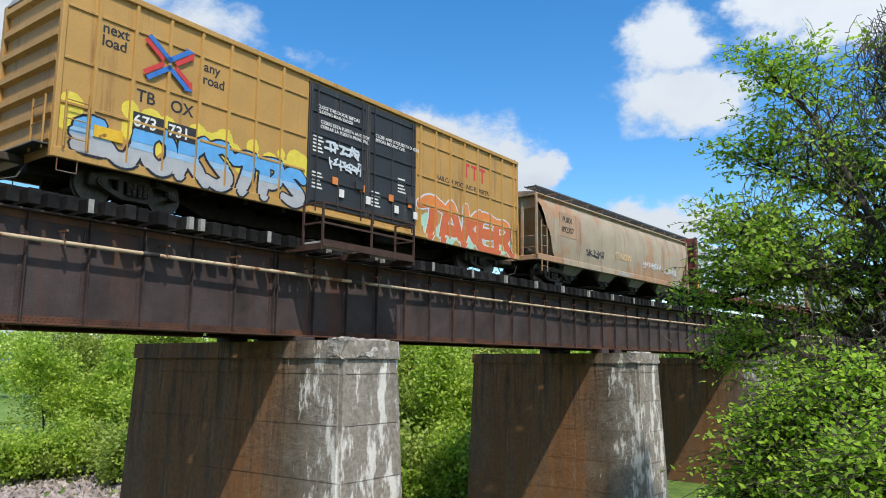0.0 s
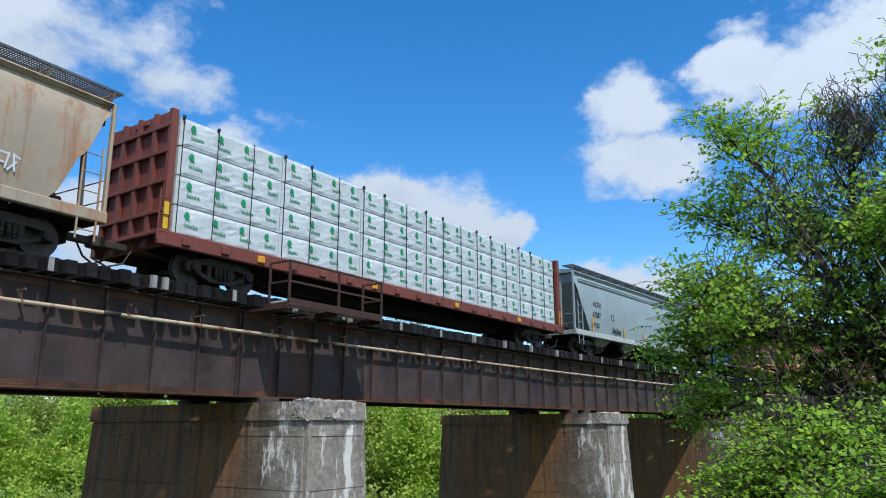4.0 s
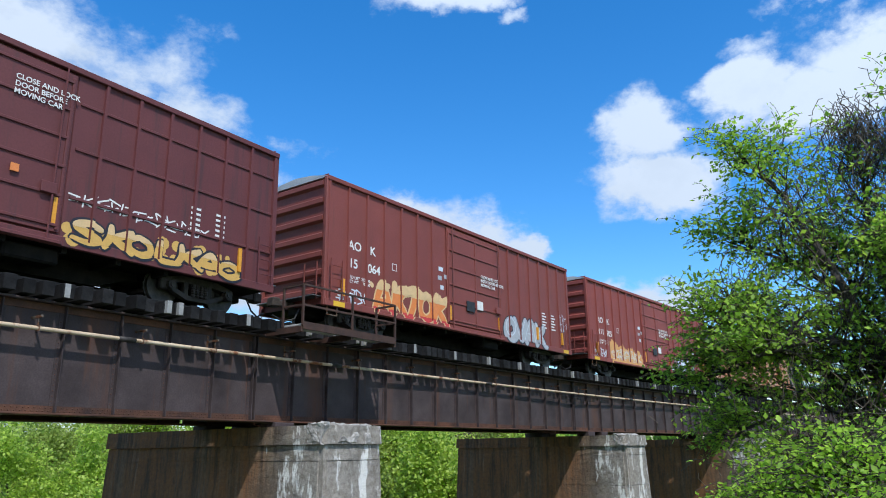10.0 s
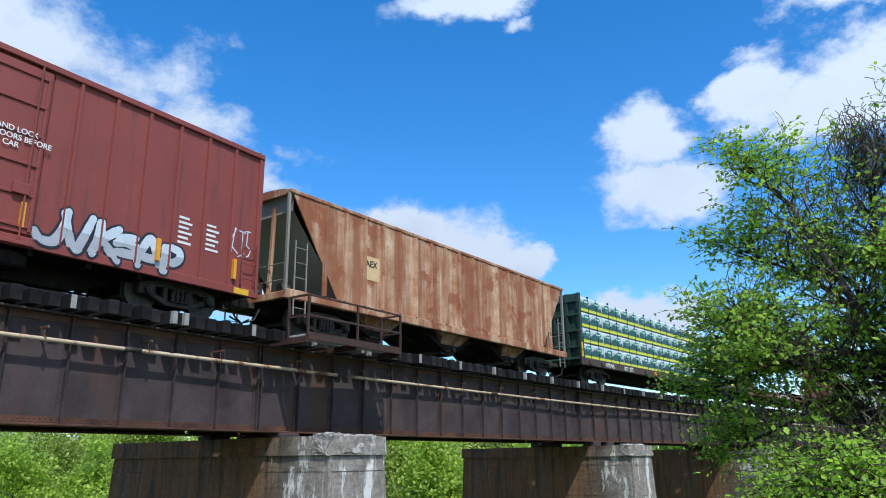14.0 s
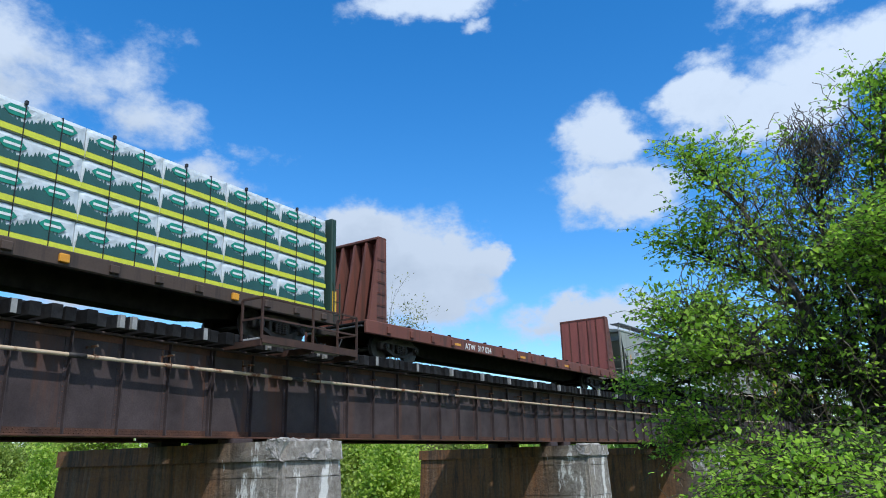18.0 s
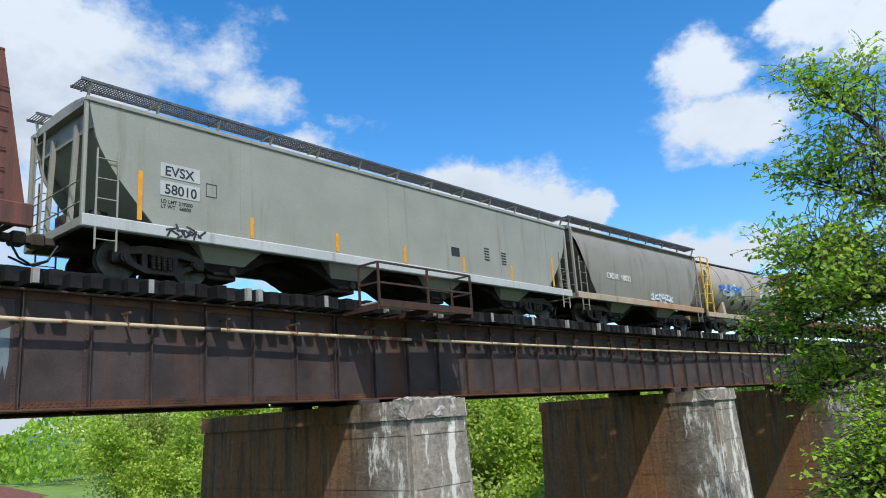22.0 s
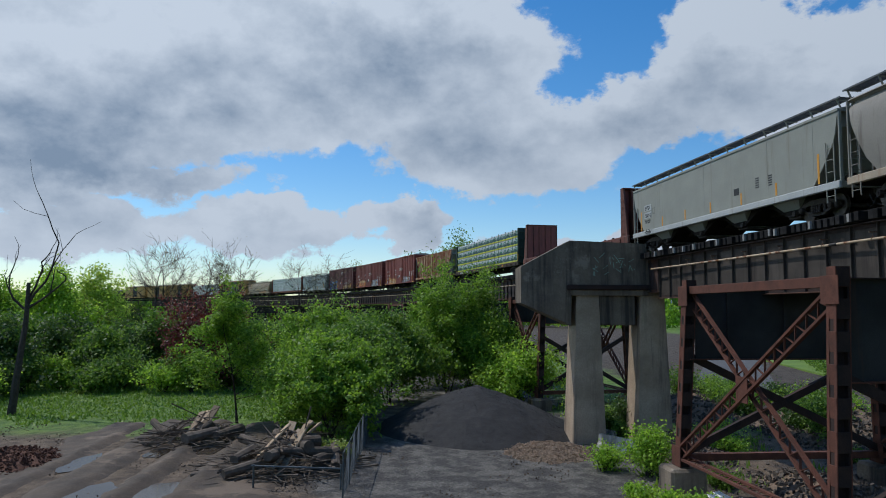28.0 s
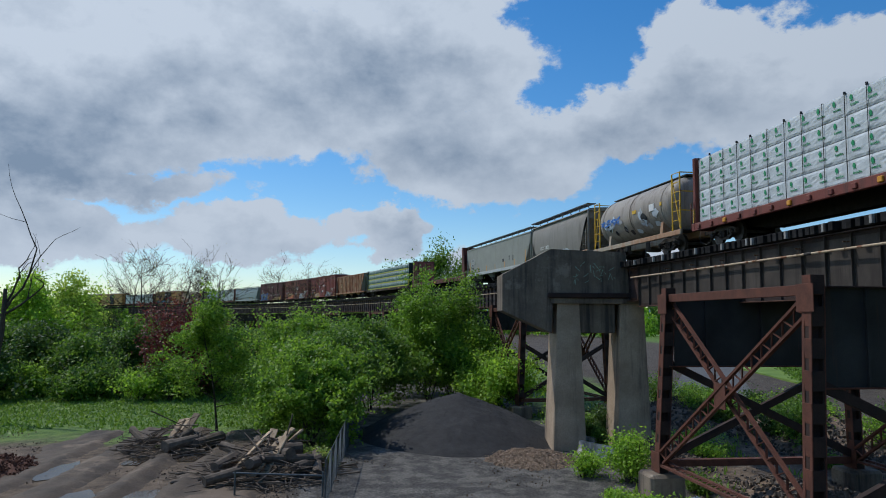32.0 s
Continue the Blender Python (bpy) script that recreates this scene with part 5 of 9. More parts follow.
def hopper(name, label, L, top, body, bays=4, round_side=False, sill=1.0, slope=(1.5, 2.0), roof_mat=None, board=True, posts=0, ladder_mat=None, sill_mat=None, cut="curve", dome=0.22, end_mat=None, rise=0.4):
    """A covered hopper: side sheets with cut-away ends over the slope sheets, discharge bays below."""
    car = thing(name, label, "hopper car", None, "train cars")
    h, y = L / 2, 1.5
    lm = ladder_mat or body
    sw, sh = slope
    for k, nm in ((-1, "near_side"), (1, "far_side")):
        n = 12
        edge = []
        for i in range(n + 1):
            u = i / n
            if cut == "curve":
                edge.append((-h + 0.25 + sw * math.sin(u * math.pi / 2) ** 1.3, sill + 0.2 + sh * (1 - math.sin(u * math.pi / 2)) if u < 1 else sill + 0.2))
            else:
                edge.append((-h + 0.1 + sw * u, sill + 0.2 + sh * (1 - u)))
        left = [(-h + 0.05, top)] + edge
        right = [(-x, z) for x, z in reversed(left)]
        if round_side:
            # bowed side: rows of sheets following a barrel curve
            g = Geo()
            rows = 10
            for r in range(rows + 1):
                z = sill + 0.15 + (top - sill - 0.15) * r / rows
                u = (z - sill) / (top - sill)
                yy = y - 0.02 + 0.12 * math.sin(u * math.pi) - 0.32 * max(0, u - 0.72) ** 2 * 8
                e = max([x for x, zz in edge if zz >= z - 1e-6] or [-h + 0.3]) if z < sill + 0.2 + sh else -h + 0.05
                xs = [e + (-2 * e) * q / 24 for q in range(25)]
                g.v += [(x, k * yy, z) for x in xs]
            for r in range(rows):
                for q in range(24):
                    w = r * 25 + q
                    g.f.append((w, w + 1, w + 26, w + 25))
            part(nm, g, body, car, "bowed side sheet", True)
        else:
            part(nm, Geo().prism(left + right, "y", k * y, k * (y - 0.05)), body, car)
            for i in range(posts):
                x = -h + sw * 0.75 + (L - sw * 1.5) * i / (posts - 1)
                part("side_post", Geo().prism([(x - 0.07, k * y), (x - 0.04, k * (y + 0.1)), (x + 0.04, k * (y + 0.1)), (x + 0.07, k * y)], "z", sill + 0.2, top - 0.1), body, car)
            if not posts:
                for f in (-0.3, -0.03, 0.26, 0.42):
                    part("weld_seam", Geo().box(f * L - 0.012, f * L + 0.012, *sorted((k * y, k * (y + 0.006))), sill + 0.4, top - 0.1), body, car)
        part("side_sill", Geo().cbox(-h, h, *sorted((k * (y - 0.1), k * (y + 0.07))), sill - 0.08, sill + 0.2, 0.025), sill_mat or body, car, "pressed steel side sill")
        part("top_chord", Geo().cbox(-h, h, *sorted((k * (y - 0.2), k * (y + 0.04 - (0.18 if round_side else 0)))), top - 0.06, top + 0.06, 0.02), body, car)
        for kx in (-1, 1):
            part("corner_post", Geo().cbox(*sorted((kx * (h - 0.08), kx * h)), *sorted((k * (y - 0.12), k * y)), sill, top, 0.02), lm, car)
            ladder(car, kx * (h - 0.5), k * (y + 0.05), sill - 0.55, sill + 1.7, 0.46, lm, "side", name="side_ladder")
    # slope sheets, ends, roof
    for kx in (-1, 1):
        g = Geo().add([(kx * (h - 0.25), -1.4, top - 0.55), (kx * (h - 0.25), 1.4, top - 0.55), (kx * (h - sw - 0.45), 1.4, sill + 0.1), (kx * (h - sw - 0.45), -1.4, sill + 0.1)], [(0, 1, 2, 3)])
        g.add([(kx * (h - 0.22), -1.42, top), (kx * (h - 0.22), 1.42, top), (kx * (h - 0.22), 1.42, top - 0.58), (kx * (h - 0.22), -1.42, top - 0.58)], [(0, 1, 2, 3)])
        part("slope_sheet", g, end_mat or body, car, "sloping end sheet")
        part("end_frame", Geo().cbox(*sorted((kx * (h - 0.12), kx * h)), -1.5, 1.5, sill - 0.06, sill + 0.16, 0.02), body, car)
        for yy in (-0.62, 0.62):
            part("end_post", Geo().beam((kx * (h - 0.12), yy, sill), (kx * (h - 0.2), yy, top - 0.3), 0.1), body, car)
        g = Geo()
        for zz in (sill + 0.5, sill + 1.0):
            g.tube((kx * (h - 0.04), -1.45, zz), (kx * (h - 0.04), 1.45, zz), 0.016, 6)
        part("end_handrail", g, lm, car)
        ladder(car, kx * (h - 0.02), 0.95, sill + 0.1, top - 0.1, 0.45, lm, "end", name="end_ladder")
        part("brake_gear", Geo().tube((kx * (h - 0.6), -0.5, sill + 0.45), (kx * (h - 0.95), -0.5, sill + 0.45), 0.16, 10).cbox(*sorted((kx * (h - 0.5), kx * (h - 0.25))), 0.1, 0.5, sill + 0.15, sill + 0.6, 0.03), BOGIE, car)
    prof = [(-1.48, top)] + [(1.48 * math.sin(a), top + dome * math.cos(a)) for a in (-1.2, -0.9, -0.6, -0.3, 0, 0.3, 0.6, 0.9, 1.2)] + [(1.48, top), (1.3, top - 0.05), (-1.3, top - 0.05)]
    part("roof", Geo().prism(prof, "x", -h + 0.05, h - 0.05), roof_mat or body, car)
    if board:
        g = Geo()
        for yy in (-1.5, -0.95, 0.95, 1.5):
            g.box(-h - 0.12, h + 0.12, yy - 0.018, yy + 0.018, top + rise, top + rise + 0.06)
        x = -h - 0.1
        while x < h + 0.1:
            g.box(x, x + 0.012, -1.5, -0.95, top + rise + 0.015, top + rise + 0.04)
            g.box(x, x + 0.012, 0.95, 1.5, top + rise + 0.015, top + rise + 0.04)
            x += 0.06
        for yy in (-1.41, -1.32, -1.22, -1.13, -1.04):
            g.box(-h - 0.12, h + 0.12, yy - 0.006, yy + 0.006, top + rise + 0.015, top + rise + 0.04)
        part("running_board", g, GRID, car, "steel grid running board on the roof")
        for i in range(int(L / 1.55) + 1):
            x = -h + 0.1 + i * (L - 0.2) / int(L / 1.55)
            for k in (-1, 1):
                part("board_bracket", Geo().box(x - 0.02, x + 0.02, *sorted((k * 0.95, k * 1.5)), top + rise - 0.04, top + rise).beam((x, k * 1.3, top + 0.02), (x, k * 1.48, top + rise), 0.05), body, car)
    # discharge bays: a ridged trough with a chute and gate under each
    span = L - 2 * sw - 0.7
    step = span / bays
    low = []
    for i in range(bays):
        c = -span / 2 + step * (i + 0.5)
        low += [(c - step * 0.5, 0.96), (c - step * 0.32, 0.78), (c - 0.4, 0.36), (c + 0.4, 0.36), (c + step * 0.32, 0.78)]
    part("trough", Geo().prism([(-span / 2 - 0.3, sill)] + low + [(span / 2, 0.96), (span / 2 + 0.3, sill)], "y", -1.05, 1.05), GRIME, car, "dark ridged hopper trough")
    for i in range(bays):
        c = -span / 2 + step * (i + 0.5)
        w = min(0.95, step * 0.3)
        g = Geo().add([(c - w, -1.4, sill), (c + w, -1.4, sill), (c + w, 1.4, sill), (c - w, 1.4, sill), (c - 0.34, -0.85, 0.34), (c + 0.34, -0.85, 0.34), (c + 0.34, 0.85, 0.34), (c - 0.34, 0.85, 0.34)],
                      [(0, 1, 5, 4), (1, 2, 6, 5), (2, 3, 7, 6), (3, 0, 4, 7), (4, 5, 6, 7)])
        b = part("hopper_bay", g, HDARK if round_side else body, car, "discharge hopper bay")
        part("outlet_gate", Geo().cbox(c - 0.4, c + 0.4, -0.95, 0.95, 0.22, 0.34, 0.03).tube((c - 0.3, -1.0, 0.36), (c + 0.3, -1.0, 0.36), 0.06, 8).tube((c + 0.2, -0.95, 0.42), (c + 0.2, -1.12, 0.42), 0.11, 8), BOGIE, b)
    g = Geo().cbox(-h + 0.1, h - 0.1, -0.22, 0.22, 0.62, 1.0, 0.03)
    for k in (-1, 1):
        g.cbox(*sorted((k * (h - sw - 0.6), k * (h - 0.1))), -1.35, 1.35, sill - 0.1, sill + 0.02, 0.02)
    part("centre_sill", g, GRIME, car)
    for k in (-1, 1):
        bogie(car, k * (h - 2.0))
    coupler_gear(car, h)
    return car


WRAP = surface("white_lumber_wrap", (0.46, 0.5, 0.51), (0.64, 0.68, 0.69), 0.42, 0, 1.3, 6, 0.9, spec=0.5)
GREENMARK, TEAL, LIME = flat("print_green", (0.02, 0.3, 0.11)), flat("print_teal", (0.02, 0.25, 0.17)), flat("print_yellow", (0.66, 0.68, 0.05))
PINES = flat("print_dark_green", (0.03, 0.1, 0.09))
STRAP = flat("black_strap", (0.02, 0.02, 0.02))


def pack_mesh(w, hgt, depth, seed):
    """One wrapped lumber pack with slack, creased sides."""
    rnd = random.Random(seed)
    g = Geo()
    n, m = 16, 8
    for r in range(m + 1):
        for c in range(n + 1):
            x, z = w * (c / n - 0.5), hgt * r / m
            e = min(c, n - c, r, m - r)
            y = -depth + (0.03 if e == 0 else 0.022 * noise.noise(Vector((x * 3 + seed * 7, z * 4, seed))) + 0.016 * noise.noise(Vector((x * 5 + z * 7, z * 2 - x * 2, seed + 3))))
            g.v.append((x, y, z))
    for r in range(m):
        for c in range(n):
            k = r * (n + 1) + c
            g.f.append((k, k + 1, k + n + 2, k + n + 1))
    g.box(-w / 2, w / 2, -depth + 0.035, 0, 0.002, hgt - 0.002)
    return g.mesh("lumber_pack", WRAP)


def centerbeam(name, label, L, top, frame, style, cols, rows=4, seed=0, sill_mat=None):
    car = thing(name, label, "flatcar", None, "train cars")
    h = L / 2
    deck = 1.15
    part("deck", Geo().cbox(-h, h, -1.42, 1.42, deck - 0.1, deck, 0.02), frame, car)
    for k in (-1, 1):
        part("side_sill", Geo().cbox(-h, h, *sorted((k * 1.36, k * 1.5)), 0.78, deck + 0.02, 0.03), sill_mat or frame, car, "deep side sill")
        for i in range(18):
            x = -h + 0.8 + (L - 1.6) * i / 17
            if style == "pines" and -9.3 < x < -5.2:
                continue
            part("stake_pocket", Geo().cbox(x - 0.12, x + 0.12, *sorted((k * 1.49, k * 1.58)), 0.86, 1.06, 0.02), ORANGE if i % 4 == 2 else sill_mat or frame, car)
    part("centre_beam", Geo().box(-h + 0.3, h - 0.3, -0.08, 0.08, deck, top - 0.05), frame, car)
    part("top_chord", Geo().cbox(-h + 0.2, h - 0.2, -0.3, 0.3, top - 0.16, top - 0.04, 0.02), frame, car)
    for kx in (-1, 1):
        bk = part("bulkhead", Geo().cbox(*sorted((kx * (h - 0.35), kx * (h - 0.25))), -1.45, 1.45, 0.8, top + 0.05, 0.02), frame, car, "ribbed end bulkhead")
        for yy in (-1.38, -0.7, 0.0, 0.7, 1.38):
            part("bulkhead_post", Geo().prism([(yy - 0.07, 0.8), (yy + 0.07, 0.8), (yy + 0.07, top + 0.04), (yy - 0.07, top + 0.04)], "x", *sorted((kx * (h - 0.25), kx * (h - 0.14)))), frame, bk)
        for z in (1.7, 2.5, 3.3, 4.0):
            part("bulkhead_rail", Geo().cbox(*sorted((kx * (h - 0.25), kx * (h - 0.12))), -1.4, 1.4, z - 0.05, z + 0.05, 0.01), frame, bk)
        ladder(car, kx * (h - 0.12), -1.5, 0.9, 2.2, 0.3, frame, "side", name="side_ladder")
        part("end_stripe", Geo().box(*sorted((kx * (h - 0.3), kx * (h - 0.12))), -1.478, -1.455, 1.2, 1.9), YELLOW, car)
    w = (L - 1.0) / cols
    hh = (top - deck - 0.05) / rows
    packs = [pack_mesh(w - 0.02, hh - 0.025, 1.32, seed + i) for i in range(4)]
    rnd = random.Random(seed)
    if style == "leaf":
        lf = [(0, 0.36), (0.09, 0.3), (0.12, 0.2), (0.1, 0.12), (0.15, 0.03), (0.07, 0.06), (0.02, 0.12), (0.0, 0.02), (-0.05, 0.03), (-0.04, 0.12), (-0.1, 0.14), (-0.12, 0.22), (-0.08, 0.31)]
        prints, n = [], 4
        for k in range(n):
            cx = w * ((k + 0.5) / n - 0.5) - 0.06
            prints.append((Geo().prism([(cx + 0.68 * u, hh * 0.5 + 0.72 * v) for u, v in lf], "y", -1.345, -1.337).mesh("print", GREENMARK), "green leaf mark printed on the wrap", "printed_mark"))
            comb = [(cx - 0.05, hh * 0.33)]
            for q in range(8):
                u = cx - 0.05 + 0.052 * q
                comb += [(u, hh * 0.33 + (0.1 if q in (0, 5) else 0.065)), (u + 0.024, hh * 0.33 + 0.06), (u + 0.024, hh * 0.33 + 0.012), (u + 0.052, hh * 0.33 + 0.012)]
            comb.append((cx - 0.05 + 0.42, hh * 0.33))
            prints.append((Geo().prism(comb, "y", -1.345, -1.337).mesh("print", GREENMARK), "", "printed_line"))
    else:
        rg = random.Random(9)
        pt = [(-w / 2 + 0.03, 0.17)]
        x = -w / 2 + 0.03
        while x < w / 2 - 0.12:
            z = 0.4 + 0.1 * math.sin(x * 5.2 + 1) + rg.uniform(0, 0.14)
            pt += [(x + 0.045, z), (x + 0.09, 0.37 + 0.08 * math.sin(x * 5.2 + 1))]
            x += 0.09
        pt.append((w / 2 - 0.03, 0.17))
        g1 = Geo()
        for a, b in zip(pt, pt[1:]):
            g1.add([(a[0], -1.34, 0.17), (b[0], -1.34, 0.17), (b[0], -1.34, b[1]), (a[0], -1.34, a[1])], [(0, 1, 2, 3)])
        g3 = Geo().box(-w / 2 + 0.01, w / 2 - 0.01, -1.347, -1.338, 0.02, 0.16)
        prints = [(g1.mesh("print", PINES), "dark pine-forest print", "printed_forest"), (g3.mesh("print", LIME), "yellow printed band", "printed_band")]
        for cx in (-0.25 * w, 0.25 * w):
            prints.append((Geo().prism([(cx - 0.32, 0.52), (cx - 0.17, 0.4), (cx + 0.17, 0.4), (cx + 0.32, 0.52), (cx + 0.17, 0.64), (cx - 0.17, 0.64)], "y", -1.348, -1.342).mesh("print", TEAL), "teal lozenge print", "printed_lozenge"))
            prints.append((Geo().box(cx - 0.2, cx + 0.2, -1.354, -1.35, 0.49, 0.55).mesh("print", WHITE), "", "printed_line"))
    for side in (0, 180):
        for r in range(rows):
            for c in range(cols):
                x = -h + 0.5 + w * (c + 0.5)
                p = part("lumber_pack", packs[rnd.randrange(4)], None, car, "wrapped lumber pack" if not (r or c or side) else "", m=pose(x + rnd.uniform(-0.01, 0.01), 0, deck + 0.01 + r * hh, 0, 0, side))
                if not side:
                    for me, lb, nm in prints:
                        part(nm, me, None, p, lb if not (r or c) else "")
    g = Geo()
    for c in range(cols + 1):
        for fr in ((0.33, 0.72) if cols > 8 else (0.02, 0.33, 0.68)):
            x = -h + 0.5 + w * (c + fr)
            if x < h - 0.4:
                g.beam((x, -1.36, deck), (x, -1.36, top - 0.08), 0.018)
                g.beam((x, -1.36, top - 0.08), (x, -0.3, top - 0.02), 0.018)
                if fr < 0.5:
                    g.cbox(x - 0.035, x + 0.035, -1.38, -1.3, top - 0.1, top + 0.0, 0.01)
    part("tie_down", g, STRAP, car, "black load straps and winch tops")
    g = Geo().prism([(-h + 0.4, 1.06), (-h + 5, 0.42), (h - 5, 0.42), (h - 0.4, 1.06)], "y", -0.3, 0.3)
    part("centre_sill", g, GRIME, car)
    for k in (-1, 1):
        bogie(car, k * (h - 2.3))
    coupler_gear(car, h)
    return car


def bulkhead_flat(name, label, L, frame):
    car = thing(name, label, "flatcar", None, "train cars")
    h, deck, top = L / 2, 1.18, 4.35
    part("deck", Geo().cbox(-h, h, -1.42, 1.42, deck - 0.08, deck, 0.02), TIE, car)
    for k in (-1, 1):
        part("side_sill", Geo().cbox(-h, h, *sorted((k * 1.36, k * 1.5)), 0.74, deck + 0.04, 0.03), frame, car, "worn red-brown side sill")
        for i in range(16):
            x = -h + 1.2 + (L - 2.4) * i / 15
            if not -5.5 < x < -2.5:
                part("stake_pocket", Geo().cbox(x - 0.1, x + 0.1, *sorted((k * 1.49, k * 1.57)), 0.84, 1.1, 0.02), frame, car)
            part("deck_winch", Geo().cbox(x - 0.06, x + 0.06, *sorted((k * 1.3, k * 1.44)), deck, deck + 0.12, 0.02), GRIME, car)
        for x in (-6.0, -0.5, 4.2):
            part("reflector", Geo().box(x, x + 0.5, *sorted((k * 1.502, k * 1.507)), 0.9, 1.0), ORANGE, car, "orange reflective strip")
    for kx in (-1, 1):
        a, b = kx * (h - 0.1), kx * (h - 1.15)
        bk = part("bulkhead", Geo().box(*sorted((b, b + kx * 0.06)), -1.42, 1.42, deck, top), PLATERED, car, "tall tapered end bulkhead with a faded red plate")
        for ky in (-1, 1):
            prof = [(b, deck - 0.4), (a, deck - 0.4), (b + kx * 0.42, top), (b, top)]
            part("bulkhead_side", Geo().prism(prof, "y", *sorted((ky * 1.36, ky * 1.46))), frame, bk, "tapered gusset side plate")
        for yy in (-0.85, -0.3, 0.3, 0.85):
            part("bulkhead_rib", Geo().prism([(b, deck), (a, deck), (b + kx * 0.42, top - 0.1), (b, top - 0.1)], "y", yy - 0.05, yy + 0.05), frame, bk)
        part("top_rail", Geo().cbox(*sorted((b - kx * 0.02, b + kx * 0.44)), -1.46, 1.46, top - 0.06, top + 0.04, 0.02), frame, bk)
        for i in range(6):
            z = deck + 0.25 + i * 0.42
            part("grab_iron", Geo().tube((b + kx * 0.1, -1.5, z), (b + kx * 0.55, -1.5, z), 0.014, 5), frame, bk)
        part("end_plate", Geo().box(*sorted((b + kx * 0.25, a - kx * 0.1)), -1.472, -1.462, deck - 0.34, deck - 0.12), YELLOW, bk, "yellow end plate")
        part("end_platform", Geo().cbox(*sorted((a, kx * (h + 0.05))), -1.3, 1.3, deck - 0.2, deck - 0.14, 0.01), GRID, car)
    part("centre_sill", Geo().prism([(-h + 0.4, 1.08), (-h + 5, 0.4), (h - 5, 0.4), (h - 0.4, 1.08)], "y", -0.4, 0.4), GRIME, car)
    for k in (-1, 1):
        bogie(car, k * (h - 2.4))
    coupler_gear(car, h)
    return car


def barrel_car(name, label, L, body, r=1.45, zc=2.55, frame=None, rails=None, category="tank car"):
    """A car with a lying cylinder: end cages with ladders, saddles and walkway."""
    car = thing(name, label, category, None, "train cars")
    h = L / 2
    n = 28
    g = Geo()
    xs = [(-h + 1.0, 0.55), (-h + 1.08, 0.8), (-h + 1.3, 0.95), (-h + 1.6, 1.0), (h - 1.6, 1.0), (h - 1.3, 0.95), (h - 1.08, 0.8), (h - 1.0, 0.55)]
    for x, k in xs:
        g.v += [(x, r * k * math.cos(2 * math.pi * i / n), zc + r * k * math.sin(2 * math.pi * i / n)) for i in range(n)]
    for j in range(len(xs) - 1):
        for i in range(n):
            g.f.append((j * n + i, j * n + (i + 1) % n, (j + 1) * n + (i + 1) % n, (j + 1) * n + i))
    g.f += [tuple(range(n)), tuple(range((len(xs) - 1) * n, len(xs) * n))]
    part("barrel", g, body, car, "", True)
    for i in range(3):
        x = -h + 2.0 + (L - 4) * i / 2
        rg = Geo()
        for j in range(n):
            a, b = 2 * math.pi * j / n, 2 * math.pi * (j + 1) / n
            rg.beam((x, (r + 0.012) * math.cos(a), zc + (r + 0.012) * math.sin(a)), (x, (r + 0.012) * math.cos(b), zc + (r + 0.012) * math.sin(b)), 0.03, 0.02, (1, 0, 0))
        part("barrel_band", rg, body, car)
    fm = frame or GRIME
    part("frame", Geo().cbox(-h, h, -0.35, 0.35, 0.7, 1.05, 0.03), fm, car)
    for k in (-1, 1):
        part("side_sill", Geo().cbox(-h, h, *sorted((k * 1.32, k * 1.45)), 0.82, 1.08, 0.02), fm, car)
        part("saddle", Geo().prism([(-1.3, 1.0), (1.3, 1.0), (1.2, 1.9), (0.6, 1.35), (-0.6, 1.35), (-1.2, 1.9)], "x", *sorted((k * (h - 2.6), k * (h - 2.3)))), fm, car)
        part("end_deck", Geo().cbox(*sorted((k * (h - 1.5), k * h)), -1.4, 1.4, 1.06, 1.1, 0.01), GRID, car)
        if rails:
            g = Geo()
            for yy in (-1.35, 1.35):
                for x in (h - 0.15, h - 1.0):
                    g.beam((k * x, yy, 1.08), (k * x, yy, 4.1), 0.06)
                for z in (1.6, 2.1, 2.6, 3.1, 3.6, 4.1):
                    g.beam((k * (h - 0.15), yy, z), (k * (h - 1.0), yy, z), 0.035)
                g.beam((k * (h - 0.15), yy, 1.1), (k * (h - 1.0), yy, 4.0), 0.05)
            for z in (2.1, 3.1, 4.1):
                g.beam((k * (h - 0.15), -1.35, z), (k * (h - 0.15), 1.35, z), 0.05)
            part("end_cage", g, rails, car, "yellow end ladder frame")
        bogie(car, k * (h - 2.0))
    part("top_walkway", Geo().cbox(-h + 1.2, h - 1.2, -0.4, 0.4, zc + r + 0.05, zc + r + 0.1, 0.01), GRID, car)
    for i in range(3):
        x = -L * 0.22 + L * 0.22 * i
        part("outlet", Geo().cbox(x - 0.3, x + 0.3, -0.4, 0.4, 0.45, 1.15, 0.08), BOGIE, car)
    coupler_gear(car, h)
    return car


# colours of the cars
TAN = paint("box_yellow", (0.5, 0.29, 0.085), 0.55, (0.2, 0.1, 0.04), 0.18)
DOORBLACK = paint("door_black", (0.03, 0.033, 0.038), 0.55, (0.07, 0.06, 0.05), 0.2)
MAROON = paint("box_maroon", (0.13, 0.034, 0.034), 0.6, (0.05, 0.025, 0.025), 0.2)
BRICKRED = paint("box_red", (0.25, 0.056, 0.043), 0.6, (0.1, 0.035, 0.03), 0.16)
BRICKRED2 = paint("box_red_faded", (0.215, 0.054, 0.042), 0.6, (0.12, 0.04, 0.03), 0.16)
HWHITE = paint("hopper_white", (0.48, 0.5, 0.49), 0.5, (0.25, 0.22, 0.18), 0.15)
HGREY = paint("hopper_grey_green", (0.315, 0.32, 0.275), 0.5, (0.2, 0.18, 0.14), 0.12)
HBLUE = paint("hopper_grey_blue", (0.315, 0.375, 0.39), 0.5, (0.22, 0.21, 0.18), 0.1)
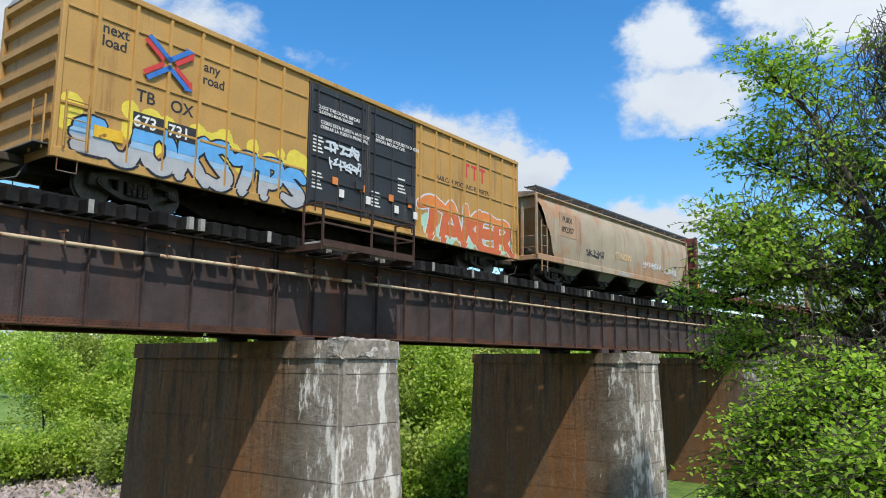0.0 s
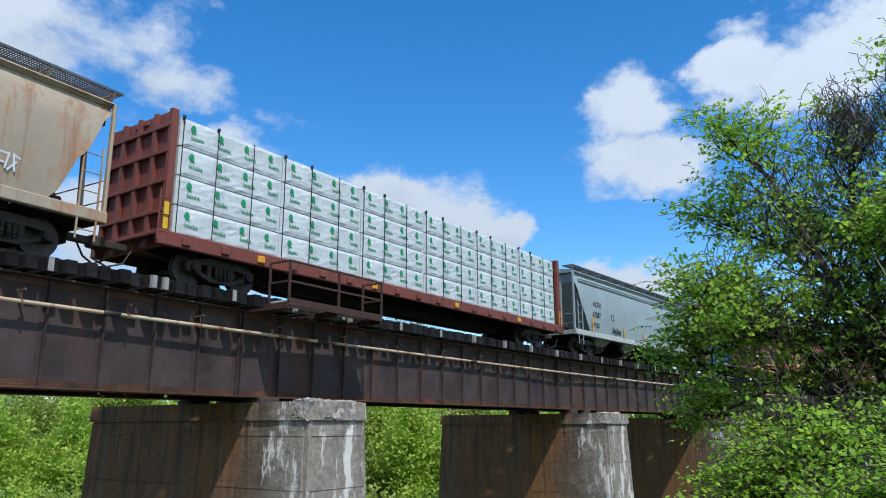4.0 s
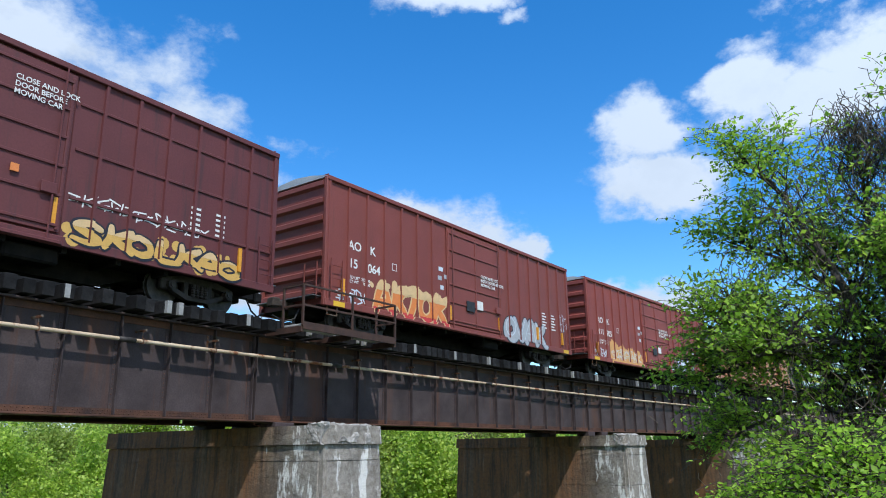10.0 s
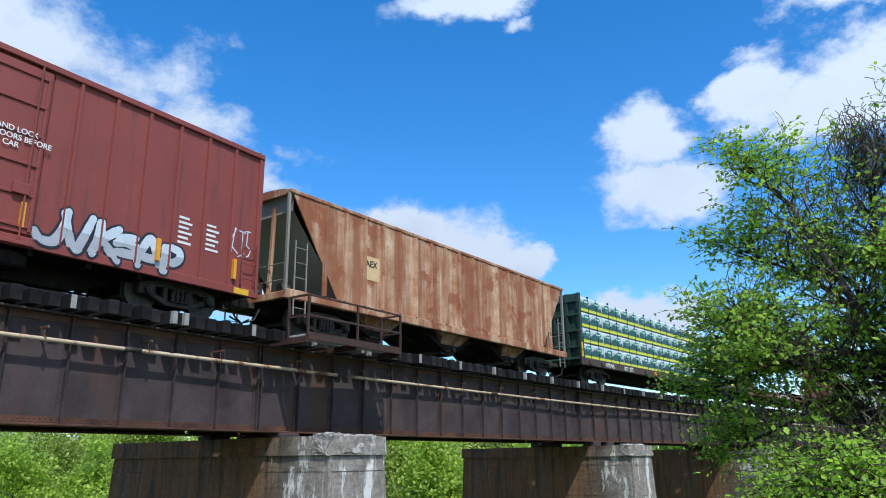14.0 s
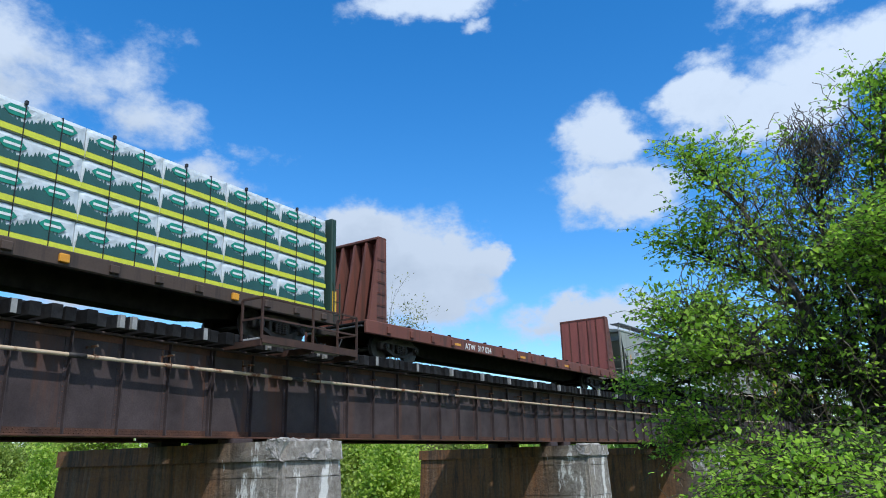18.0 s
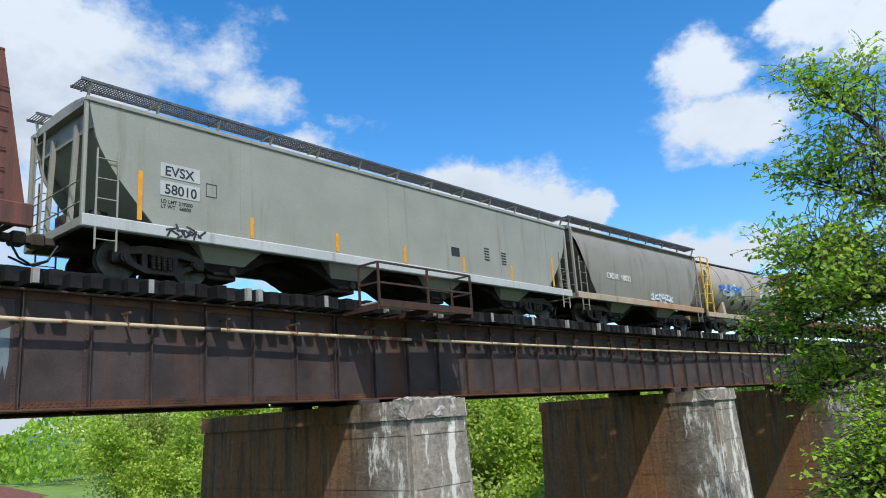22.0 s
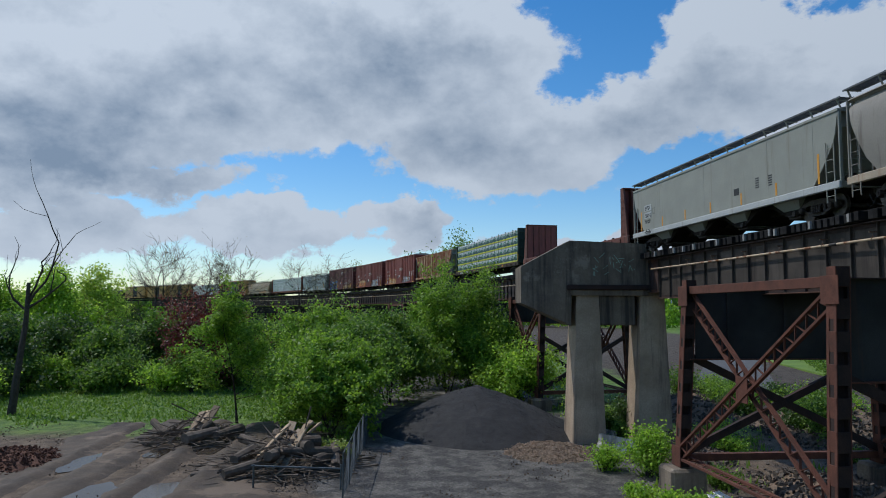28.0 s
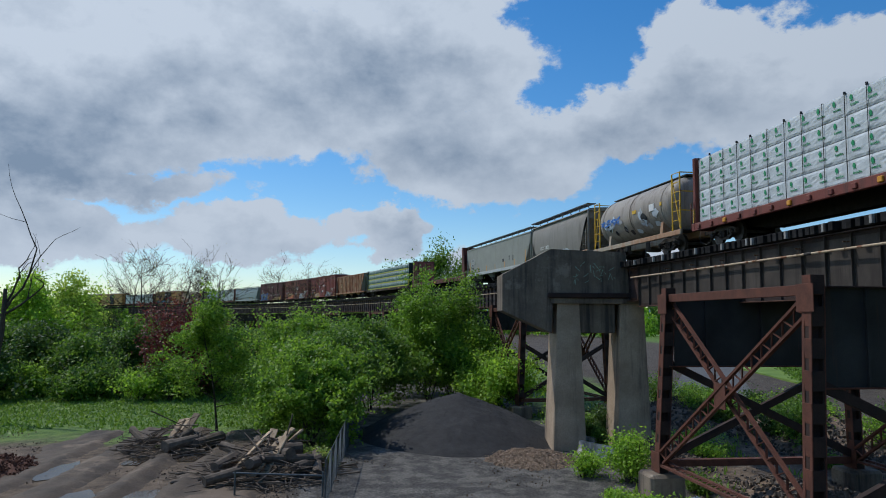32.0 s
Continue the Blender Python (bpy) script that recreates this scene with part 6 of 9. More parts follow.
HTAN = paint("hopper_tan", (0.45, 0.37, 0.27), 0.6, (0.27, 0.13, 0.065), 0.32, 0.72, (0.38, 0.22, 0.125), 0.3, 0.3)
HRUST = surface("hopper_rust", (0.4, 0.2, 0.1), (0.64, 0.47, 0.31), 0.75, 0, 1.3, 16, 0.12, 1.7, (0.23, 0.075, 0.03), 0.85, 1.6, 0.0, (0.3, 0.11, 0.05), 0.3, 0.9)
HDARK = paint("hopper_dark_grey", (0.27, 0.25, 0.215), 0.55, (0.12, 0.1, 0.08), 0.3)
BARREL = paint("barrel_grey", (0.36, 0.32, 0.27), 0.5, (0.14, 0.1, 0.07), 0.4)
TANKBLACK = paint("tank_black", (0.05, 0.05, 0.052), 0.5, (0.1, 0.09, 0.08), 0.25)
FLATRED = paint("flat_red", (0.2, 0.055, 0.04), 0.65, (0.06, 0.03, 0.025), 0.35)
FLATGREEN = paint("flat_dark_green", (0.025, 0.06, 0.045), 0.6, (0.06, 0.045, 0.03), 0.3)
SILLBROWN = paint("sill_brown", (0.075, 0.05, 0.037), 0.75, (0.03, 0.022, 0.018), 0.35)
PLATERED = paint("faded_plate_red", (0.3, 0.088, 0.07), 0.7, (0.12, 0.05, 0.04), 0.3)
FLATRUST = paint("flat_brown", (0.17, 0.06, 0.042), 0.7, (0.05, 0.03, 0.025), 0.4)

PANELTAN = paint("panel_tan", (0.46, 0.3, 0.19), 0.6, (0.2, 0.1, 0.05), 0.3)

train = []   # (car, front at the start, length)


def couple(car, front, length):
    train.append((car, front + length / 2, length))
    return car


# yellow boxcar with black doors
DOOR = (-2.4, 2.7)
c = couple(boxcar("yellow_boxcar", "yellow boxcar with black double doors and blue graffiti", 19.2, 4.9, TAN, door=DOOR, door_mat=DOORBLACK, ribs=21, bands=(1.95, 2.96, 4.16), dbl=True, phase=-9.7), 7.1, 19.2)
px = post_positions(19.2, 21, DOOR, -9.7)
burner(c, ("bubble", "hook", "ring", "kay", "snake", "tee", "pee", "snake"), -9.2, -2.45, 0.86, 2.0, 0.165, INK, ((SILVER, -0.4, 0.4), (SPRAYMID, 0.4, 0.55), (SKYBLUE, 0.55, 1.5)), 3, px, (LEMON, 0.6, 1.2, 0.32), None, "big blue and silver graffiti letters", taper=0.86, overlap=0.98)
burner(c, ("tee", "arch", "kay", "eee", "are"), 3.0, 8.9, 0.8, 2.2, 0.2, PALE, ((RUSTSPRAY, -0.4, 0.75), (SPRAY_ORANGE, 0.75, 1.5)), 8, px, (MINT, 0.1, 0.6, 0.3), None, "orange graffiti letters with pale outline", taper=0.9)
text(c, "next", 0.36, -8.7, -1.454, 3.83, DARKINK)
text(c, "load", 0.36, -8.7, -1.454, 3.52, DARKINK)
text(c, "any", 0.36, -6.0, -1.454, 3.8, DARKINK)
text(c, "road", 0.36, -6.02, -1.454, 3.46, DARKINK)
text(c, "TB", 0.42, -7.78, -1.454, 2.48, DARKINK)
text(c, "OX", 0.42, -6.88, -1.454, 2.48, DARKINK)
for dx, tx in ((-7.82, "673"), (-6.92, "731")):
    part("number_panel", Geo().box(dx - 0.05, dx + 0.78, -1.478, -1.452, 1.8, 2.2), DARKINK, c, "black number panel")
    text(c, tx, 0.4, dx, -1.482, 1.86, WHITE)
for sx, sz, head in ((-1, 1, False), (-1, -1, False), (1, 1, True), (1, -1, True)):
    u, n = Vector((sx * 0.8, sz * 0.6)), Vector((-sz * 0.6 * sx, 0.8)) * sz
    for mt, a, b, near in ((MARKBLUE, 0.02, 0.14, 0.0), (REDMARK, -0.12, 0.0, 0.16)):
        far = 0.66 if head else 0.78
        pts = [u * near + n * a, u * far + n * a, u * far + n * b, u * near + n * b]
        if head:
            pts = [u * near + n * a, u * far + n * a, u * far + n * (a - 0.06 * (mt is REDMARK)), u * 0.84 + n * 0.01, u * far + n * (b + 0.06 * (mt is MARKBLUE)), u * far + n * b, u * near + n * b]
        part("painted_emblem", Geo().prism([(-7.0 + p.x, 3.62 + p.y) for p in pts], "y", -1.516 - (0.003 if mt is MARKBLUE else 0), -1.512), mt, c, "crossed arrow emblem")
for x0, mt in ((5.6, REDMARK), (6.15, REDMARK), (6.7, REDMARK)):
    part("painted_emblem", Geo().box(x0, x0 + 0.42, -1.4585, -1.4525, 3.92, 4.02).box(x0 + 0.17, x0 + 0.26, -1.4585, -1.4525, 3.45, 3.92), mt, c, "faded red emblem")
text(c, "RAILCAR POOLING EXPERTS", 0.27, 3.9, -1.454, 3.0, DARKINK)
for i, (x, z, tx) in enumerate(((-2.1, 4.25, "CLOSE THIS DOOR BEFORE\nCLOSING MAIN DOOR"), (-1.95, 3.8, "CIERRE ESTA PUERTA ANTES DE\nCERRAR LA PUERTA PRINCIPAL"), (0.5, 4.0, "CLOSE AND LOCK BOTH DOORS\nBEFORE MOVING CAR"))):
    text(c, tx, 0.15, x, -1.54, z - 0.3, WHITE)
for x, z in ((-1.4, 1.75), (-0.2, 1.75), (1.2, 1.7), (2.2, 1.65)):
    part("placard", Geo().box(x, x + 0.22, -1.56, -1.535, z, z + 0.22), SPRAY_ORANGE, c, "orange placard")
    part("placard", Geo().box(x + 0.3, x + 0.5, -1.56, -1.535, z - 0.35, z - 0.1), WHITE, c, "white placard")
for x, z in ((-2.2, 1.5), (-2.2, 2.6), (0.4, 1.4), (1.7, 2.1)):
    for r in range(5):
        part("stencil_line", Geo().box(x, x + 0.42 - 0.05 * (r % 3), -1.506, -1.5, z + r * 0.11, z + 0.05 + r * 0.11), WHITE, c)
spray(c, -1.7, -0.2, 2.75, 3.05, 5, ((PALE, 0.04),), 12, y=-1.53, label="white scrawled tag")
spray(c, -1.6, -0.1, 2.25, 2.55, 6, ((PALE, 0.03),), 13, y=-1.53, label="white scrawled tag")
part("placard", Geo().box(-8.75, -8.05, -1.492, -1.455, 1.35, 1.62), YELLOW, c, "yellow notice plate")

# tan rusty hopper
c = couple(hopper("tan_hopper", "tan covered hopper car streaked with rust, rounded sides", 17.4, 3.88, HTAN, 4, True, slope=(1.35, 2.6), cut="line", rise=0.28), 27.9, 17.4)
text(c, "FURX", 0.36, -6.7, -1.612, 2.88, DARKINK)
text(c, "892357", 0.36, -6.75, -1.612, 2.42, DARKINK)
part("number_panel", Geo().box(-6.95, -5.25, -1.606, -1.58, 2.2, 3.3), PANELTAN, c, "tan repainted number panel")
text(c, "IT NOW", 0.5, -1.4, -1.596, 1.78, CREAM)
text(c, "SLMM  2012", 0.26, -0.9, -1.575, 1.0, SILVER)
spray(c, -4.4, -2.6, 1.6, 1.95, 6, ((DARKINK, 0.03),), 21, y=-1.575, label="black scrawled tag")
spray(c, 2.0, 4.4, 1.7, 2.1, 8, ((PALE, 0.028),), 22, y=-1.58, label="white scrawled tag")
spray(c, 4.8, 6.6, 1.6, 1.9, 7, ((PALE, 0.022),), 23, y=-1.575, label="white scrawled tag")

# flatcar with white-wrapped lumber
lum_a = couple(centerbeam("lumber_flatcar", "maroon centerbeam flatcar loaded with white-wrapped lumber packs", 22.7, 4.4, FLATRED, "leaf", 6, seed=31), 46.8, 22.7)

# grey-blue hopper
c = couple(hopper("grey_hopper", "pale grey covered hopper car with rounded sides", 17.3, 4.2, HBLUE, 4, True, slope=(1.4, 2.3), sill_mat=HWHITE, rise=0.28), 70.9, 17.3)
text(c, "ACFX", 0.39, -6.8, -1.608, 2.55, DARKINK)
text(c, "67587", 0.39, -6.85, -1.602, 2.0, DARKINK)
text(c, "LD LMT 223200\nLT WT   62800", 0.14, -6.95, -1.575, 1.6, DARKINK)
part("stencil_frame", Geo().box(-4.55, -4.25, -1.606, -1.59, 2.05, 2.07).box(-4.55, -4.25, -1.606, -1.59, 2.33, 2.35).box(-4.55, -4.53, -1.606, -1.59, 2.07, 2.33).box(-4.27, -4.25, -1.606, -1.59, 2.07, 2.33), DARKINK, c)
spray(c, -4.4, -3.3, 1.32, 1.6, 5, ((DARKINK, 0.03),), 25, y=-1.555, label="black scrawled tag")
for x in (-6.9, -3.0, -0.2, 2.7, 5.2, 6.9):
    part("reflector", Geo().box(x, x + 0.1, -1.6, -1.57, 1.22, 1.72 if abs(x) < 6.8 else 2.1), ORANGE, c, "orange reflective strip")
for i in range(3):
    part("side_crease", Geo().box(-8.2, 8.2, -1.575 + 0.02 * i, -1.5, 3.72 + i * 0.12, 3.735 + i * 0.12), HBLUE, c)

# maroon boxcar with blue graffiti
DOOR = (-2.0, 2.0)
ACID, DEEPBLUE = flat("spray_acid_yellow", (0.6, 0.66, 0.12)), flat("spray_deep_blue", (0.015, 0.1, 0.36))
OCHRE = flat("spray_ochre", (0.66, 0.4, 0.1))
c = couple(boxcar("maroon_boxcar", "dark maroon boxcar with blue and yellow graffiti", 16.4, 4.92, MAROON, door=DOOR, ribs=18, bands=(1.85, 3.0, 4.1)), 90.2, 16.4)
px = post_positions(16.4, 18, DOOR)
text(c, "IC", 0.42, -7.0, -1.454, 3.12, WHITE)
text(c, "21", 0.4, -7.05, -1.454, 2.55, WHITE)
text(c, "0 8", 0.4, -6.15, -1.454, 2.55, WHITE)
burner(c, ("snake", "aitch", "ring", "vee", "eee"), -7.7, -2.4, 0.86, 2.3, 0.26, ACID, ((DEEPBLUE, -0.3, 0.55), (MARKBLUE, 0.55, 1.4)), 41, px, (SPRAY_ORANGE, 0.55, 1.02, 0.24), INK, "blue graffiti letters outlined in yellow")
burner(c, ("snake", "kay", "ring", "ell", "kay", "arch", "ring"), 2.25, 6.9, 0.88, 1.4, 0.085, INK, ((OCHRE, -0.3, 0.7), (CREAM, 0.7, 1.4)), 43, px, (OCHRE, 0.0, 1.0, 0.16), None, "ochre and black graffiti letters", taper=0.8)
spray(c, 2.1, 5.9, 1.75, 2.0, 12, ((WHITE, 0.018),), 44, label="white handwritten tag")
text(c, "CLOSE AND LOCK\nDOOR BEFORE\nMOVING CAR", 0.17, 0.6, -1.54, 4.1, WHITE)
for x in (-2.25, -1.6, 1.75, 6.9):
    part("reflector", Geo().box(x, x + 0.1, -1.515, -1.455, 1.1, 1.75), ORANGE, c, "orange reflective strip")
part("placard", Geo().box(0.2, 0.45, -1.56, -1.535, 1.85, 2.15), WHITE, c)
part("placard", Geo().box(0.75, 0.92, -1.56, -1.535, 2.05, 2.22), SPRAY_ORANGE, c)
for j in range(2):
    for r in range(5):
        part("stencil_line", Geo().box(5.3 + j * 0.8, 5.6 + j * 0.8, -1.462, -1.455, 1.9 + r * 0.14, 1.96 + r * 0.14), WHITE, c)

# two brick red boxcars
DOOR = (-1.85, 2.1)
TANPATCH = flat("tan_overpaint", (0.68, 0.36, 0.13), 0.7)
for front, L, mat, num, lab, sd in ((108.75, 16.5, BRICKRED2, "15 064", "brick red boxcar with white and orange graffiti", 51), (127.4, 16.5, BRICKRED, "111 905", "brick red boxcar with a tan painted-over patch and graffiti", 57)):
    c = couple(boxcar("red_boxcar", lab, L, 4.92, mat, door=DOOR, ribs=18, bands=()), front, L)
    px = post_positions(L, 18, DOOR)
    text(c, "AO", 0.42, -7.2, -1.454, 2.72, WHITE)
    text(c, "K", 0.42, -6.15, -1.454, 2.72, WHITE)
    text(c, num.split()[0], 0.42, -7.15, -1.454, 2.12, WHITE)
    text(c, num.split()[1], 0.42, -6.25, -1.454, 2.1, WHITE)
    text(c, "LD LMT  215700\nLT WT     70300", 0.14, -7.1, -1.454, 1.75, WHITE)
    text(c, "CLOSE AND LOCK\nBOTH DOORS BEFORE\nMOVING CAR", 0.17, 0.45, -1.54, 3.1, WHITE)
    part("stencil_frame", Geo().box(-5.0, -4.75, -1.456, -1.452, 2.4, 2.42).box(-5.0, -4.75, -1.456, -1.452, 2.63, 2.65).box(-5.0, -4.98, -1.456, -1.452, 2.42, 2.63).box(-4.77, -4.75, -1.456, -1.452, 2.42, 2.63), WHITE, c)
    if sd == 51:
        burner(c, ("arch", "kay", "tee", "ring", "kay"), -5.9, -2.0, 0.86, 1.85, 0.12, CREAM, ((REDMARK, -0.3, 0.15), (SPRAY_ORANGE, 0.15, 0.75), (CREAM, 0.75, 1.4)), sd, px, (CREAM, 0.8, 1.0, 0.12), None, "white and orange graffiti letters")
        burner(c, ("ring", "vee", "arch", "kay"), 2.3, 5.6, 0.9, 1.75, 0.2, INK, ((SILVER, -0.3, 1.4),), sd + 1, px, None, PALE, "rounded silver graffiti letters", taper=0.95)
    else:
        blotch(c, -5.95, -1.95, 0.92, (1.95, 1.85, 1.7, 1.75, 1.6, 1.8, 1.55, 1.7, 1.2), TANPATCH, sd, px, "tan painted-over patch with ragged edge")
        spray(c, -5.8, -2.1, 0.95, 1.45, 7, ((PALE, 0.05), (OCHRE, 0.02)), sd + 5, y=-1.457, label="faded scrawl on the patch")
        burner(c, ("hook", "vee", "kay", "bubble", "arch", "pee"), 2.1, 5.7, 0.9, 1.75, 0.1, INK, ((SILVER, -0.3, 0.5), (PALE, 0.5, 1.4)), sd + 1, px, None, None, "silver graffiti letters", taper=0.75)
    spray(c, -7.7, -6.3, 0.95, 1.35, 6, ((PALE, 0.022),), sd + 2, label="white scrawled tag")
    spray(c, 7.3, 8.0, 1.7, 2.5, 3, ((PALE, 0.015),), sd + 3, label="white scrawled tag")
    for x in (-7.5, -1.7, 1.75, 5.0, 7.35):
        part("reflector", Geo().box(x, x + 0.1, -1.54, -1.452, 1.1, 1.65), ORANGE, c, "orange reflective strip")
    part("consolidated_stencil", Geo().box(-0.6, -0.05, -1.56, -1.535, 1.6, 2.0), DARKINK, c, "black data panel")
    part("placard", Geo().box(0.15, 0.55, -1.555, -1.535, 1.75, 2.1), WHITE, c)
    for k, (x, z) in enumerate(((-2.3, 2.9), (-2.35, 2.55), (-2.2, 2.2), (-1.95, 2.65))):
        part("sticker", Geo().box(x, x + 0.28 - 0.04 * k, -1.458, -1.452, z, z + 0.16), SILVER if k % 2 else PALE, c, "pale peeling sticker")
    for j in range(2):
        for r in range(6):
            part("stencil_line", Geo().box(5.6 + j * 0.85, 6.0 + j * 0.85 - 0.1 * (r % 2), -1.462, -1.455, 1.7 + r * 0.13, 1.76 + r * 0.13), WHITE, c)
    for x in (-7.9, 7.4):
        part("end_plate", Geo().box(x, x + 0.5, -1.55, -1.54, 0.72, 0.88), YELLOW, c, "yellow end plate")

# rusty hopper with side posts
c = couple(hopper("rusty_hopper", "rust-streaked cream hopper car with outside posts", 17.3, 4.2, HRUST, 3, False, slope=(2.0, 3.0), posts=17, cut="line", board=False, ladder_mat=HDARK, end_mat=HGREY), 145.0, 17.3)
part("number_panel", Geo().box(-5.35, -4.6, -1.512, -1.505, 2.1, 2.9), CREAM, c, "faded number panel")
text(c, "AEX", 0.3, -5.3, -1.52, 2.55, DARKINK)

# dark green flatcar with printed lumber wraps
c = couple(centerbeam("green_lumber_flatcar", "dark green centerbeam flatcar with green and yellow printed lumber wraps", 23.0, 4.35, FLATGREEN, "pines", 10, seed=61, sill_mat=SILLBROWN), 164.0, 23.0)
text(c, "WRWK", 0.3, -9.1, -1.512, 0.86, WHITE)
text(c, "873  215", 0.3, -7.0, -1.512, 0.86, WHITE)

# empty bulkhead flatcar
c = couple(bulkhead_flat("bulkhead_flatcar", "empty rusty red bulkhead flatcar", 22.85, FLATRUST), 188.55, 22.85)
text(c, "ATW  317 024", 0.34, -5.2, -1.512, 0.83, WHITE)

# grey-green hopper
c = couple(hopper("green_grey_hopper", "grey-green four-bay covered hopper car with white side sill", 19.4, 3.8, HGREY, 4, False, slope=(1.35, 1.75), sill_mat=HWHITE), 212.4, 19.4)
for z, tx in ((2.42, "EVSX"), (1.98, "58010")):
    part("number_panel", Geo().box(-7.97, -6.97, -1.512, -1.503, z - 0.05, z + 0.3), HWHITE, c, "pale number panel")
    text(c, tx, 0.33, -7.87, -1.516, z, DARKINK)
text(c, "LD LMT 219200\nLT WT   66800", 0.12, -7.95, -1.506, 1.75, DARKINK)
spray(c, -7.8, -6.9, 1.0, 1.2, 4, ((DARKINK, 0.025),), 71, y=-1.57, label="black scrawled tag")
for x in (-8.5, -5.55, -2.73, 0.0, 2.85, 5.6, 8.4):
    part("reflector", Geo().box(x, x + 0.11, -1.512, -1.502, 1.25, 1.78 if abs(x) < 7 else 2.4), ORANGE, c, "orange reflective strip")
part("data_panel", Geo().box(2.3, 2.72, -1.512, -1.502, 1.75, 2.05), DARKINK, c, "black data panel")
for x, z in ((4.1, 1.8), (5.1, 1.75)):
    for r in range(5):
        part("stencil_line", Geo().box(x, x + 0.28, -1.508, -1.502, z + r * 0.1, z + 0.05 + r * 0.1), DARKINK, c)
part("stencil_frame", Geo().box(-6.8, -6.5, -1.508, -1.502, 2.1, 2.115).box(-6.8, -6.5, -1.508, -1.502, 2.42, 2.435).box(-6.8, -6.785, -1.508, -1.502, 2.115, 2.42).box(-6.515, -6.5, -1.508, -1.502, 2.115, 2.42), DARKINK, c)

# dark grey two-bay hopper and a barrel car with yellow cages, then more lumber
c = couple(hopper("dark_grey_hopper", "weathered dark grey two-bay covered hopper car", 11.8, 3.95, HDARK, 2, True, slope=(1.3, 2.2), sill_mat=HTAN), 232.35, 11.7)
text(c, "CRDX  18021", 0.36, -3.6, -1.604, 1.95, WHITE)
spray(c, 0.3, 2.5, 1.25, 1.6, 6, ((PALE, 0.04),), 81, y=-1.55, label="white scrawled tag")
c = couple(barrel_car("barrel_hopper", "grey cylindrical hopper car with yellow end ladder frames and graffiti", 12.0, BARREL, 1.5, 2.65, HTAN, YELLOW, "hopper car"), 244.9, 12.0)
spray(c, -4.3, -1.4, 2.35, 2.7, 6, ((MARKBLUE, 0.05),), 83, y=-1.515, label="faded blue lettering shapes")
rnd = random.Random(84)
for k in range(26):
    x, a = rnd.uniform(-4.2, 3.6), rnd.uniform(-0.75, 0.02)
    w2, pts = rnd.uniform(0.12, 0.4), []
    for q in range(9):
        t2 = 2 * math.pi * q / 9
        da = a + 0.13 * math.sin(t2) * rnd.uniform(0.6, 1.4)
        pts.append((x + w2 * math.cos(t2) * rnd.uniform(0.6, 1.3), -1.516 * math.cos(da) - 0.0006 * k, 2.65 + 1.516 * math.sin(da)))
    part("graffiti_blot", Geo().add(pts, [tuple(range(9))]), (PALE, SILVER, INK, PALE)[k % 4], c, "pale sprayed blot" if k == 0 else "")
part("data_panel", Geo().box(2.6, 3.2, -1.53, -1.505, 2.45, 2.85), WHITE, c, "white data panel")
part("placard", Geo().box(0.4, 0.9, -1.53, -1.505, 2.6, 2.8), YELLOW, c, "yellow notice plate")
part("placard", Geo().box(3.9, 4.1, -1.53, -1.505, 2.6, 2.8), YELLOW, c, "yellow notice plate")
m = copy_thing(lum_a, pose(0, 0, 0))
couple(m, 258.2, 22.7)

# cars ahead, far along the line
m = copy_thing(lum_a, pose(0, 0, 0))
couple(m, -17.8, 22.7)
yb = couple(boxcar("yellow_boxcar", "weathered yellow boxcar with black doors", 15.9, 4.9, TAN, door=(-1.3, 1.7), door_mat=DOORBLACK, ribs=13, bands=(2.4, 3.6)), -36.0, 15.9)
couple(copy_thing(yb, pose(0, 0, 0)), -54.2, 15.9)
couple(copy_thing(yb, pose(0, 0, 0)), -72.4, 15.9)
couple(barrel_car("tank_car", "black railway tank car", 15.0, TANKBLACK, 1.45, 2.5), -89.6, 15.0)

# ---- how far the train has gone: seconds and speed in metres a second ----
SPEED = ((0, 9.0), (3, 9.05), (5, 9.3), (7, 9.5), (13.5, 9.53), (15, 9.41), (17.5, 9.42), (18.5, 9.5), (19.5, 9.56), (20.5, 9.26), (21.5, 9.13), (22.3, 8.95), (23, 8.78), (24, 8.64), (25.5, 8.63), (28, 9.0), (32, 9.0))


def gone(t):
    d = 0.0
    for (a, va), (b, vb) in zip(SPEED, SPEED[1:]):
        if t <= a:
            break
        e = min(t, b)
        ve = va + (vb - va) * (e - a) / (b - a)
        d += (va + ve) / 2 * (e - a)
    return d


def motions():
    for car, mid, length in train:
        rows = []
        k = length / 2 - 2.2
        for i in range(65):
            t = i * 0.5
            s = mid - gone(t)
            a, b = on_line(s - k, 0, RAIL_Z).translation, on_line(s + k, 0, RAIL_Z).translation
            d = b - a
            rows.append((t, pose(*((a + b) / 2), 0, 0, math.degrees(math.atan2(d.y, d.x)))))
        walk(car, rows)


# ---- the ground ----
def ground_z(x, y):
    """Height of the ground: flat by the trestle, a low rise by the river side, soft unevenness."""
    z = 0.12 * noise.noise(Vector((x * 0.08, y * 0.08, 0))) + 0.05 * noise.noise(Vector((x * 0.4, y * 0.4, 2)))
    z -= 0.4 * max(0.0, min(1.0, (x + 15) / 30)) * (1 if y < 60 else 0.4)
    return z - 0.1


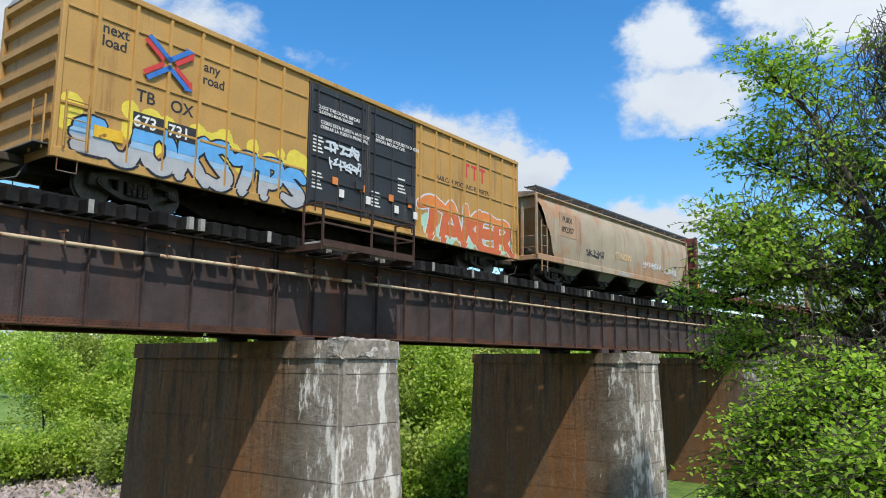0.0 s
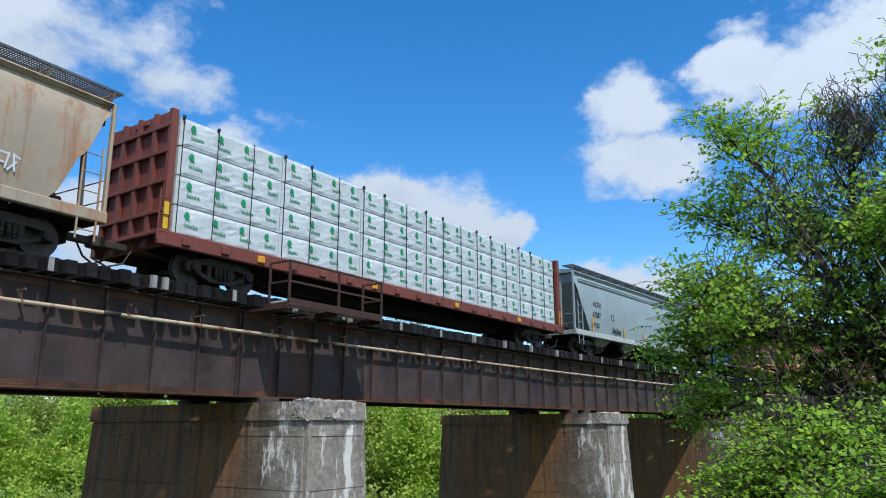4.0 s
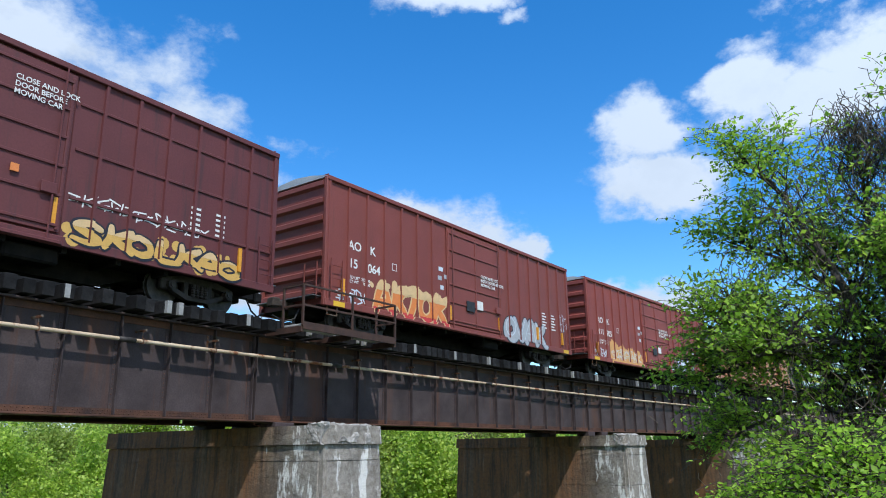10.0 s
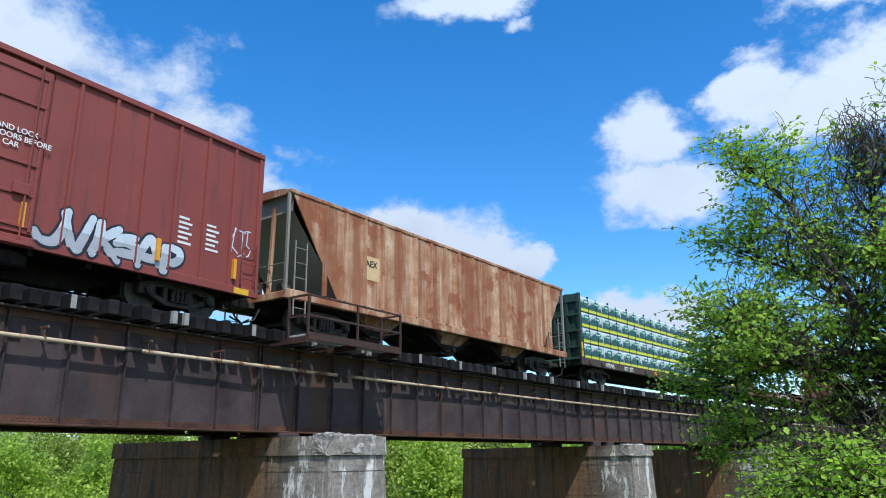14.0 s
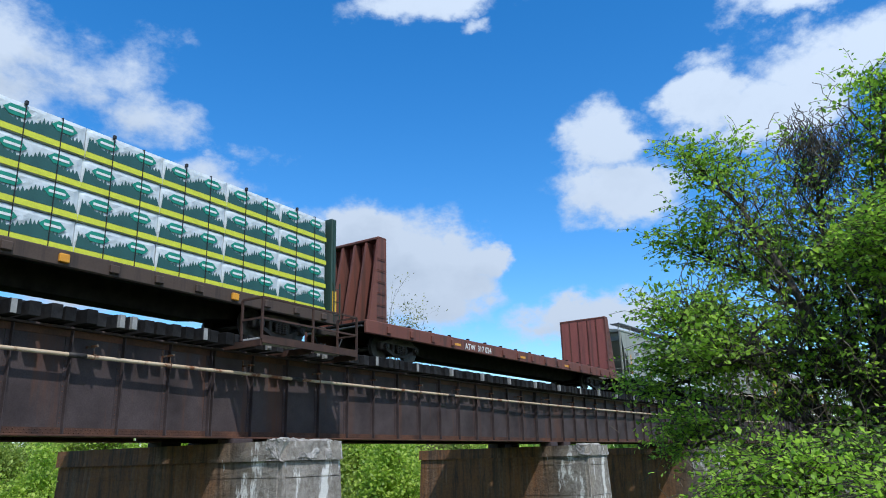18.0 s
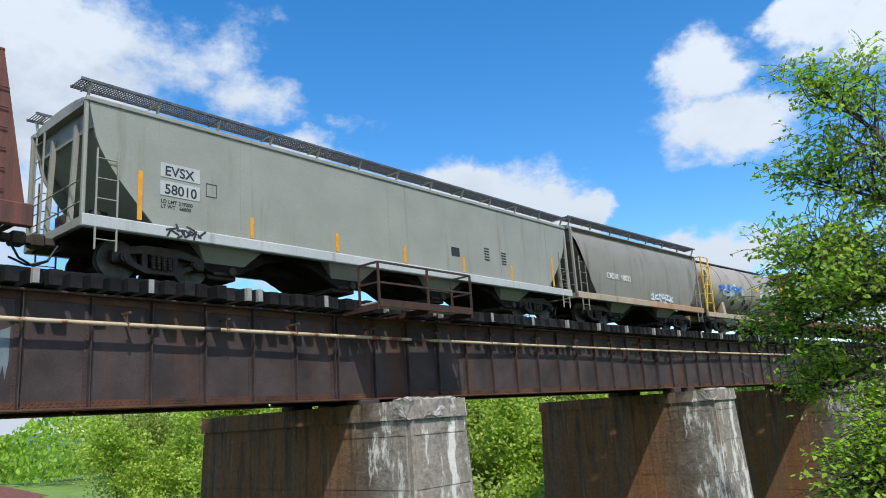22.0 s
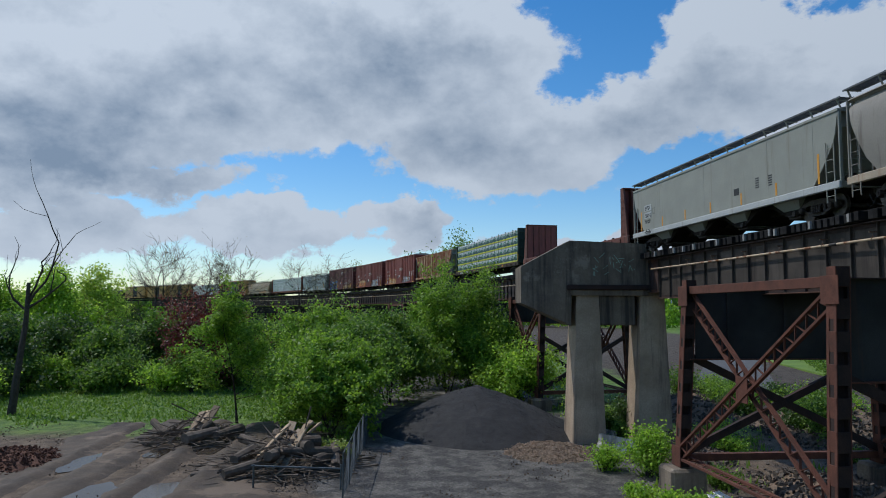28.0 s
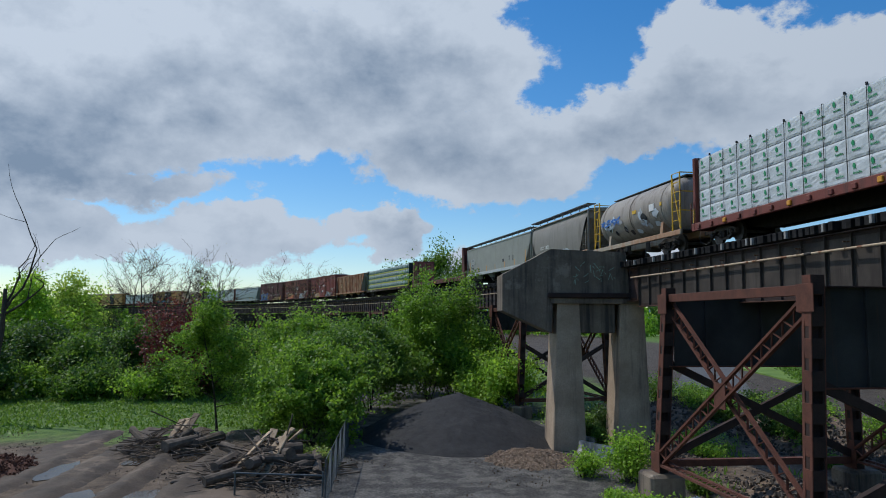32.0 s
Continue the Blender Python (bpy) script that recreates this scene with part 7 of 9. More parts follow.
def ground_material():
    m = bpy.data.materials.new("ground_cover")
    m.use_nodes = True
    t = m.node_tree
    b = t.nodes["Principled BSDF"]
    co = t.nodes.new("ShaderNodeTexCoord")
    sep = t.nodes.new("ShaderNodeSeparateXYZ")
    t.links.new(co.outputs["Object"], sep.inputs[0])

    def nz(sc, det=8):
        n = t.nodes.new("ShaderNodeTexNoise")
        n.inputs["Scale"].default_value, n.inputs["Detail"].default_value, n.inputs["Roughness"].default_value = sc, det, 0.65
        t.links.new(co.outputs["Object"], n.inputs["Vector"])
        return n.outputs["Fac"]

    def mth(op, a, c):
        n = t.nodes.new("ShaderNodeMath")
        n.operation = op
        for i, v in enumerate((a, c)):
            if isinstance(v, (int, float)):
                n.inputs[i].default_value = v
            else:
                t.links.new(v, n.inputs[i])
        return n.outputs[0]

    def rng(v, lo, hi):
        r = t.nodes.new("ShaderNodeMapRange")
        r.interpolation_type = "SMOOTHSTEP"
        r.inputs["From Min"].default_value, r.inputs["From Max"].default_value = lo, hi
        t.links.new(v, r.inputs["Value"])
        return r.outputs[0]

    def mix(f, a, c):
        n = t.nodes.new("ShaderNodeMix")
        n.data_type = "RGBA"
        for s, v in ((n.inputs[0], f), (n.inputs[6], a), (n.inputs[7], c)):
            if isinstance(v, tuple):
                s.default_value = (*v, 1)
            elif isinstance(v, float):
                s.default_value = v
            else:
                t.links.new(v, s)
        return n.outputs[2]

    big, mid, small = nz(0.12), nz(0.9), nz(9.0)
    grass = mix(rng(mid, 0.35, 0.7), (0.07, 0.14, 0.02), (0.17, 0.27, 0.04))
    mud = mix(rng(small, 0.3, 0.72), mix(rng(mid, 0.35, 0.65), (0.05, 0.034, 0.022), (0.15, 0.107, 0.07)), mix(rng(mid, 0.3, 0.7), (0.1, 0.07, 0.045), (0.26, 0.19, 0.125)))
    gravel = mix(rng(small, 0.3, 0.7), mix(rng(mid, 0.4, 0.6), (0.03, 0.028, 0.026), (0.09, 0.082, 0.072)), mix(rng(mid, 0.42, 0.62), (0.1, 0.092, 0.08), (0.24, 0.22, 0.19)))
    soil = mix(rng(mid, 0.3, 0.7), (0.035, 0.026, 0.019), (0.1, 0.077, 0.056))
    wob = mth("MULTIPLY", mth("SUBTRACT", big, 0.5), 14.0)
    xw, yw = mth("ADD", sep.outputs[0], wob), mth("ADD", sep.outputs[1], wob)
    # mud yard near the viewer on the far side of the fence, gravel lane under the trestle
    near = rng(xw, -50.0, -45.0)
    lane = mth("MULTIPLY", rng(yw, -5.5, -3.5), rng(mth("MULTIPLY", xw, -1.0), -75.0, -5.0))
    yard = mth("MULTIPLY", rng(yw, 22.0, 26.0), rng(mth("MULTIPLY", xw, -1.0), 18.0, 24.0))
    yard = mth("MULTIPLY", yard, rng(mth("MULTIPLY", yw, -1.0), -95.0, -85.0))
    col = mix(near, grass, mud)
    right = rng(xw, -14.0, -8.0)
    col = mix(right, col, grass)
    col = mix(mth("MULTIPLY", lane, rng(mth("MULTIPLY", yw, -1.0), -14.0, -11.0)), col, gravel)
    col = mix(yard, col, soil)
    t.links.new(col, b.inputs["Base Color"])
    b.inputs["Roughness"].default_value = 0.9
    bp = t.nodes.new("ShaderNodeBump")
    bp.inputs["Strength"].default_value, bp.inputs["Distance"].default_value = 1.0, 0.3
    t.links.new(mix(0.5, mid, small), bp.inputs["Height"])
    t.links.new(bp.outputs[0], b.inputs["Normal"])
    return m


GROUND = ground_material()
g = Geo()


def axis(lo, hi, fine_lo, fine_hi, step):
    out, v = [], fine_lo
    while v <= fine_hi:
        out.append(v)
        v += step
    d, v = step, fine_lo
    while v > lo:
        d *= 1.35
        v -= d
        out.insert(0, v)
    d, v = step, out[-1]
    while v < hi:
        d *= 1.35
        v += d
        out.append(v)
    return out


gx, gy = axis(-3500, 3500, -110, 70, 1.5), axis(-3500, 3500, -60, 120, 1.5)
for yv in gy:
    for xv in gx:
        g.v.append((xv, yv, ground_z(xv, yv)))
for j in range(len(gy) - 1):
    for i in range(len(gx) - 1):
        k = j * len(gx) + i
        g.f.append((k, k + 1, k + len(gx) + 1, k + len(gx)))
tagged(part("ground", g, GROUND, smooth=True), "grass, mud and gravel ground beside a railway trestle", "ground", kind="structure")


# ---- trees and shrubs ----
BARK = surface("bark", (0.03, 0.025, 0.02), (0.085, 0.07, 0.056), 0.9, 0, 4, 26, 0.5)
LEAF_BRIGHT = leafy("spring_leaves", (0.13, 0.26, 0.018), (0.4, 0.6, 0.06), 0.5)
LEAF_YOUNG = leafy("young_leaves", (0.085, 0.185, 0.016), (0.3, 0.47, 0.045), 0.46)
LEAF_MID = leafy("green_leaves", (0.05, 0.125, 0.014), (0.19, 0.32, 0.035), 0.45)
LEAF_DARK = leafy("dark_leaves", (0.03, 0.075, 0.012), (0.1, 0.18, 0.025), 0.4)
LEAF_PALE = leafy("pale_leaves", (0.19, 0.27, 0.05), (0.4, 0.48, 0.1), 0.45)
LEAF_OLIVE = leafy("olive_buds", (0.16, 0.17, 0.06), (0.33, 0.33, 0.12), 0.4)
LEAF_SUN = leafy("sunny_leaves", (0.2, 0.32, 0.035), (0.52, 0.64, 0.1), 0.55)
LEAF_RED = leafy("red_leaves", (0.09, 0.02, 0.018), (0.22, 0.06, 0.045))
VINE = leafy("dry_vine", (0.04, 0.03, 0.018), (0.1, 0.075, 0.04), 0.1)


def leaf(g, c, size, rnd, droop=0.0, tilt=1.0):
    """One bent leaf clump, lying more flat than upright so that the crown is lit from above."""
    n = Vector((rnd.gauss(0, tilt), rnd.gauss(0, tilt), 1)).normalized()
    a = n.cross(Vector((rnd.gauss(0, 1), rnd.gauss(0, 1), rnd.gauss(0, 0.4)))).normalized()
    b = n.cross(a)
    s = size * rnd.uniform(0.6, 1.35)
    g.add([c - a * s * 0.5, c + b * s * 0.36 - n * s * 0.08, c + a * s * 0.62 - n * s * 0.12 * (1 + droop), c - b * s * 0.36 - n * s * 0.08], [(0, 1, 2), (0, 2, 3)])


TWIG = 0.0


def limb(g, p, d, length, r, rnd, depth, tips, twist=0.35, up=0.12, split=3, seg=4):
    pts = [p.copy()]
    r = max(r, TWIG)
    for i in range(seg):
        d = (d + Vector((rnd.gauss(0, twist), rnd.gauss(0, twist), rnd.gauss(0, twist * 0.6) + up)) * 0.5).normalized()
        pts.append(pts[-1] + d * length / seg)
    n = 7 if r > 0.09 else (5 if r > 0.03 else 3)
    for i in range(seg):
        g.tube(pts[i], pts[i + 1], r * (1 - 0.55 * i / seg), n, r * (1 - 0.55 * (i + 1) / seg))
    if depth == 0:
        tips.append((pts[-1], d))
        tips.append(((pts[-1] + pts[-2]) / 2, d))
        return
    for k in range(split):
        j = seg - 1 - (k % 2) if k else seg
        q = pts[j]
        nd = (d + Vector((rnd.gauss(0, 0.75), rnd.gauss(0, 0.75), rnd.gauss(0.1, 0.4)))).normalized()
        limb(g, q, nd, length * rnd.uniform(0.55, 0.78), r * 0.5, rnd, depth - 1, tips, twist, up, split, max(2, seg - 1))
    tips.append((pts[-2], d))


def tree(name, label, x, y, hgt, spread, mat, seed, leaves=9000, size=0.3, depth=3, trunk=0.2, bare=False, stems=1, z=None, lean=(0, 0), low=0.25, split=3, clump=0.9, group="trees"):
    rnd = random.Random(seed)
    base = Vector((x, y, (ground_z(x, y) if z is None else z) - 0.15))
    t = thing(name, label, "tree", pose(*base), group)
    g, tips = Geo(), []
    for s in range(stems):
        d = Vector((rnd.gauss(0, 0.12) + lean[0], rnd.gauss(0, 0.12) + lean[1], 1)).normalized()
        if stems > 1:
            a = 2 * math.pi * s / stems
            d = Vector((math.cos(a) * 0.3, math.sin(a) * 0.3, 1)).normalized()
        p = Vector((rnd.gauss(0, 0.1) * (stems > 1), rnd.gauss(0, 0.1) * (stems > 1), 0))
        q = p + d * hgt * low
        g.tube(p, q, trunk * (1.25 if stems == 1 else 0.8), 9, trunk * 0.8)
        main = hgt * (1 - low)
        pts, dd = [q], d
        nseg = 5
        for i in range(nseg):
            dd = (dd + Vector((rnd.gauss(0, 0.12), rnd.gauss(0, 0.12), 0.15))).normalized()
            pts.append(pts[-1] + dd * main * 0.8 / nseg)
            r0, r1 = trunk * 0.8 * (1 - 0.85 * i / nseg), trunk * 0.8 * (1 - 0.85 * (i + 1) / nseg)
            g.tube(pts[-2], pts[-1], r0, 7, r1)
            for k in range(3 if stems == 1 else 2):
                a = rnd.uniform(0, 2 * math.pi)
                ln = spread * (0.62 - 0.09 * i) * rnd.uniform(0.7, 1.15)
                ld = Vector((math.cos(a), math.sin(a), rnd.uniform(0.25, 0.9))).normalized()
                limb(g, pts[-2].lerp(pts[-1], rnd.random()), ld, ln, max(0.02, r0 * 0.45), rnd, depth - 2, tips, split=split)
        tips.append((pts[-1], dd))
        limb(g, pts[-1], dd, main * 0.22, max(0.02, r1), rnd, 1, tips)
    part("trunk", g, BARK, t, "trunk and limbs", True)
    if not bare or leaves:
        lg = Geo()
        k = max(1, leaves // max(1, len(tips)))
        for p, d in tips:
            kk = int(k * rnd.uniform(0.3, 1.8))
            cr = spread * 0.13 * clump * rnd.uniform(0.6, 1.4)
            for i in range(kk):
                o = Vector((rnd.gauss(0, 1), rnd.gauss(0, 1), rnd.gauss(0, 0.75)))
                if o.length > 1.9:
                    o *= 1.9 / o.length * rnd.random()
                leaf(lg, p + o * cr, size, rnd, 0.4)
        part("crown", lg, mat, t, "leafy crown of small clumps")
    return t


def shrub(name, label, x, y, rad, hgt, mat, seed, leaves=3500, size=0.22, group="shrubs", z=None):
    rnd = random.Random(seed)
    base = Vector((x, y, (ground_z(x, y) if z is None else z) - 0.1))
    t = thing(name, label, "shrub", pose(*base), group)
    g, lg, tips = Geo(), Geo(), []
    for i in range(9):
        a = rnd.uniform(0, 2 * math.pi)
        limb(g, Vector((rnd.gauss(0, 0.15), rnd.gauss(0, 0.15), 0)), Vector((math.cos(a) * rad / hgt * 0.8, math.sin(a) * rad / hgt * 0.8, 1)).normalized(), hgt * 0.55, 0.05, rnd, 1, tips, 0.3, 0.1, 3, 3)
    part("stems", g, BARK, t)
    k = max(1, leaves // len(tips))
    for p, d in tips:
        for i in range(int(k * rnd.uniform(0.4, 1.6))):
            o = Vector((rnd.gauss(0, 1) * rad, rnd.gauss(0, 1) * rad, rnd.gauss(0, 0.9) * hgt * 0.6)) * 0.2
            q = p + o
            q.z = max(0.05, q.z)
            leaf(lg, q, size, rnd)
    part("foliage", lg, mat, t, "dense small-leaved foliage")
    return t


def at_view(eye_az, dist):
    """A place on the ground at a compass angle (clockwise from +y) and distance from the viewer's spot."""
    a = radians(eye_az)
    return -0.8 + dist * math.sin(a), 0.8 + dist * math.cos(a)


# the forked maple in front of the far end of the girders, bare and bushy growth round it
AZ_MAPLE = 91.0
LEAF_MAPLE = leafy("maple_leaves", (0.12, 0.25, 0.02), (0.44, 0.65, 0.07), 0.6)
LEAF_SPRIG = leafy("sprig_leaves", (0.2, 0.37, 0.025), (0.5, 0.72, 0.08), 0.6)


def frond(lg, tg, p, d, length, n, size, rnd):
    """A leafy twig: leaves lie in two ranks along it and droop at its end."""
    pts = [p, p + d * length * 0.5, p + d * length + Vector((0, 0, -0.22 * length))]
    for a, b in zip(pts, pts[1:]):
        tg.tube(a, b, 0.009, 3)
    side = d.cross(Vector((0, 0, 1)))
    side = side.normalized() if side.length > 0.05 else Vector((1, 0, 0))
    for i in range(n):
        u = (i + 0.6) / n
        c = pts[0].lerp(pts[1], u * 2) if u < 0.5 else pts[1].lerp(pts[2], u * 2 - 1)
        leaf(lg, c + side * (0.45 if i % 2 else -0.45) * size * rnd.uniform(0.5, 1.6) + Vector((0, 0, rnd.gauss(0, 0.05))), size, rnd, 0.8)


def forked_maple(name, label, m, fork, limbs, mat, seed, size=0.22, thick=0.34, fronds=7, reach=1.0, thin=()):
    """A leaning trunk that forks into limbs; each limb carries boughs, twigs and leafy fronds. thin: (x, z, radius) of half-bare places."""
    rnd = random.Random(seed)
    t = thing(name, label, "tree", m, "trees")
    g, tg, lg = Geo(), Geo(), Geo()
    fork = Vector(fork)
    g.tube((0, 0, 0), fork * 0.5 + Vector((0.25, 0, 0)), thick * 1.25, 9, thick)
    g.tube(fork * 0.5 + Vector((0.25, 0, 0)), fork, thick, 9, thick * 0.85)
    for k, end in enumerate(limbs):
        end = Vector(end)
        start = fork if k % 3 else fork * rnd.uniform(0.6, 0.95)
        mid = start.lerp(end, 0.5) + Vector((rnd.gauss(0, 0.4), rnd.gauss(0, 0.4), 0.7))
        r0 = thick * rnd.uniform(0.4, 0.62)
        pts = smooth_line([tuple(start), tuple(mid), tuple(end)], 5)
        pts = [Vector(p) + Vector((rnd.gauss(0, 0.07), rnd.gauss(0, 0.07), 0)) for p in pts]
        n = len(pts) - 1
        for i in range(n):
            g.tube(pts[i], pts[i + 1], r0 * (1 - 0.85 * i / n), 7, r0 * (1 - 0.85 * (i + 1) / n))
        for i in range(2, n + 1):
            for b in range(3):
                a = rnd.uniform(0, 2 * math.pi)
                d = (Vector((math.cos(a), math.sin(a), rnd.uniform(-0.1, 0.75))) + (pts[i] - pts[i - 1]).normalized() * 0.7).normalized()
                ln = reach * rnd.uniform(1.1, 2.3) * (1 - 0.35 * i / n)
                tips = []
                limb(g, pts[i], d, ln, 0.045, rnd, 1, tips, 0.4, 0.06, 3, 3)
                for p, e in tips:
                    bare = any((p.x - x) ** 2 + (p.z - z) ** 2 < r * r for x, z, r in thin)
                    for f in range(max(1, int(fronds * rnd.uniform(0.5, 1.4) * (0.3 if bare else 1)))):
                        a = rnd.uniform(0, 2 * math.pi)
                        fd = (Vector((math.cos(a), math.sin(a), rnd.uniform(-0.3, 0.45))) + e * 0.5).normalized()
                        frond(lg, tg, p + Vector((rnd.gauss(0, 0.25), rnd.gauss(0, 0.25), rnd.gauss(0, 0.25))), fd, rnd.uniform(0.5, 1.3), 6, size, rnd)
    part("trunk", g, BARK, t, "dark forking trunk and limbs", True)
    tagged(part("twig", tg, BARK, t), kind="stuff")
    part("crown", lg, mat, t, "layered crown of fresh lobed leaves")
    return t


x, y = at_view(AZ_MAPLE, 27)
big = forked_maple("maple_tree", "tall forked spring maple with fresh green leaves and hanging dry vines", pose(x, y, ground_z(x, y) - 0.2, 0, 0, -AZ_MAPLE), (-0.9, 0, 10.2),
                   ((-4.4, -0.5, 17.5), (-5.4, 0.6, 15.2), (-1.3, 0.2, 17.0), (0.9, -0.6, 19.0), (2.1, 0.8, 17.0), (3.4, -0.4, 13.6), (-6.3, -0.6, 12.2), (-4.8, -2.2, 10.8), (2.6, -1.6, 10.4), (0.6, -2.6, 13.6),
                    (1.4, 2.4, 15.0), (-3.4, 2.6, 15.0), (4.0, 1.8, 11.4), (-7.0, 0.8, 10.6), (-6.2, -1.0, 8.4), (-4.0, -2.2, 7.6), (1.6, -3.0, 8.0)), LEAF_MAPLE, 35, 0.165, 0.36, 5, 1.0, ((-1.2, 16.8, 2.0), (-2.2, 12.0, 2.4), (-3.6, 15.6, 1.3), (-3.4, 9.4, 1.8), (0.2, 9.6, 1.6), (-5.2, 10.2, 0.9)))
x, y = at_view(AZ_MAPLE + 7.0, 32)
forked_maple("maple_tree", "lower spring maple with an airy green crown", pose(x, y, ground_z(x, y) - 0.2, 0, 0, -AZ_MAPLE), (0.4, 0, 6.0),
             ((-2.8, -0.5, 11.0), (0.0, 0.5, 13.6), (2.6, -0.5, 12.0), (4.2, 0.4, 9.6), (-3.4, 0.8, 8.0), (1.2, -2.0, 9.4), (3.2, 1.2, 7.0)), LEAF_MAPLE, 12, 0.17, 0.26, 5)
for k, (da, dd, hh, sp, mt) in enumerate(((-8.9, 18, 8.7, 1.7, LEAF_SPRIG), (-3.6, 16, 7.3, 1.8, LEAF_SPRIG), (0.8, 18, 6.6, 2.6, LEAF_BRIGHT), (4.5, 21, 7.4, 4.0, LEAF_BRIGHT), (8.5, 24, 9.0, 4.4, LEAF_MID), (-5.6, 24, 6.6, 2.2, LEAF_MID), (-0.5, 24, 8.0, 2.6, LEAF_MID))):
    x, y = at_view(AZ_MAPLE + da, dd)
    rnd = random.Random(13 + k)
    ends = [(sp * 0.55 * math.cos(a), sp * 0.55 * math.sin(a), hh * rnd.uniform(0.35, 0.95)) for a in (rnd.uniform(0, 6.28) for i in range(7))]
    forked_maple("sapling_tree", "young maple with bright yellow-green leaves", pose(x, y, ground_z(x, y) - 0.1), (0.1, 0, hh * 0.35), ends, mt, 60 + k, 0.13, 0.09, 5, 0.5)
x, y = at_view(AZ_MAPLE + 10.6, 31)
TWIG = 0.012
tree("bare_tree", "crooked thin tree with sparse olive leaves", x, y, 17.0, 6.5, LEAF_OLIVE, 15, 2500, 0.15, 5, 0.25, clump=0.6)
TWIG = 0.0
# dry vines hanging in the big maple
rnd = random.Random(19)
g = Geo()
for cx, cy, cz, n, w, h in ((-1.1, -0.3, 18.5, 300, 0.65, 0.5), (-1.2, -0.2, 16.6, 170, 0.6, 1.1), (-3.6, -0.6, 16.2, 140, 0.7, 0.7), (-5.6, -0.4, 13.6, 80, 0.6, 0.6), (-2.0, -0.8, 12.0, 220, 1.3, 1.5), (-3.6, -1.4, 8.8, 160, 1.5, 1.2)):
    for i in range(n):
        p = Vector((cx + rnd.gauss(0, w), cy + rnd.gauss(0, w), cz + rnd.gauss(0, h)))
        for k in range(4):
            q = p + Vector((rnd.gauss(0, 0.17), rnd.gauss(0, 0.17), -rnd.uniform(0.05, 0.5)))
            g.tube(p, q, 0.013, 3)
            p = q
tagged(part("vines", g, VINE, big, "brown tangle of dry hanging vines"), kind="stuff")

# woods behind the bridge
rnd = random.Random(77)
kinds = (LEAF_SUN, LEAF_SUN, LEAF_PALE, LEAF_SUN, LEAF_OLIVE)
for i in range(34):
    az = 27 + 41 * (i + rnd.random()) / 34
    d = rnd.uniform(48, 78) + (8 if az < 30 else 0)
    x, y = at_view(az, d)
    hg = rnd.uniform(8.0, 11.5) * (d / 62)
    tree("wood_tree", "spring woodland tree behind the bridge", x, y, hg, hg * 0.6, kinds[rnd.randrange(5)], 100 + i, 8500, 0.25, 3, 0.13, low=0.12, clump=1.1, group="woodland trees")
for i in range(26):
    az = 26 + 40 * (i + rnd.random()) / 26
    x, y = at_view(az, rnd.uniform(42, 60))
    shrub("woodland_shrub", "leafy undergrowth shrub behind the bridge", x, y, 2.6, rnd.uniform(3, 5), kinds[rnd.randrange(3)], 200 + i, 3400, 0.25, "undergrowth")


def wood_belt(name, label, arcs, mat_a, mat_b, seed, tall, size, per):
    """A far belt of woods: many crowns of leaf clumps in one sheet of stuff."""
    rnd = random.Random(seed)
    ga, gb = Geo(), Geo()
    for a0, a1, dist in arcs:
        n = int((a1 - a0) * dist / 57.3 / (tall * 0.26))
        for i in range(n):
            az = a0 + (a1 - a0) * (i + rnd.random()) / n
            dd = dist * rnd.uniform(0.94, 1.12)
            x, y = at_view(az, dd)
            h = tall * rnd.uniform(0.78, 1.12)
            gg = ga if rnd.random() < 0.5 else gb
            for k in range(per):
                u = rnd.random()
                zz = h * (0.06 + 0.94 * u)
                rr = h * 0.42 * math.sin(math.pi * min(1, 0.25 + 0.7 * u)) ** 0.7 * abs(rnd.gauss(0.75, 0.3))
                t = rnd.uniform(0, 2 * math.pi)
                leaf(gg, Vector((x + rr * math.cos(t), y + rr * math.sin(t), zz)), size, rnd, 0, 3.0)
    w = thing(name, label, "woods", None, "", "stuff")
    tagged(part("crowns", ga, mat_a, w), kind="stuff")
    tagged(part("crowns", gb, mat_b, w), kind="stuff")


wood_belt("far_woods", "bright green spring woods across a field", ((-13, 40, 175),), LEAF_SUN, LEAF_BRIGHT, 301, 13.0, 1.0, 420)
wood_belt("far_woods", "mixed spring woods beyond the yard", ((-60, -14, 150),), LEAF_SUN, LEAF_OLIVE, 302, 15, 1.2, 460)
wood_belt("far_woods", "distant green woods along the horizon", ((-150, -60, 345), (36, 100, 190)), LEAF_MID, LEAF_BRIGHT, 303, 14, 1.8, 300)


# ---- the yard, banks and clutter ----
COAL = surface("black_gravel", (0.013, 0.013, 0.0135), (0.036, 0.035, 0.035), 0.85, 0, 2.0, 40, 0.9)
CHIPS = surface("wood_chips", (0.34, 0.21, 0.11), (0.66, 0.47, 0.28), 0.95, 0, 4.0, 45, 1.0)
CHIPS_GREY = surface("old_wood_chips", (0.2, 0.135, 0.09), (0.48, 0.35, 0.24), 0.95, 0, 4.0, 45, 1.0)
SOIL = surface("dark_soil", (0.03, 0.02, 0.014), (0.1, 0.065, 0.042), 0.95, 0, 2.0, 35, 0.9)
MULCH = surface("bark_mulch", (0.06, 0.026, 0.016), (0.19, 0.085, 0.05), 0.95, 0, 4, 45, 1.0)
GRAVELCHIP = surface("brown_rubble", (0.1, 0.07, 0.045), (0.28, 0.2, 0.14), 0.95, 0, 5, 45, 1.0)


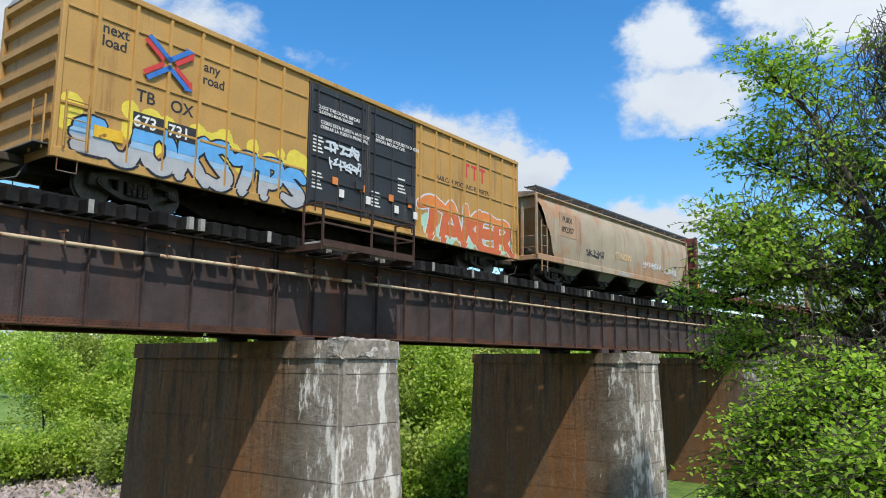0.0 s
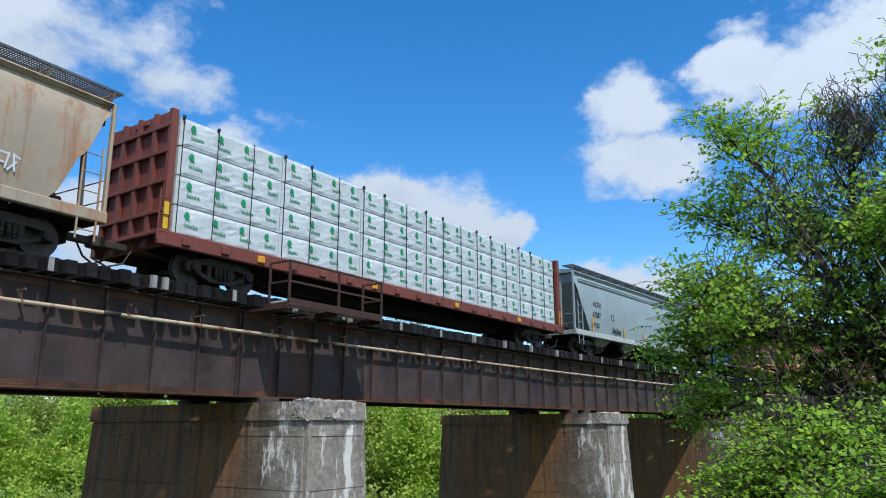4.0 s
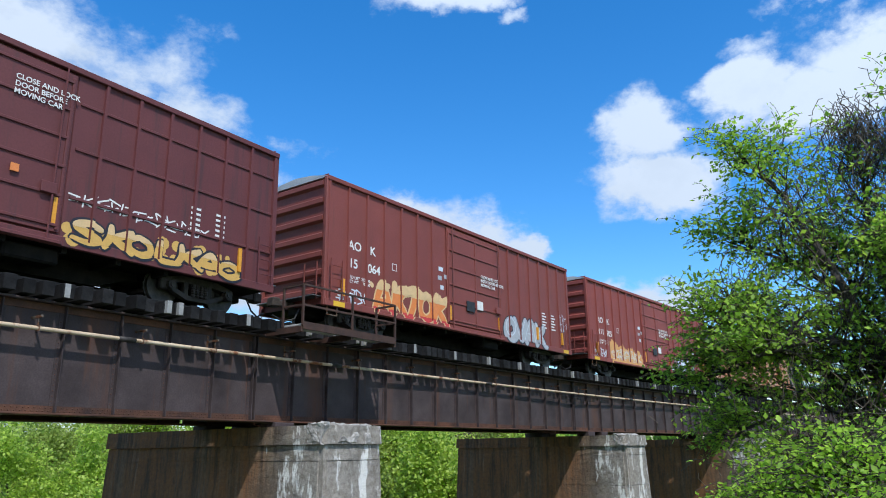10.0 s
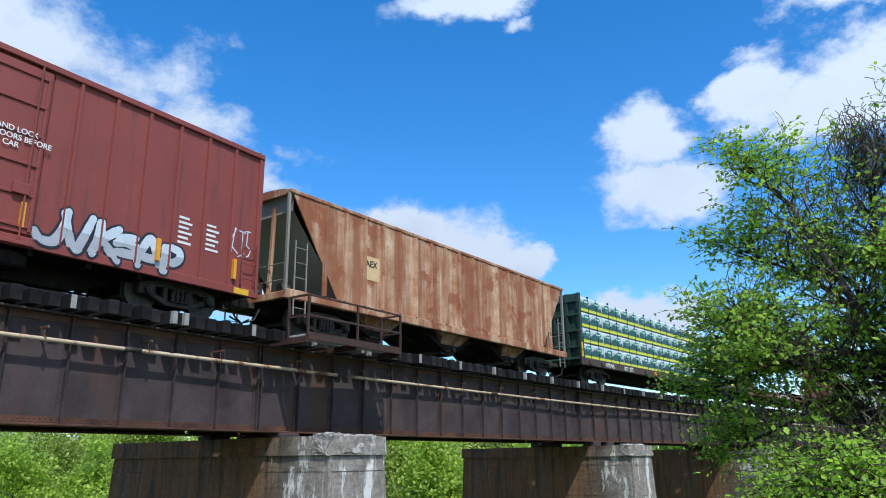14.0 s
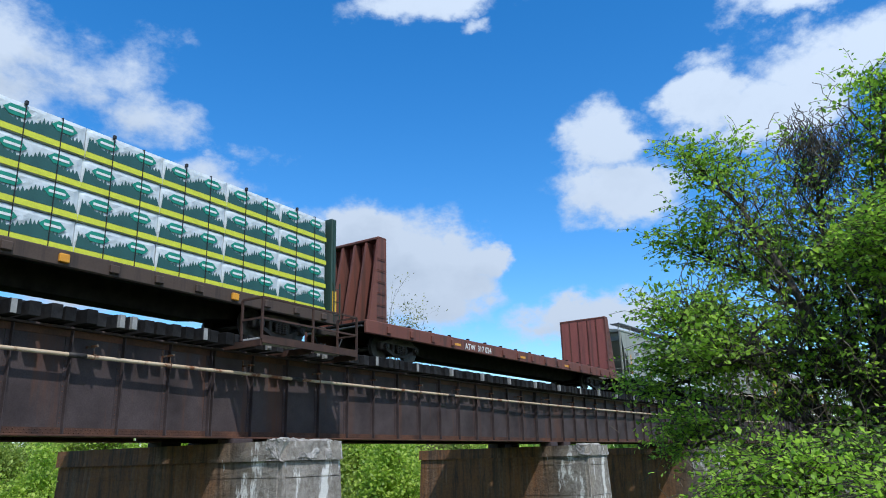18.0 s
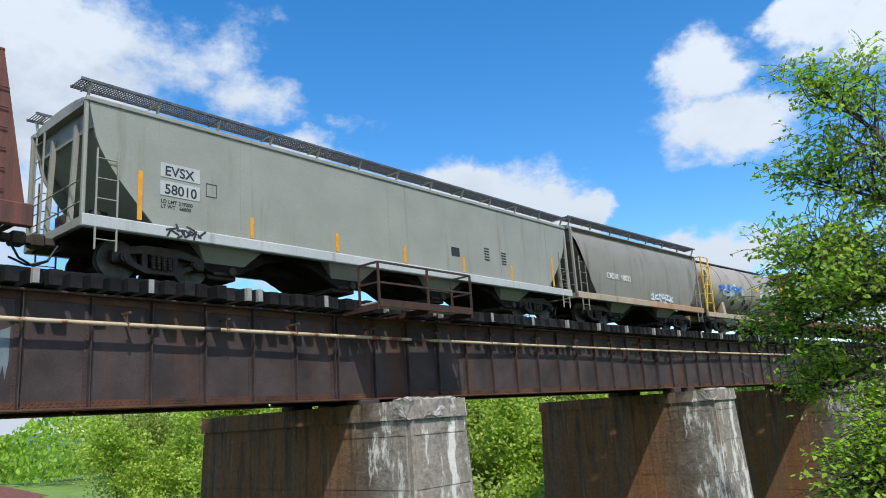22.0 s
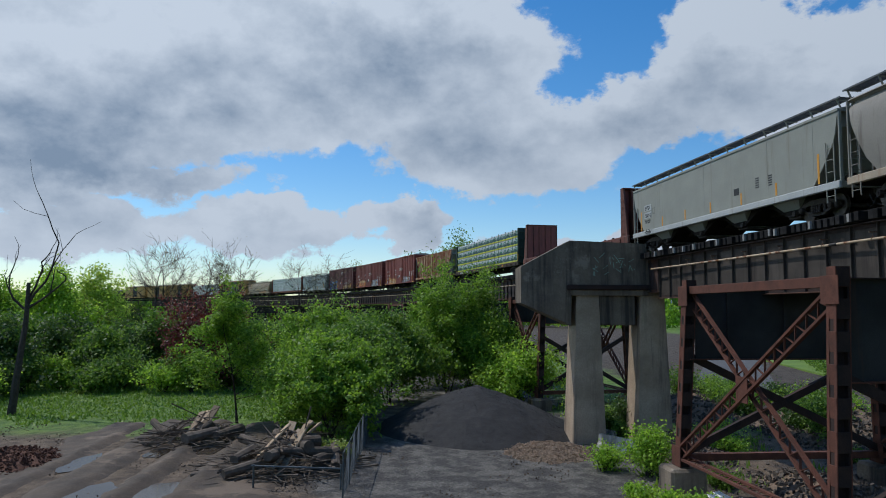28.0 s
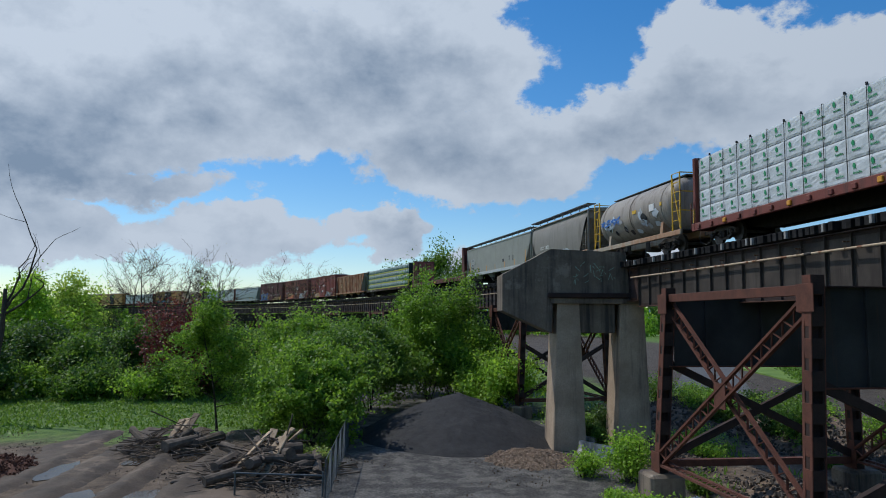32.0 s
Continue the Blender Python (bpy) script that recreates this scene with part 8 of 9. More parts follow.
def mound(name, label, x, y, rx, ry, h, mat, seed, rough=0.14, n=44, bits=0, bit=0.1, bit_mat=None):
    """A heap: a lumpy cone of loose material with loose bits lying on it."""
    g = Geo()
    z0 = ground_z(x, y) - 0.15

    def hz(u, v):
        r = math.sqrt(u * u + v * v)
        k = max(0.0, 1 - r)
        k = k * (1.25 - 0.25 * k) if r < 1 else 0
        return h * k + (rough * h * noise.fractal(Vector((u * 4 + seed, v * 4, seed)), 1.0, 2.0, 4) + 0.04 * noise.noise(Vector((u * rx * 3, v * ry * 3, seed)))) * min(1, k * 4)

    for j in range(n + 1):
        for i in range(n + 1):
            u, v = 2.1 * i / n - 1.05, 2.1 * j / n - 1.05
            g.v.append((x + u * rx, y + v * ry, z0 + hz(u, v)))
    for j in range(n):
        for i in range(n):
            k = j * (n + 1) + i
            g.f.append((k, k + 1, k + n + 2, k + n + 1))
    t = thing(name, label, "heap", None, "heaps")
    part("heap_body", g, mat, t, smooth=True)
    if bits:
        rnd = random.Random(seed)
        bg = Geo()
        for i in range(bits):
            a, r = rnd.uniform(0, 6.28), math.sqrt(rnd.random()) * 1.02
            u, v = r * math.cos(a), r * math.sin(a)
            s = bit * rnd.uniform(0.4, 1.5)
            m = pose(x + u * rx, y + v * ry, z0 + hz(u, v) + s * 0.2, rnd.uniform(0, 360), rnd.uniform(0, 360), rnd.uniform(0, 360))
            bg.box(-s / 2, s / 2, -s * 0.35, s * 0.35, -s * 0.2, s * 0.2, m)
        tagged(part("loose_rubble", bg, bit_mat or mat, t), kind="stuff")
    return t


STONE = surface("pale_stone", (0.05, 0.04, 0.032), (0.16, 0.135, 0.11), 0.9, 0, 3, 20, 0.5, island=0.4)
mound("gravel_heap", "tall heap of black gravel", -50, 4.2, 9.0, 6.9, 2.9, COAL, 3, 0.04, 70, 3500, 0.035)
mound("chip_heap", "low heap of brown bark chips", -41.0, 7.4, 3.4, 3.0, 0.65, GRAVELCHIP, 5, 0.2, 36, 3600, 0.08, CHIPS_GREY)
mound("rubble_heap", "heap of brown rubble beside a bent", -40.5, 14.2, 4.2, 3.0, 1.2, GRAVELCHIP, 6, 0.25, 36, 1600, 0.16, STONE)
mound("rubble_heap", "heap of brown rubble under a trestle", -30.0, 17.5, 6.5, 3.5, 1.0, GRAVELCHIP, 7, 0.25, 36, 1600, 0.16, STONE)
mound("rubble_heap", "grey stone rubble heap", -56.0, 21, 6.5, 4.5, 1.6, GRAVELCHIP, 8, 0.25, 36, 1600, 0.2, STONE)
mound("rubble_heap", "long low bank of brown rubble behind a trestle tower", -45.0, 26.5, 10.0, 4.6, 1.9, GRAVELCHIP, 16, 0.25, 44, 2600, 0.2, STONE)
mound("rubble_heap", "low bank of brown rubble and litter beside a tower", -36.0, 25.5, 6.0, 3.2, 1.2, GRAVELCHIP, 17, 0.3, 36, 1800, 0.18, STONE)
mound("chip_heap", "big orange-brown heap of fresh wood chips", -44.5, 45.5, 8.0, 5.6, 4.6, CHIPS, 11, 0.06, 56, 6500, 0.11)
mound("chip_heap", "very large heap of shredded grey-brown wood chips", -34.5, 56.0, 12.5, 8.5, 5.6, CHIPS_GREY, 12, 0.1, 70, 9000, 0.13)
mound("soil_heap", "heap of dark brown soil", -29, 45.0, 7.5, 4.0, 2.2, SOIL, 13, 0.2, 44, 1200, 0.2)
mound("soil_heap", "dark soil heap with roots", -32.5, 76, 7.0, 5.0, 2.4, SOIL, 14, 0.25, 40, 900, 0.3)
mound("soil_heap", "dark brown soil heap beyond the yard", -19.5, 56, 5.0, 4.0, 2.4, SOIL, 15, 0.25, 40, 900, 0.25)

mound("chip_heap", "low heap of red-brown bark mulch in the mud", -38.5, -20.0, 4.0, 2.8, 0.9, MULCH, 18, 0.2, 36, 1800, 0.12)
mound("soil_heap", "dark brown soil heap beside a tower", -30.5, 27.5, 4.6, 3.2, 2.0, SOIL, 19, 0.08, 44, 900, 0.12)
mound("soil_heap", "brown soil heap before a machine", -19.6, 36.0, 5.2, 4.6, 2.7, SOIL, 20, 0.08, 44, 900, 0.12)

# timber debris: split logs, planks and branches
LOGWOOD = surface("split_wood", (0.28, 0.19, 0.11), (0.55, 0.42, 0.28), 0.85, 0, 3, 24, 0.4, vary=0.3)
OLDWOOD = surface("grey_brush", (0.065, 0.05, 0.037), (0.22, 0.17, 0.125), 0.9, 0, 3, 24, 0.4, vary=0.35)


def brush_pile(x, y, r, h, seed, n=120, planks=3, logs=5):
    rnd = random.Random(seed)
    t = thing("brush_pile", "pile of broken branches, logs and split timber on bare mud", "brush pile", pose(x, y, ground_z(x, y)), "brush piles")
    cols = OLDWOOD
    for i in range(n):
        a, q = rnd.uniform(0, 6.28), math.sqrt(rnd.random()) * r
        z = h * max(0, 1 - q / r) * rnd.uniform(0.3, 1.0) + 0.05
        p = Vector((q * math.cos(a), q * math.sin(a), z))
        d = Vector((rnd.gauss(0, 1), rnd.gauss(0, 1), rnd.gauss(0, 0.35))).normalized() * rnd.uniform(0.5, 1.6)
        if (p + d).z < 0.03 or (p - d).z < 0.03:
            d.z = 0
        part("branch", Geo().tube(p - d, p + d, rnd.uniform(0.02, 0.06), 5, 0.015), cols, t)
    for i in range(logs):
        a, q = rnd.uniform(0, 6.28), rnd.uniform(0.2, 0.8) * r
        p = Vector((q * math.cos(a), q * math.sin(a), h * (1 - q / r) * 0.6 + 0.2))
        d = Vector((rnd.gauss(0, 1), rnd.gauss(0, 1), rnd.gauss(0, 0.15))).normalized() * rnd.uniform(0.5, 1.5)
        part("log", Geo().tube(p - d, p + d, rnd.uniform(0.18, 0.36), 10, 0.22), OLDWOOD, t, "sawn log")
    for i in range(planks):
        a = rnd.uniform(-0.5, 0.5) + 2.6
        p = Vector((rnd.uniform(-0.4, 0.5) * r, rnd.uniform(-0.3, 0.3) * r, h * 0.5))
        m = pose(*p, rnd.uniform(-20, 20), 35 + rnd.uniform(-8, 12), math.degrees(a) + 180)
        part("split_slab", Geo().cbox(-1.5, 1.5, -0.2, 0.2, -0.05, 0.05, 0.03, m), LOGWOOD, t, "pale split timber slab")
    return t


brush_pile(-44.5, -12.6, 2.9, 1.7, 21, 190, 3, 4)
brush_pile(-37.5, -6.1, 3.5, 2.1, 22, 260, 6, 13)
rnd = random.Random(24)
for i in range(7):
    x, y = -76 - rnd.uniform(0, 4), -34 + i * 2.6
    t = thing("fallen_log", "grey fallen log lying in the grass", "log", pose(x, y, ground_z(x, y) + 0.25, 0, 0, rnd.uniform(50, 120)), "fallen logs")
    part("log_body", Geo().tube((-1.6, 0, 0), (1.6, 0, 0.05), 0.45, 12, 0.38), OLDWOOD, t)
    part("log_branch", Geo().tube((0.4, 0, 0.2), (0.9, 0.5, 0.8), 0.09, 6, 0.05), OLDWOOD, t)

# chain-link fence with a blue-grey gate pole
FENCE = surface("fence_steel", (0.07, 0.085, 0.088), (0.16, 0.18, 0.185), 0.55, 0.4, 4, 30, 0.1)
fence = thing("chain_link_fence", "blue-grey chain-link fence with steel posts beside the gravel", "fence")
pts = [Vector((-31.5 - 2.6 * i, -2.75 + 0.03 * i, 0)) for i in range(11)]
for p in pts:
    p.z = ground_z(p.x, p.y)
    part("fence_post", Geo().tube(p, p + Vector((0, 0, 1.9)), 0.035, 8), FENCE, fence)
for a, b in zip(pts, pts[1:]):
    part("top_rail", Geo().tube(a + Vector((0, 0, 1.86)), b + Vector((0, 0, 1.86)), 0.022, 6), FENCE, fence)
    g = Geo()
    d = b - a
    n = 24
    for i in range(n + 1):
        for sl in (-1, 1):
            x0, x1 = i / n, i / n + sl * 0.7
            k = 1.0
            if x1 > 1:
                k = (1 - x0) / (x1 - x0)
            elif x1 < 0:
                k = x0 / (x0 - x1)
            if k > 0.02:
                g.beam(a + d * x0 + Vector((0, 0, 0.05)), a + d * (x0 + (x1 - x0) * k) + Vector((0, 0, 0.05 + 1.78 * k)), 0.007)
    tagged(part("wire_mesh", g, FENCE, fence), kind="stuff")
gate = thing("barrier_pole", "horizontal pale steel gate pole on posts", "barrier", pose(-33.2, -4.6, ground_z(-33, -4.6)))
part("gate_bar", Geo().tube((0, -2.2, 1.0), (0, 1.7, 0.86), 0.04, 8), FENCE, gate)
for yy in (-2.1, 1.6):
    part("gate_post", Geo().tube((0, yy, 0), (0, yy, 1.05), 0.045, 8), FENCE, gate)

# pale scrap sheets lying by the tower's foot
rnd = random.Random(92)
for i in range(6):
    x, y = -29.6 + rnd.uniform(-0.8, 0.8), 11.6 + rnd.uniform(-1.3, 1.3)
    t = thing("scrap_sheet", "pale crumpled sheet metal lying on the ground", "scrap", pose(x, y, ground_z(x, y) + 0.12 + 0.05 * i, rnd.uniform(-9, 9), rnd.uniform(-9, 9), rnd.uniform(0, 180)), "scrap sheets")
    prof = []
    for k in range(13):
        prof.append((-0.35 + 0.058 * k, 0.02 if k % 2 else -0.02))
    part("sheet", Geo().prism(prof + [(u, w - 0.006) for u, w in reversed(prof)], "x", -0.9, 0.9), WHITE, t)

# concrete barrier blocks
for x, y, rz in ((-45.0, 10.9, 35), (-41.2, 11.3, 30)):
    t = thing("barrier_block", "weathered pale concrete barrier block", "barrier", pose(x, y, ground_z(x, y) - 0.05, 0, 0, rz), "barrier blocks")
    part("block_body", Geo().prism([(-0.32, 0), (0.32, 0), (0.3, 0.15), (0.14, 0.4), (0.1, 0.8), (-0.1, 0.8), (-0.14, 0.4), (-0.3, 0.15)], "x", -1.5, 1.5), CONC_NOSE, t)

# pale scribbles on the bent's wall
g = Geo()
rnd = random.Random(29)
for i in range(26):
    y, z = 10.6 + 2.4 * rnd.random(), 9.6 + 1.1 * rnd.random()
    g.beam((-43.745, y, z), (-43.745, y + rnd.uniform(-0.35, 0.35), z + rnd.uniform(-0.4, 0.4)), 0.035, 0.02)
tagged(part("wall_scribble", g, MINT, None), "pale green scribbled tag on a concrete wall", "graffiti", kind="stuff")

# the muddy track with wheel ruts
MUD = surface("wet_mud", (0.032, 0.022, 0.014), (0.12, 0.084, 0.054), 0.75, 0, 0.6, 9, 1.0, patch_col=(0.15, 0.108, 0.072), patch=0.25, patch_scale=0.35)
RUTS = ((-10.6, 0.75), (-13.2, 0.8), (-16.2, 0.6))


def mud_z(x, y):
    bend = 0.02 * (x + 30) ** 2 * (-0.1)
    z = ground_z(x, y) + 0.1 + 0.07 * noise.noise(Vector((x * 0.5, y * 0.5, 11))) + 0.05 * noise.fractal(Vector((x * 1.4, y * 1.4, 4)), 1.0, 2.0, 4)
    for c, w in RUTS:
        d = (y - c - bend) / w
        z += -0.17 * math.exp(-d * d) + 0.09 * math.exp(-(abs(d) - 1.5) ** 2 * 3)
    e = min(x + 53, -24.5 - x, y + 21, -4.4 - y) + 1.2 * noise.noise(Vector((x * 0.4, y * 0.4, 6)))
    return z - 0.4 * max(0.0, 1 - max(0.0, e) / 1.5)


g = Geo()
nx, ny = 118, 78
for j in range(ny + 1):
    for i in range(nx + 1):
        x, y = -53.5 + 29.5 * i / nx, -21.5 + 17.5 * j / ny
        g.v.append((x, y, mud_z(x, y)))
for j in range(ny):
    for i in range(nx):
        k = j * (nx + 1) + i
        g.f.append((k, k + 1, k + nx + 2, k + nx + 1))
tagged(part("mud_track", g, MUD, smooth=True), "churned brown mud with deep wheel ruts", "ground", kind="structure")

# puddles in the mud
WATER = bpy.data.materials.new("puddle_water")
WATER.use_nodes = True
WATER.node_tree.nodes["Principled BSDF"].inputs["Base Color"].default_value = (0.07, 0.055, 0.04, 1)
WATER.node_tree.nodes["Principled BSDF"].inputs["Roughness"].default_value = 0.06
for x, y, rx, ry in ((-31.9, -13.2, 2.2, 0.95), (-32.3, -10.6, 2.4, 0.95), (-38.6, -16.3, 2.2, 0.8), (-42.0, -10.9, 1.5, 0.7), (-41.0, -13.4, 1.4, 0.6)):
    rnd = random.Random(int(x * 10))
    poly = [(x + rx * math.cos(a) * rnd.uniform(0.8, 1.2), y + ry * math.sin(a) * rnd.uniform(0.8, 1.2)) for a in [2 * math.pi * i / 18 for i in range(18)]]
    zz = min(mud_z(x + u, y + v) for u in (-0.5, 0, 0.5) for v in (-0.2, 0, 0.2)) + 0.13
    tagged(part("puddle", Geo().prism(poly, "z", zz - 0.1, zz), WATER), "shallow brown puddle in muddy wheel ruts", "puddle")

# ---- growth on the trestle side ----
x = 0
for i, (px_, py_, r, h, mt) in enumerate(((-45.5, -4.8, 1.9, 5.2, LEAF_YOUNG), (-49.5, -5.5, 2.6, 6.0, LEAF_YOUNG), (-54, -4.0, 2.8, 6.5, LEAF_MID), (-58, -6.5, 2.6, 8.2, LEAF_YOUNG), (-62, -2.0, 2.8, 7.2, LEAF_MID), (-67, 3.2, 2.9, 11.2, LEAF_YOUNG),
                                        (-71, 5.4, 3.0, 11.6, LEAF_MID), (-66, 6.5, 3.4, 6.5, LEAF_YOUNG), (-75, 2.5, 3.2, 8.0, LEAF_YOUNG), (-61, 8.5, 2.6, 3.6, LEAF_BRIGHT), (-66, -9, 2.2, 5.2, LEAF_MID), (-80, -8, 3.2, 7.0, LEAF_MID))):
    tree("bushy_tree", "bushy young tree with dense spring leaves beside the trestle", px_, py_, h * 0.96, r * 1.75, mt, 400 + i, 26000, 0.2, 4, 0.07, stems=4, low=0.05, clump=0.75, group="bushy trees")
tree("slender_sapling", "slender young tree with sparse yellow-green leaves", -51.5, -11.7, 9.2, 3.8, LEAF_YOUNG, 431, 15000, 0.17, 4, 0.09, low=0.12, clump=0.8)
for i, (px_, py_, r, h, mt) in enumerate(((-35.0, 10.9, 1.3, 2.4, LEAF_BRIGHT), (-47.5, 12.2, 1.1, 1.9, LEAF_MID), (-52, 11.5, 1.3, 2.0, LEAF_BRIGHT), (-44.5, 12.0, 0.8, 1.5, LEAF_MID), (-28, 10.2, 1.2, 1.2, LEAF_BRIGHT), (-47, 13.7, 1.5, 2.6, LEAF_DARK), (-38.5, -3.9, 0.9, 1.3, LEAF_PALE))):
    shrub("roadside_shrub", "leafy green shrub growing at the trestle foot", px_, py_, r, h, mt, 440 + i, 3800, 0.13)
# undergrowth, dark chips and weeds at the feet of the towers
for i, (px_, py_, r, h, mt) in enumerate(((-33, 13.5, 0.9, 1.0, LEAF_MID), (-30.5, 9.2, 0.8, 0.9, LEAF_BRIGHT), (-36.5, 9.4, 1.1, 1.5, LEAF_BRIGHT), (-26, 12.4, 0.9, 0.9, LEAF_MID), (-50, 15.5, 1.4, 2.4, LEAF_MID), (-56, 13.5, 1.6, 3.0, LEAF_DARK), (-40, 16.6, 1.0, 1.3, LEAF_BRIGHT), (-24, 15.5, 0.8, 0.7, LEAF_MID))):
    shrub("roadside_shrub", "low leafy weeds among rubble under the trestle", px_, py_, r, h, mt, 700 + i, 2200, 0.11)
rnd = random.Random(45)
for i in range(17):
    az = -124 + 24 * (i + rnd.random()) / 17
    x, y = at_view(az, rnd.uniform(78, 96))
    tree("bushy_tree", "dense dark green bushy tree at the field edge", x, y, rnd.uniform(4.5, 7), 4.6, LEAF_MID if i % 3 else LEAF_DARK, 460 + i, 7000, 0.28, 3, 0.1, stems=3, low=0.06, clump=1.1, group="bushy trees")
for i in range(9):
    az = -101 + 13 * (i + rnd.random()) / 9
    x, y = at_view(az, rnd.uniform(88, 100))
    tree("bushy_tree", "bushy green tree before the trestle", x, y, rnd.uniform(5, 7.0), 4.6, LEAF_MID, 480 + i, 6000, 0.28, 3, 0.1, stems=3, low=0.06, clump=1.1, group="bushy trees")
x, y = at_view(-105.4, 76)
tree("red_bush", "round copper-red leafed tree", x, y, 8.0, 5.0, LEAF_RED, 500, 17000, 0.24, 3, 0.12, stems=4, low=0.06, clump=1.3)
TWIG = 0.024
for i, (az, d, h, n) in enumerate(((-109.5, 106, 19, 0), (-108, 108, 20.5, 0), (-106.3, 107, 20, 0), (-104.8, 110, 19, 0), (-103.6, 108, 17.5, 0), (-98, 135, 22, 0), (-96.8, 138, 21, 0))):
    x, y = at_view(az, d)
    tree("bare_tree", "tall bare-branched tree with fine twigs", x, y, h * 0.86, h * 0.42, LEAF_OLIVE, 520 + i, 500, 0.14, 5, 0.2, True, low=0.18, split=3, clump=0.5, group="bare trees")
TWIG = 0.0
x, y = at_view(-86.4, 124)
tree("maple_tree", "rounded green tree behind the train", x, y, 19.5, 10, LEAF_MID, 540, 16000, 0.34, 4, 0.3, low=0.2, clump=0.9)
for i, (az, d, h) in enumerate(((-94, 168, 17), (-92, 172, 16), (-96.5, 180, 15), (-90, 170, 16))):
    x, y = at_view(az, d)
    tree("wood_tree", "spring tree behind the train", x, y, h, 8, LEAF_OLIVE if i % 2 else LEAF_MID, 550 + i, 5000, 0.32, 4, 0.2, low=0.2, clump=0.8)
for i in range(8):
    x, y = at_view(-127 + 1.95 * i, 128 + 6 * (i % 3))
    tree("wood_tree", "bright green tree on the skyline", x, y, 12.0 + (i % 3), 8, LEAF_SUN if i % 2 else LEAF_BRIGHT, 570 + i, 8000, 0.4, 3, 0.2, low=0.1, clump=1.2, group="woodland trees")
for i in range(16):
    az = -124 + 25 * (i + rnd.random()) / 16
    x, y = at_view(az, rnd.uniform(70, 82))
    shrub("field_shrub", "dense leafy shrub along the field edge", x, y, 3.0, rnd.uniform(2.6, 4.4), (LEAF_MID, LEAF_BRIGHT, LEAF_MID, LEAF_DARK)[i % 4], 760 + i, 3600, 0.24, "field shrubs")
# a dead tree with bare crooked limbs
rnd = random.Random(61)
x, y = at_view(-118.3, 62)
t = thing("dead_tree", "dead grey tree with bare crooked limbs", "tree", pose(x, y, ground_z(x, y)))
g = Geo()
tips = []
limb(g, Vector((0, 0, 0)), Vector((0.05, 0.1, 1)), 9.5, 0.3, rnd, 0, tips, 0.12, 0.1, 2, 6)
top = tips[0][0]
for dx, dy, dz, ln in ((0.1, 0.5, 1.0, 5.2), (0.2, -0.8, 0.7, 3.2), (0, 0.9, 0.35, 3.8), (-0.2, -0.3, 1.0, 3.6)):
    limb(g, top - Vector((0, 0, rnd.uniform(0, 2.2))), Vector((dx, dy, dz)).normalized(), ln, 0.1, rnd, 2, tips, 0.4, 0.08, 2, 5)
part("dead_trunk", g, BARK, t)

# undergrowth between the trestle and the street
rnd = random.Random(87)
for i in range(15):
    px_, py_ = -64 + 1.7 * i + rnd.uniform(-1, 1), 24.5 + rnd.uniform(-2.5, 5.0) + 0.25 * (i % 4)
    shrub("roadside_shrub", "dense leafy undergrowth behind the trestle", px_, py_, 1.9, rnd.uniform(1.6, 3.2), (LEAF_MID, LEAF_DARK, LEAF_YOUNG)[i % 3], 900 + i, 3000, 0.17)

# weeds between the tower's footings
for i, (px_, py_, r, h) in enumerate(((-24.5, 14.8, 1.0, 0.8), (-27.5, 18.4, 1.2, 0.8), (-30.0, 21.6, 1.1, 0.9), (-38.5, 22.6, 1.3, 1.0), (-43.0, 17.8, 1.6, 1.7))):
    shrub("roadside_shrub", "low leafy weeds among rubble under the trestle", px_, py_, r, h, LEAF_MID if i % 2 else LEAF_BRIGHT, 860 + i, 2000, 0.11)

# park trees and a bare crown across the yard
for i, (px_, py_, h, sp, mt) in enumerate(((-45.5, 98, 10.5, 7.5, LEAF_SUN), (-37.5, 99, 7.5, 5, LEAF_SUN), (-36, 113, 11.5, 7, LEAF_SUN), (-29, 104, 5, 4, LEAF_BRIGHT), (-68, 72, 13, 8, LEAF_BRIGHT), (-73, 66, 13.5, 8, LEAF_PALE), (-80, 64, 14.5, 8, LEAF_MID), (-57.5, 79, 12.5, 8.5, LEAF_BRIGHT),
                                         (-62, 80, 9, 6, LEAF_MID), (-52, 88, 12.5, 7, LEAF_OLIVE), (-53, 100, 14, 7, LEAF_PALE), (-42, 118, 14, 7, LEAF_PALE), (-55, 76, 6, 6, LEAF_OLIVE), (-66, 70, 7, 6, LEAF_MID), (-50, 86, 7, 6, LEAF_OLIVE), (-76, 72, 12, 8, LEAF_BRIGHT), (-86, 60, 14, 8, LEAF_MID), (-64, 62, 6, 5, LEAF_DARK), (-70, 58, 5.5, 5, LEAF_MID), (-92, 70, 15, 8, LEAF_OLIVE))):
    tree("park_tree", "rounded spring tree standing beyond the yard", px_, py_, h * 0.95, sp, mt, 600 + i, 9000, 0.28, 4, 0.18, low=0.18, clump=0.9, group="park trees")
x, y = at_view(56.5, 62)
tree("bare_tree", "thin-leaved tree behind the bridge", x, y, 22.0, 8, LEAF_OLIVE, 630, 4500, 0.16, 5, 0.18, low=0.3, clump=0.5)

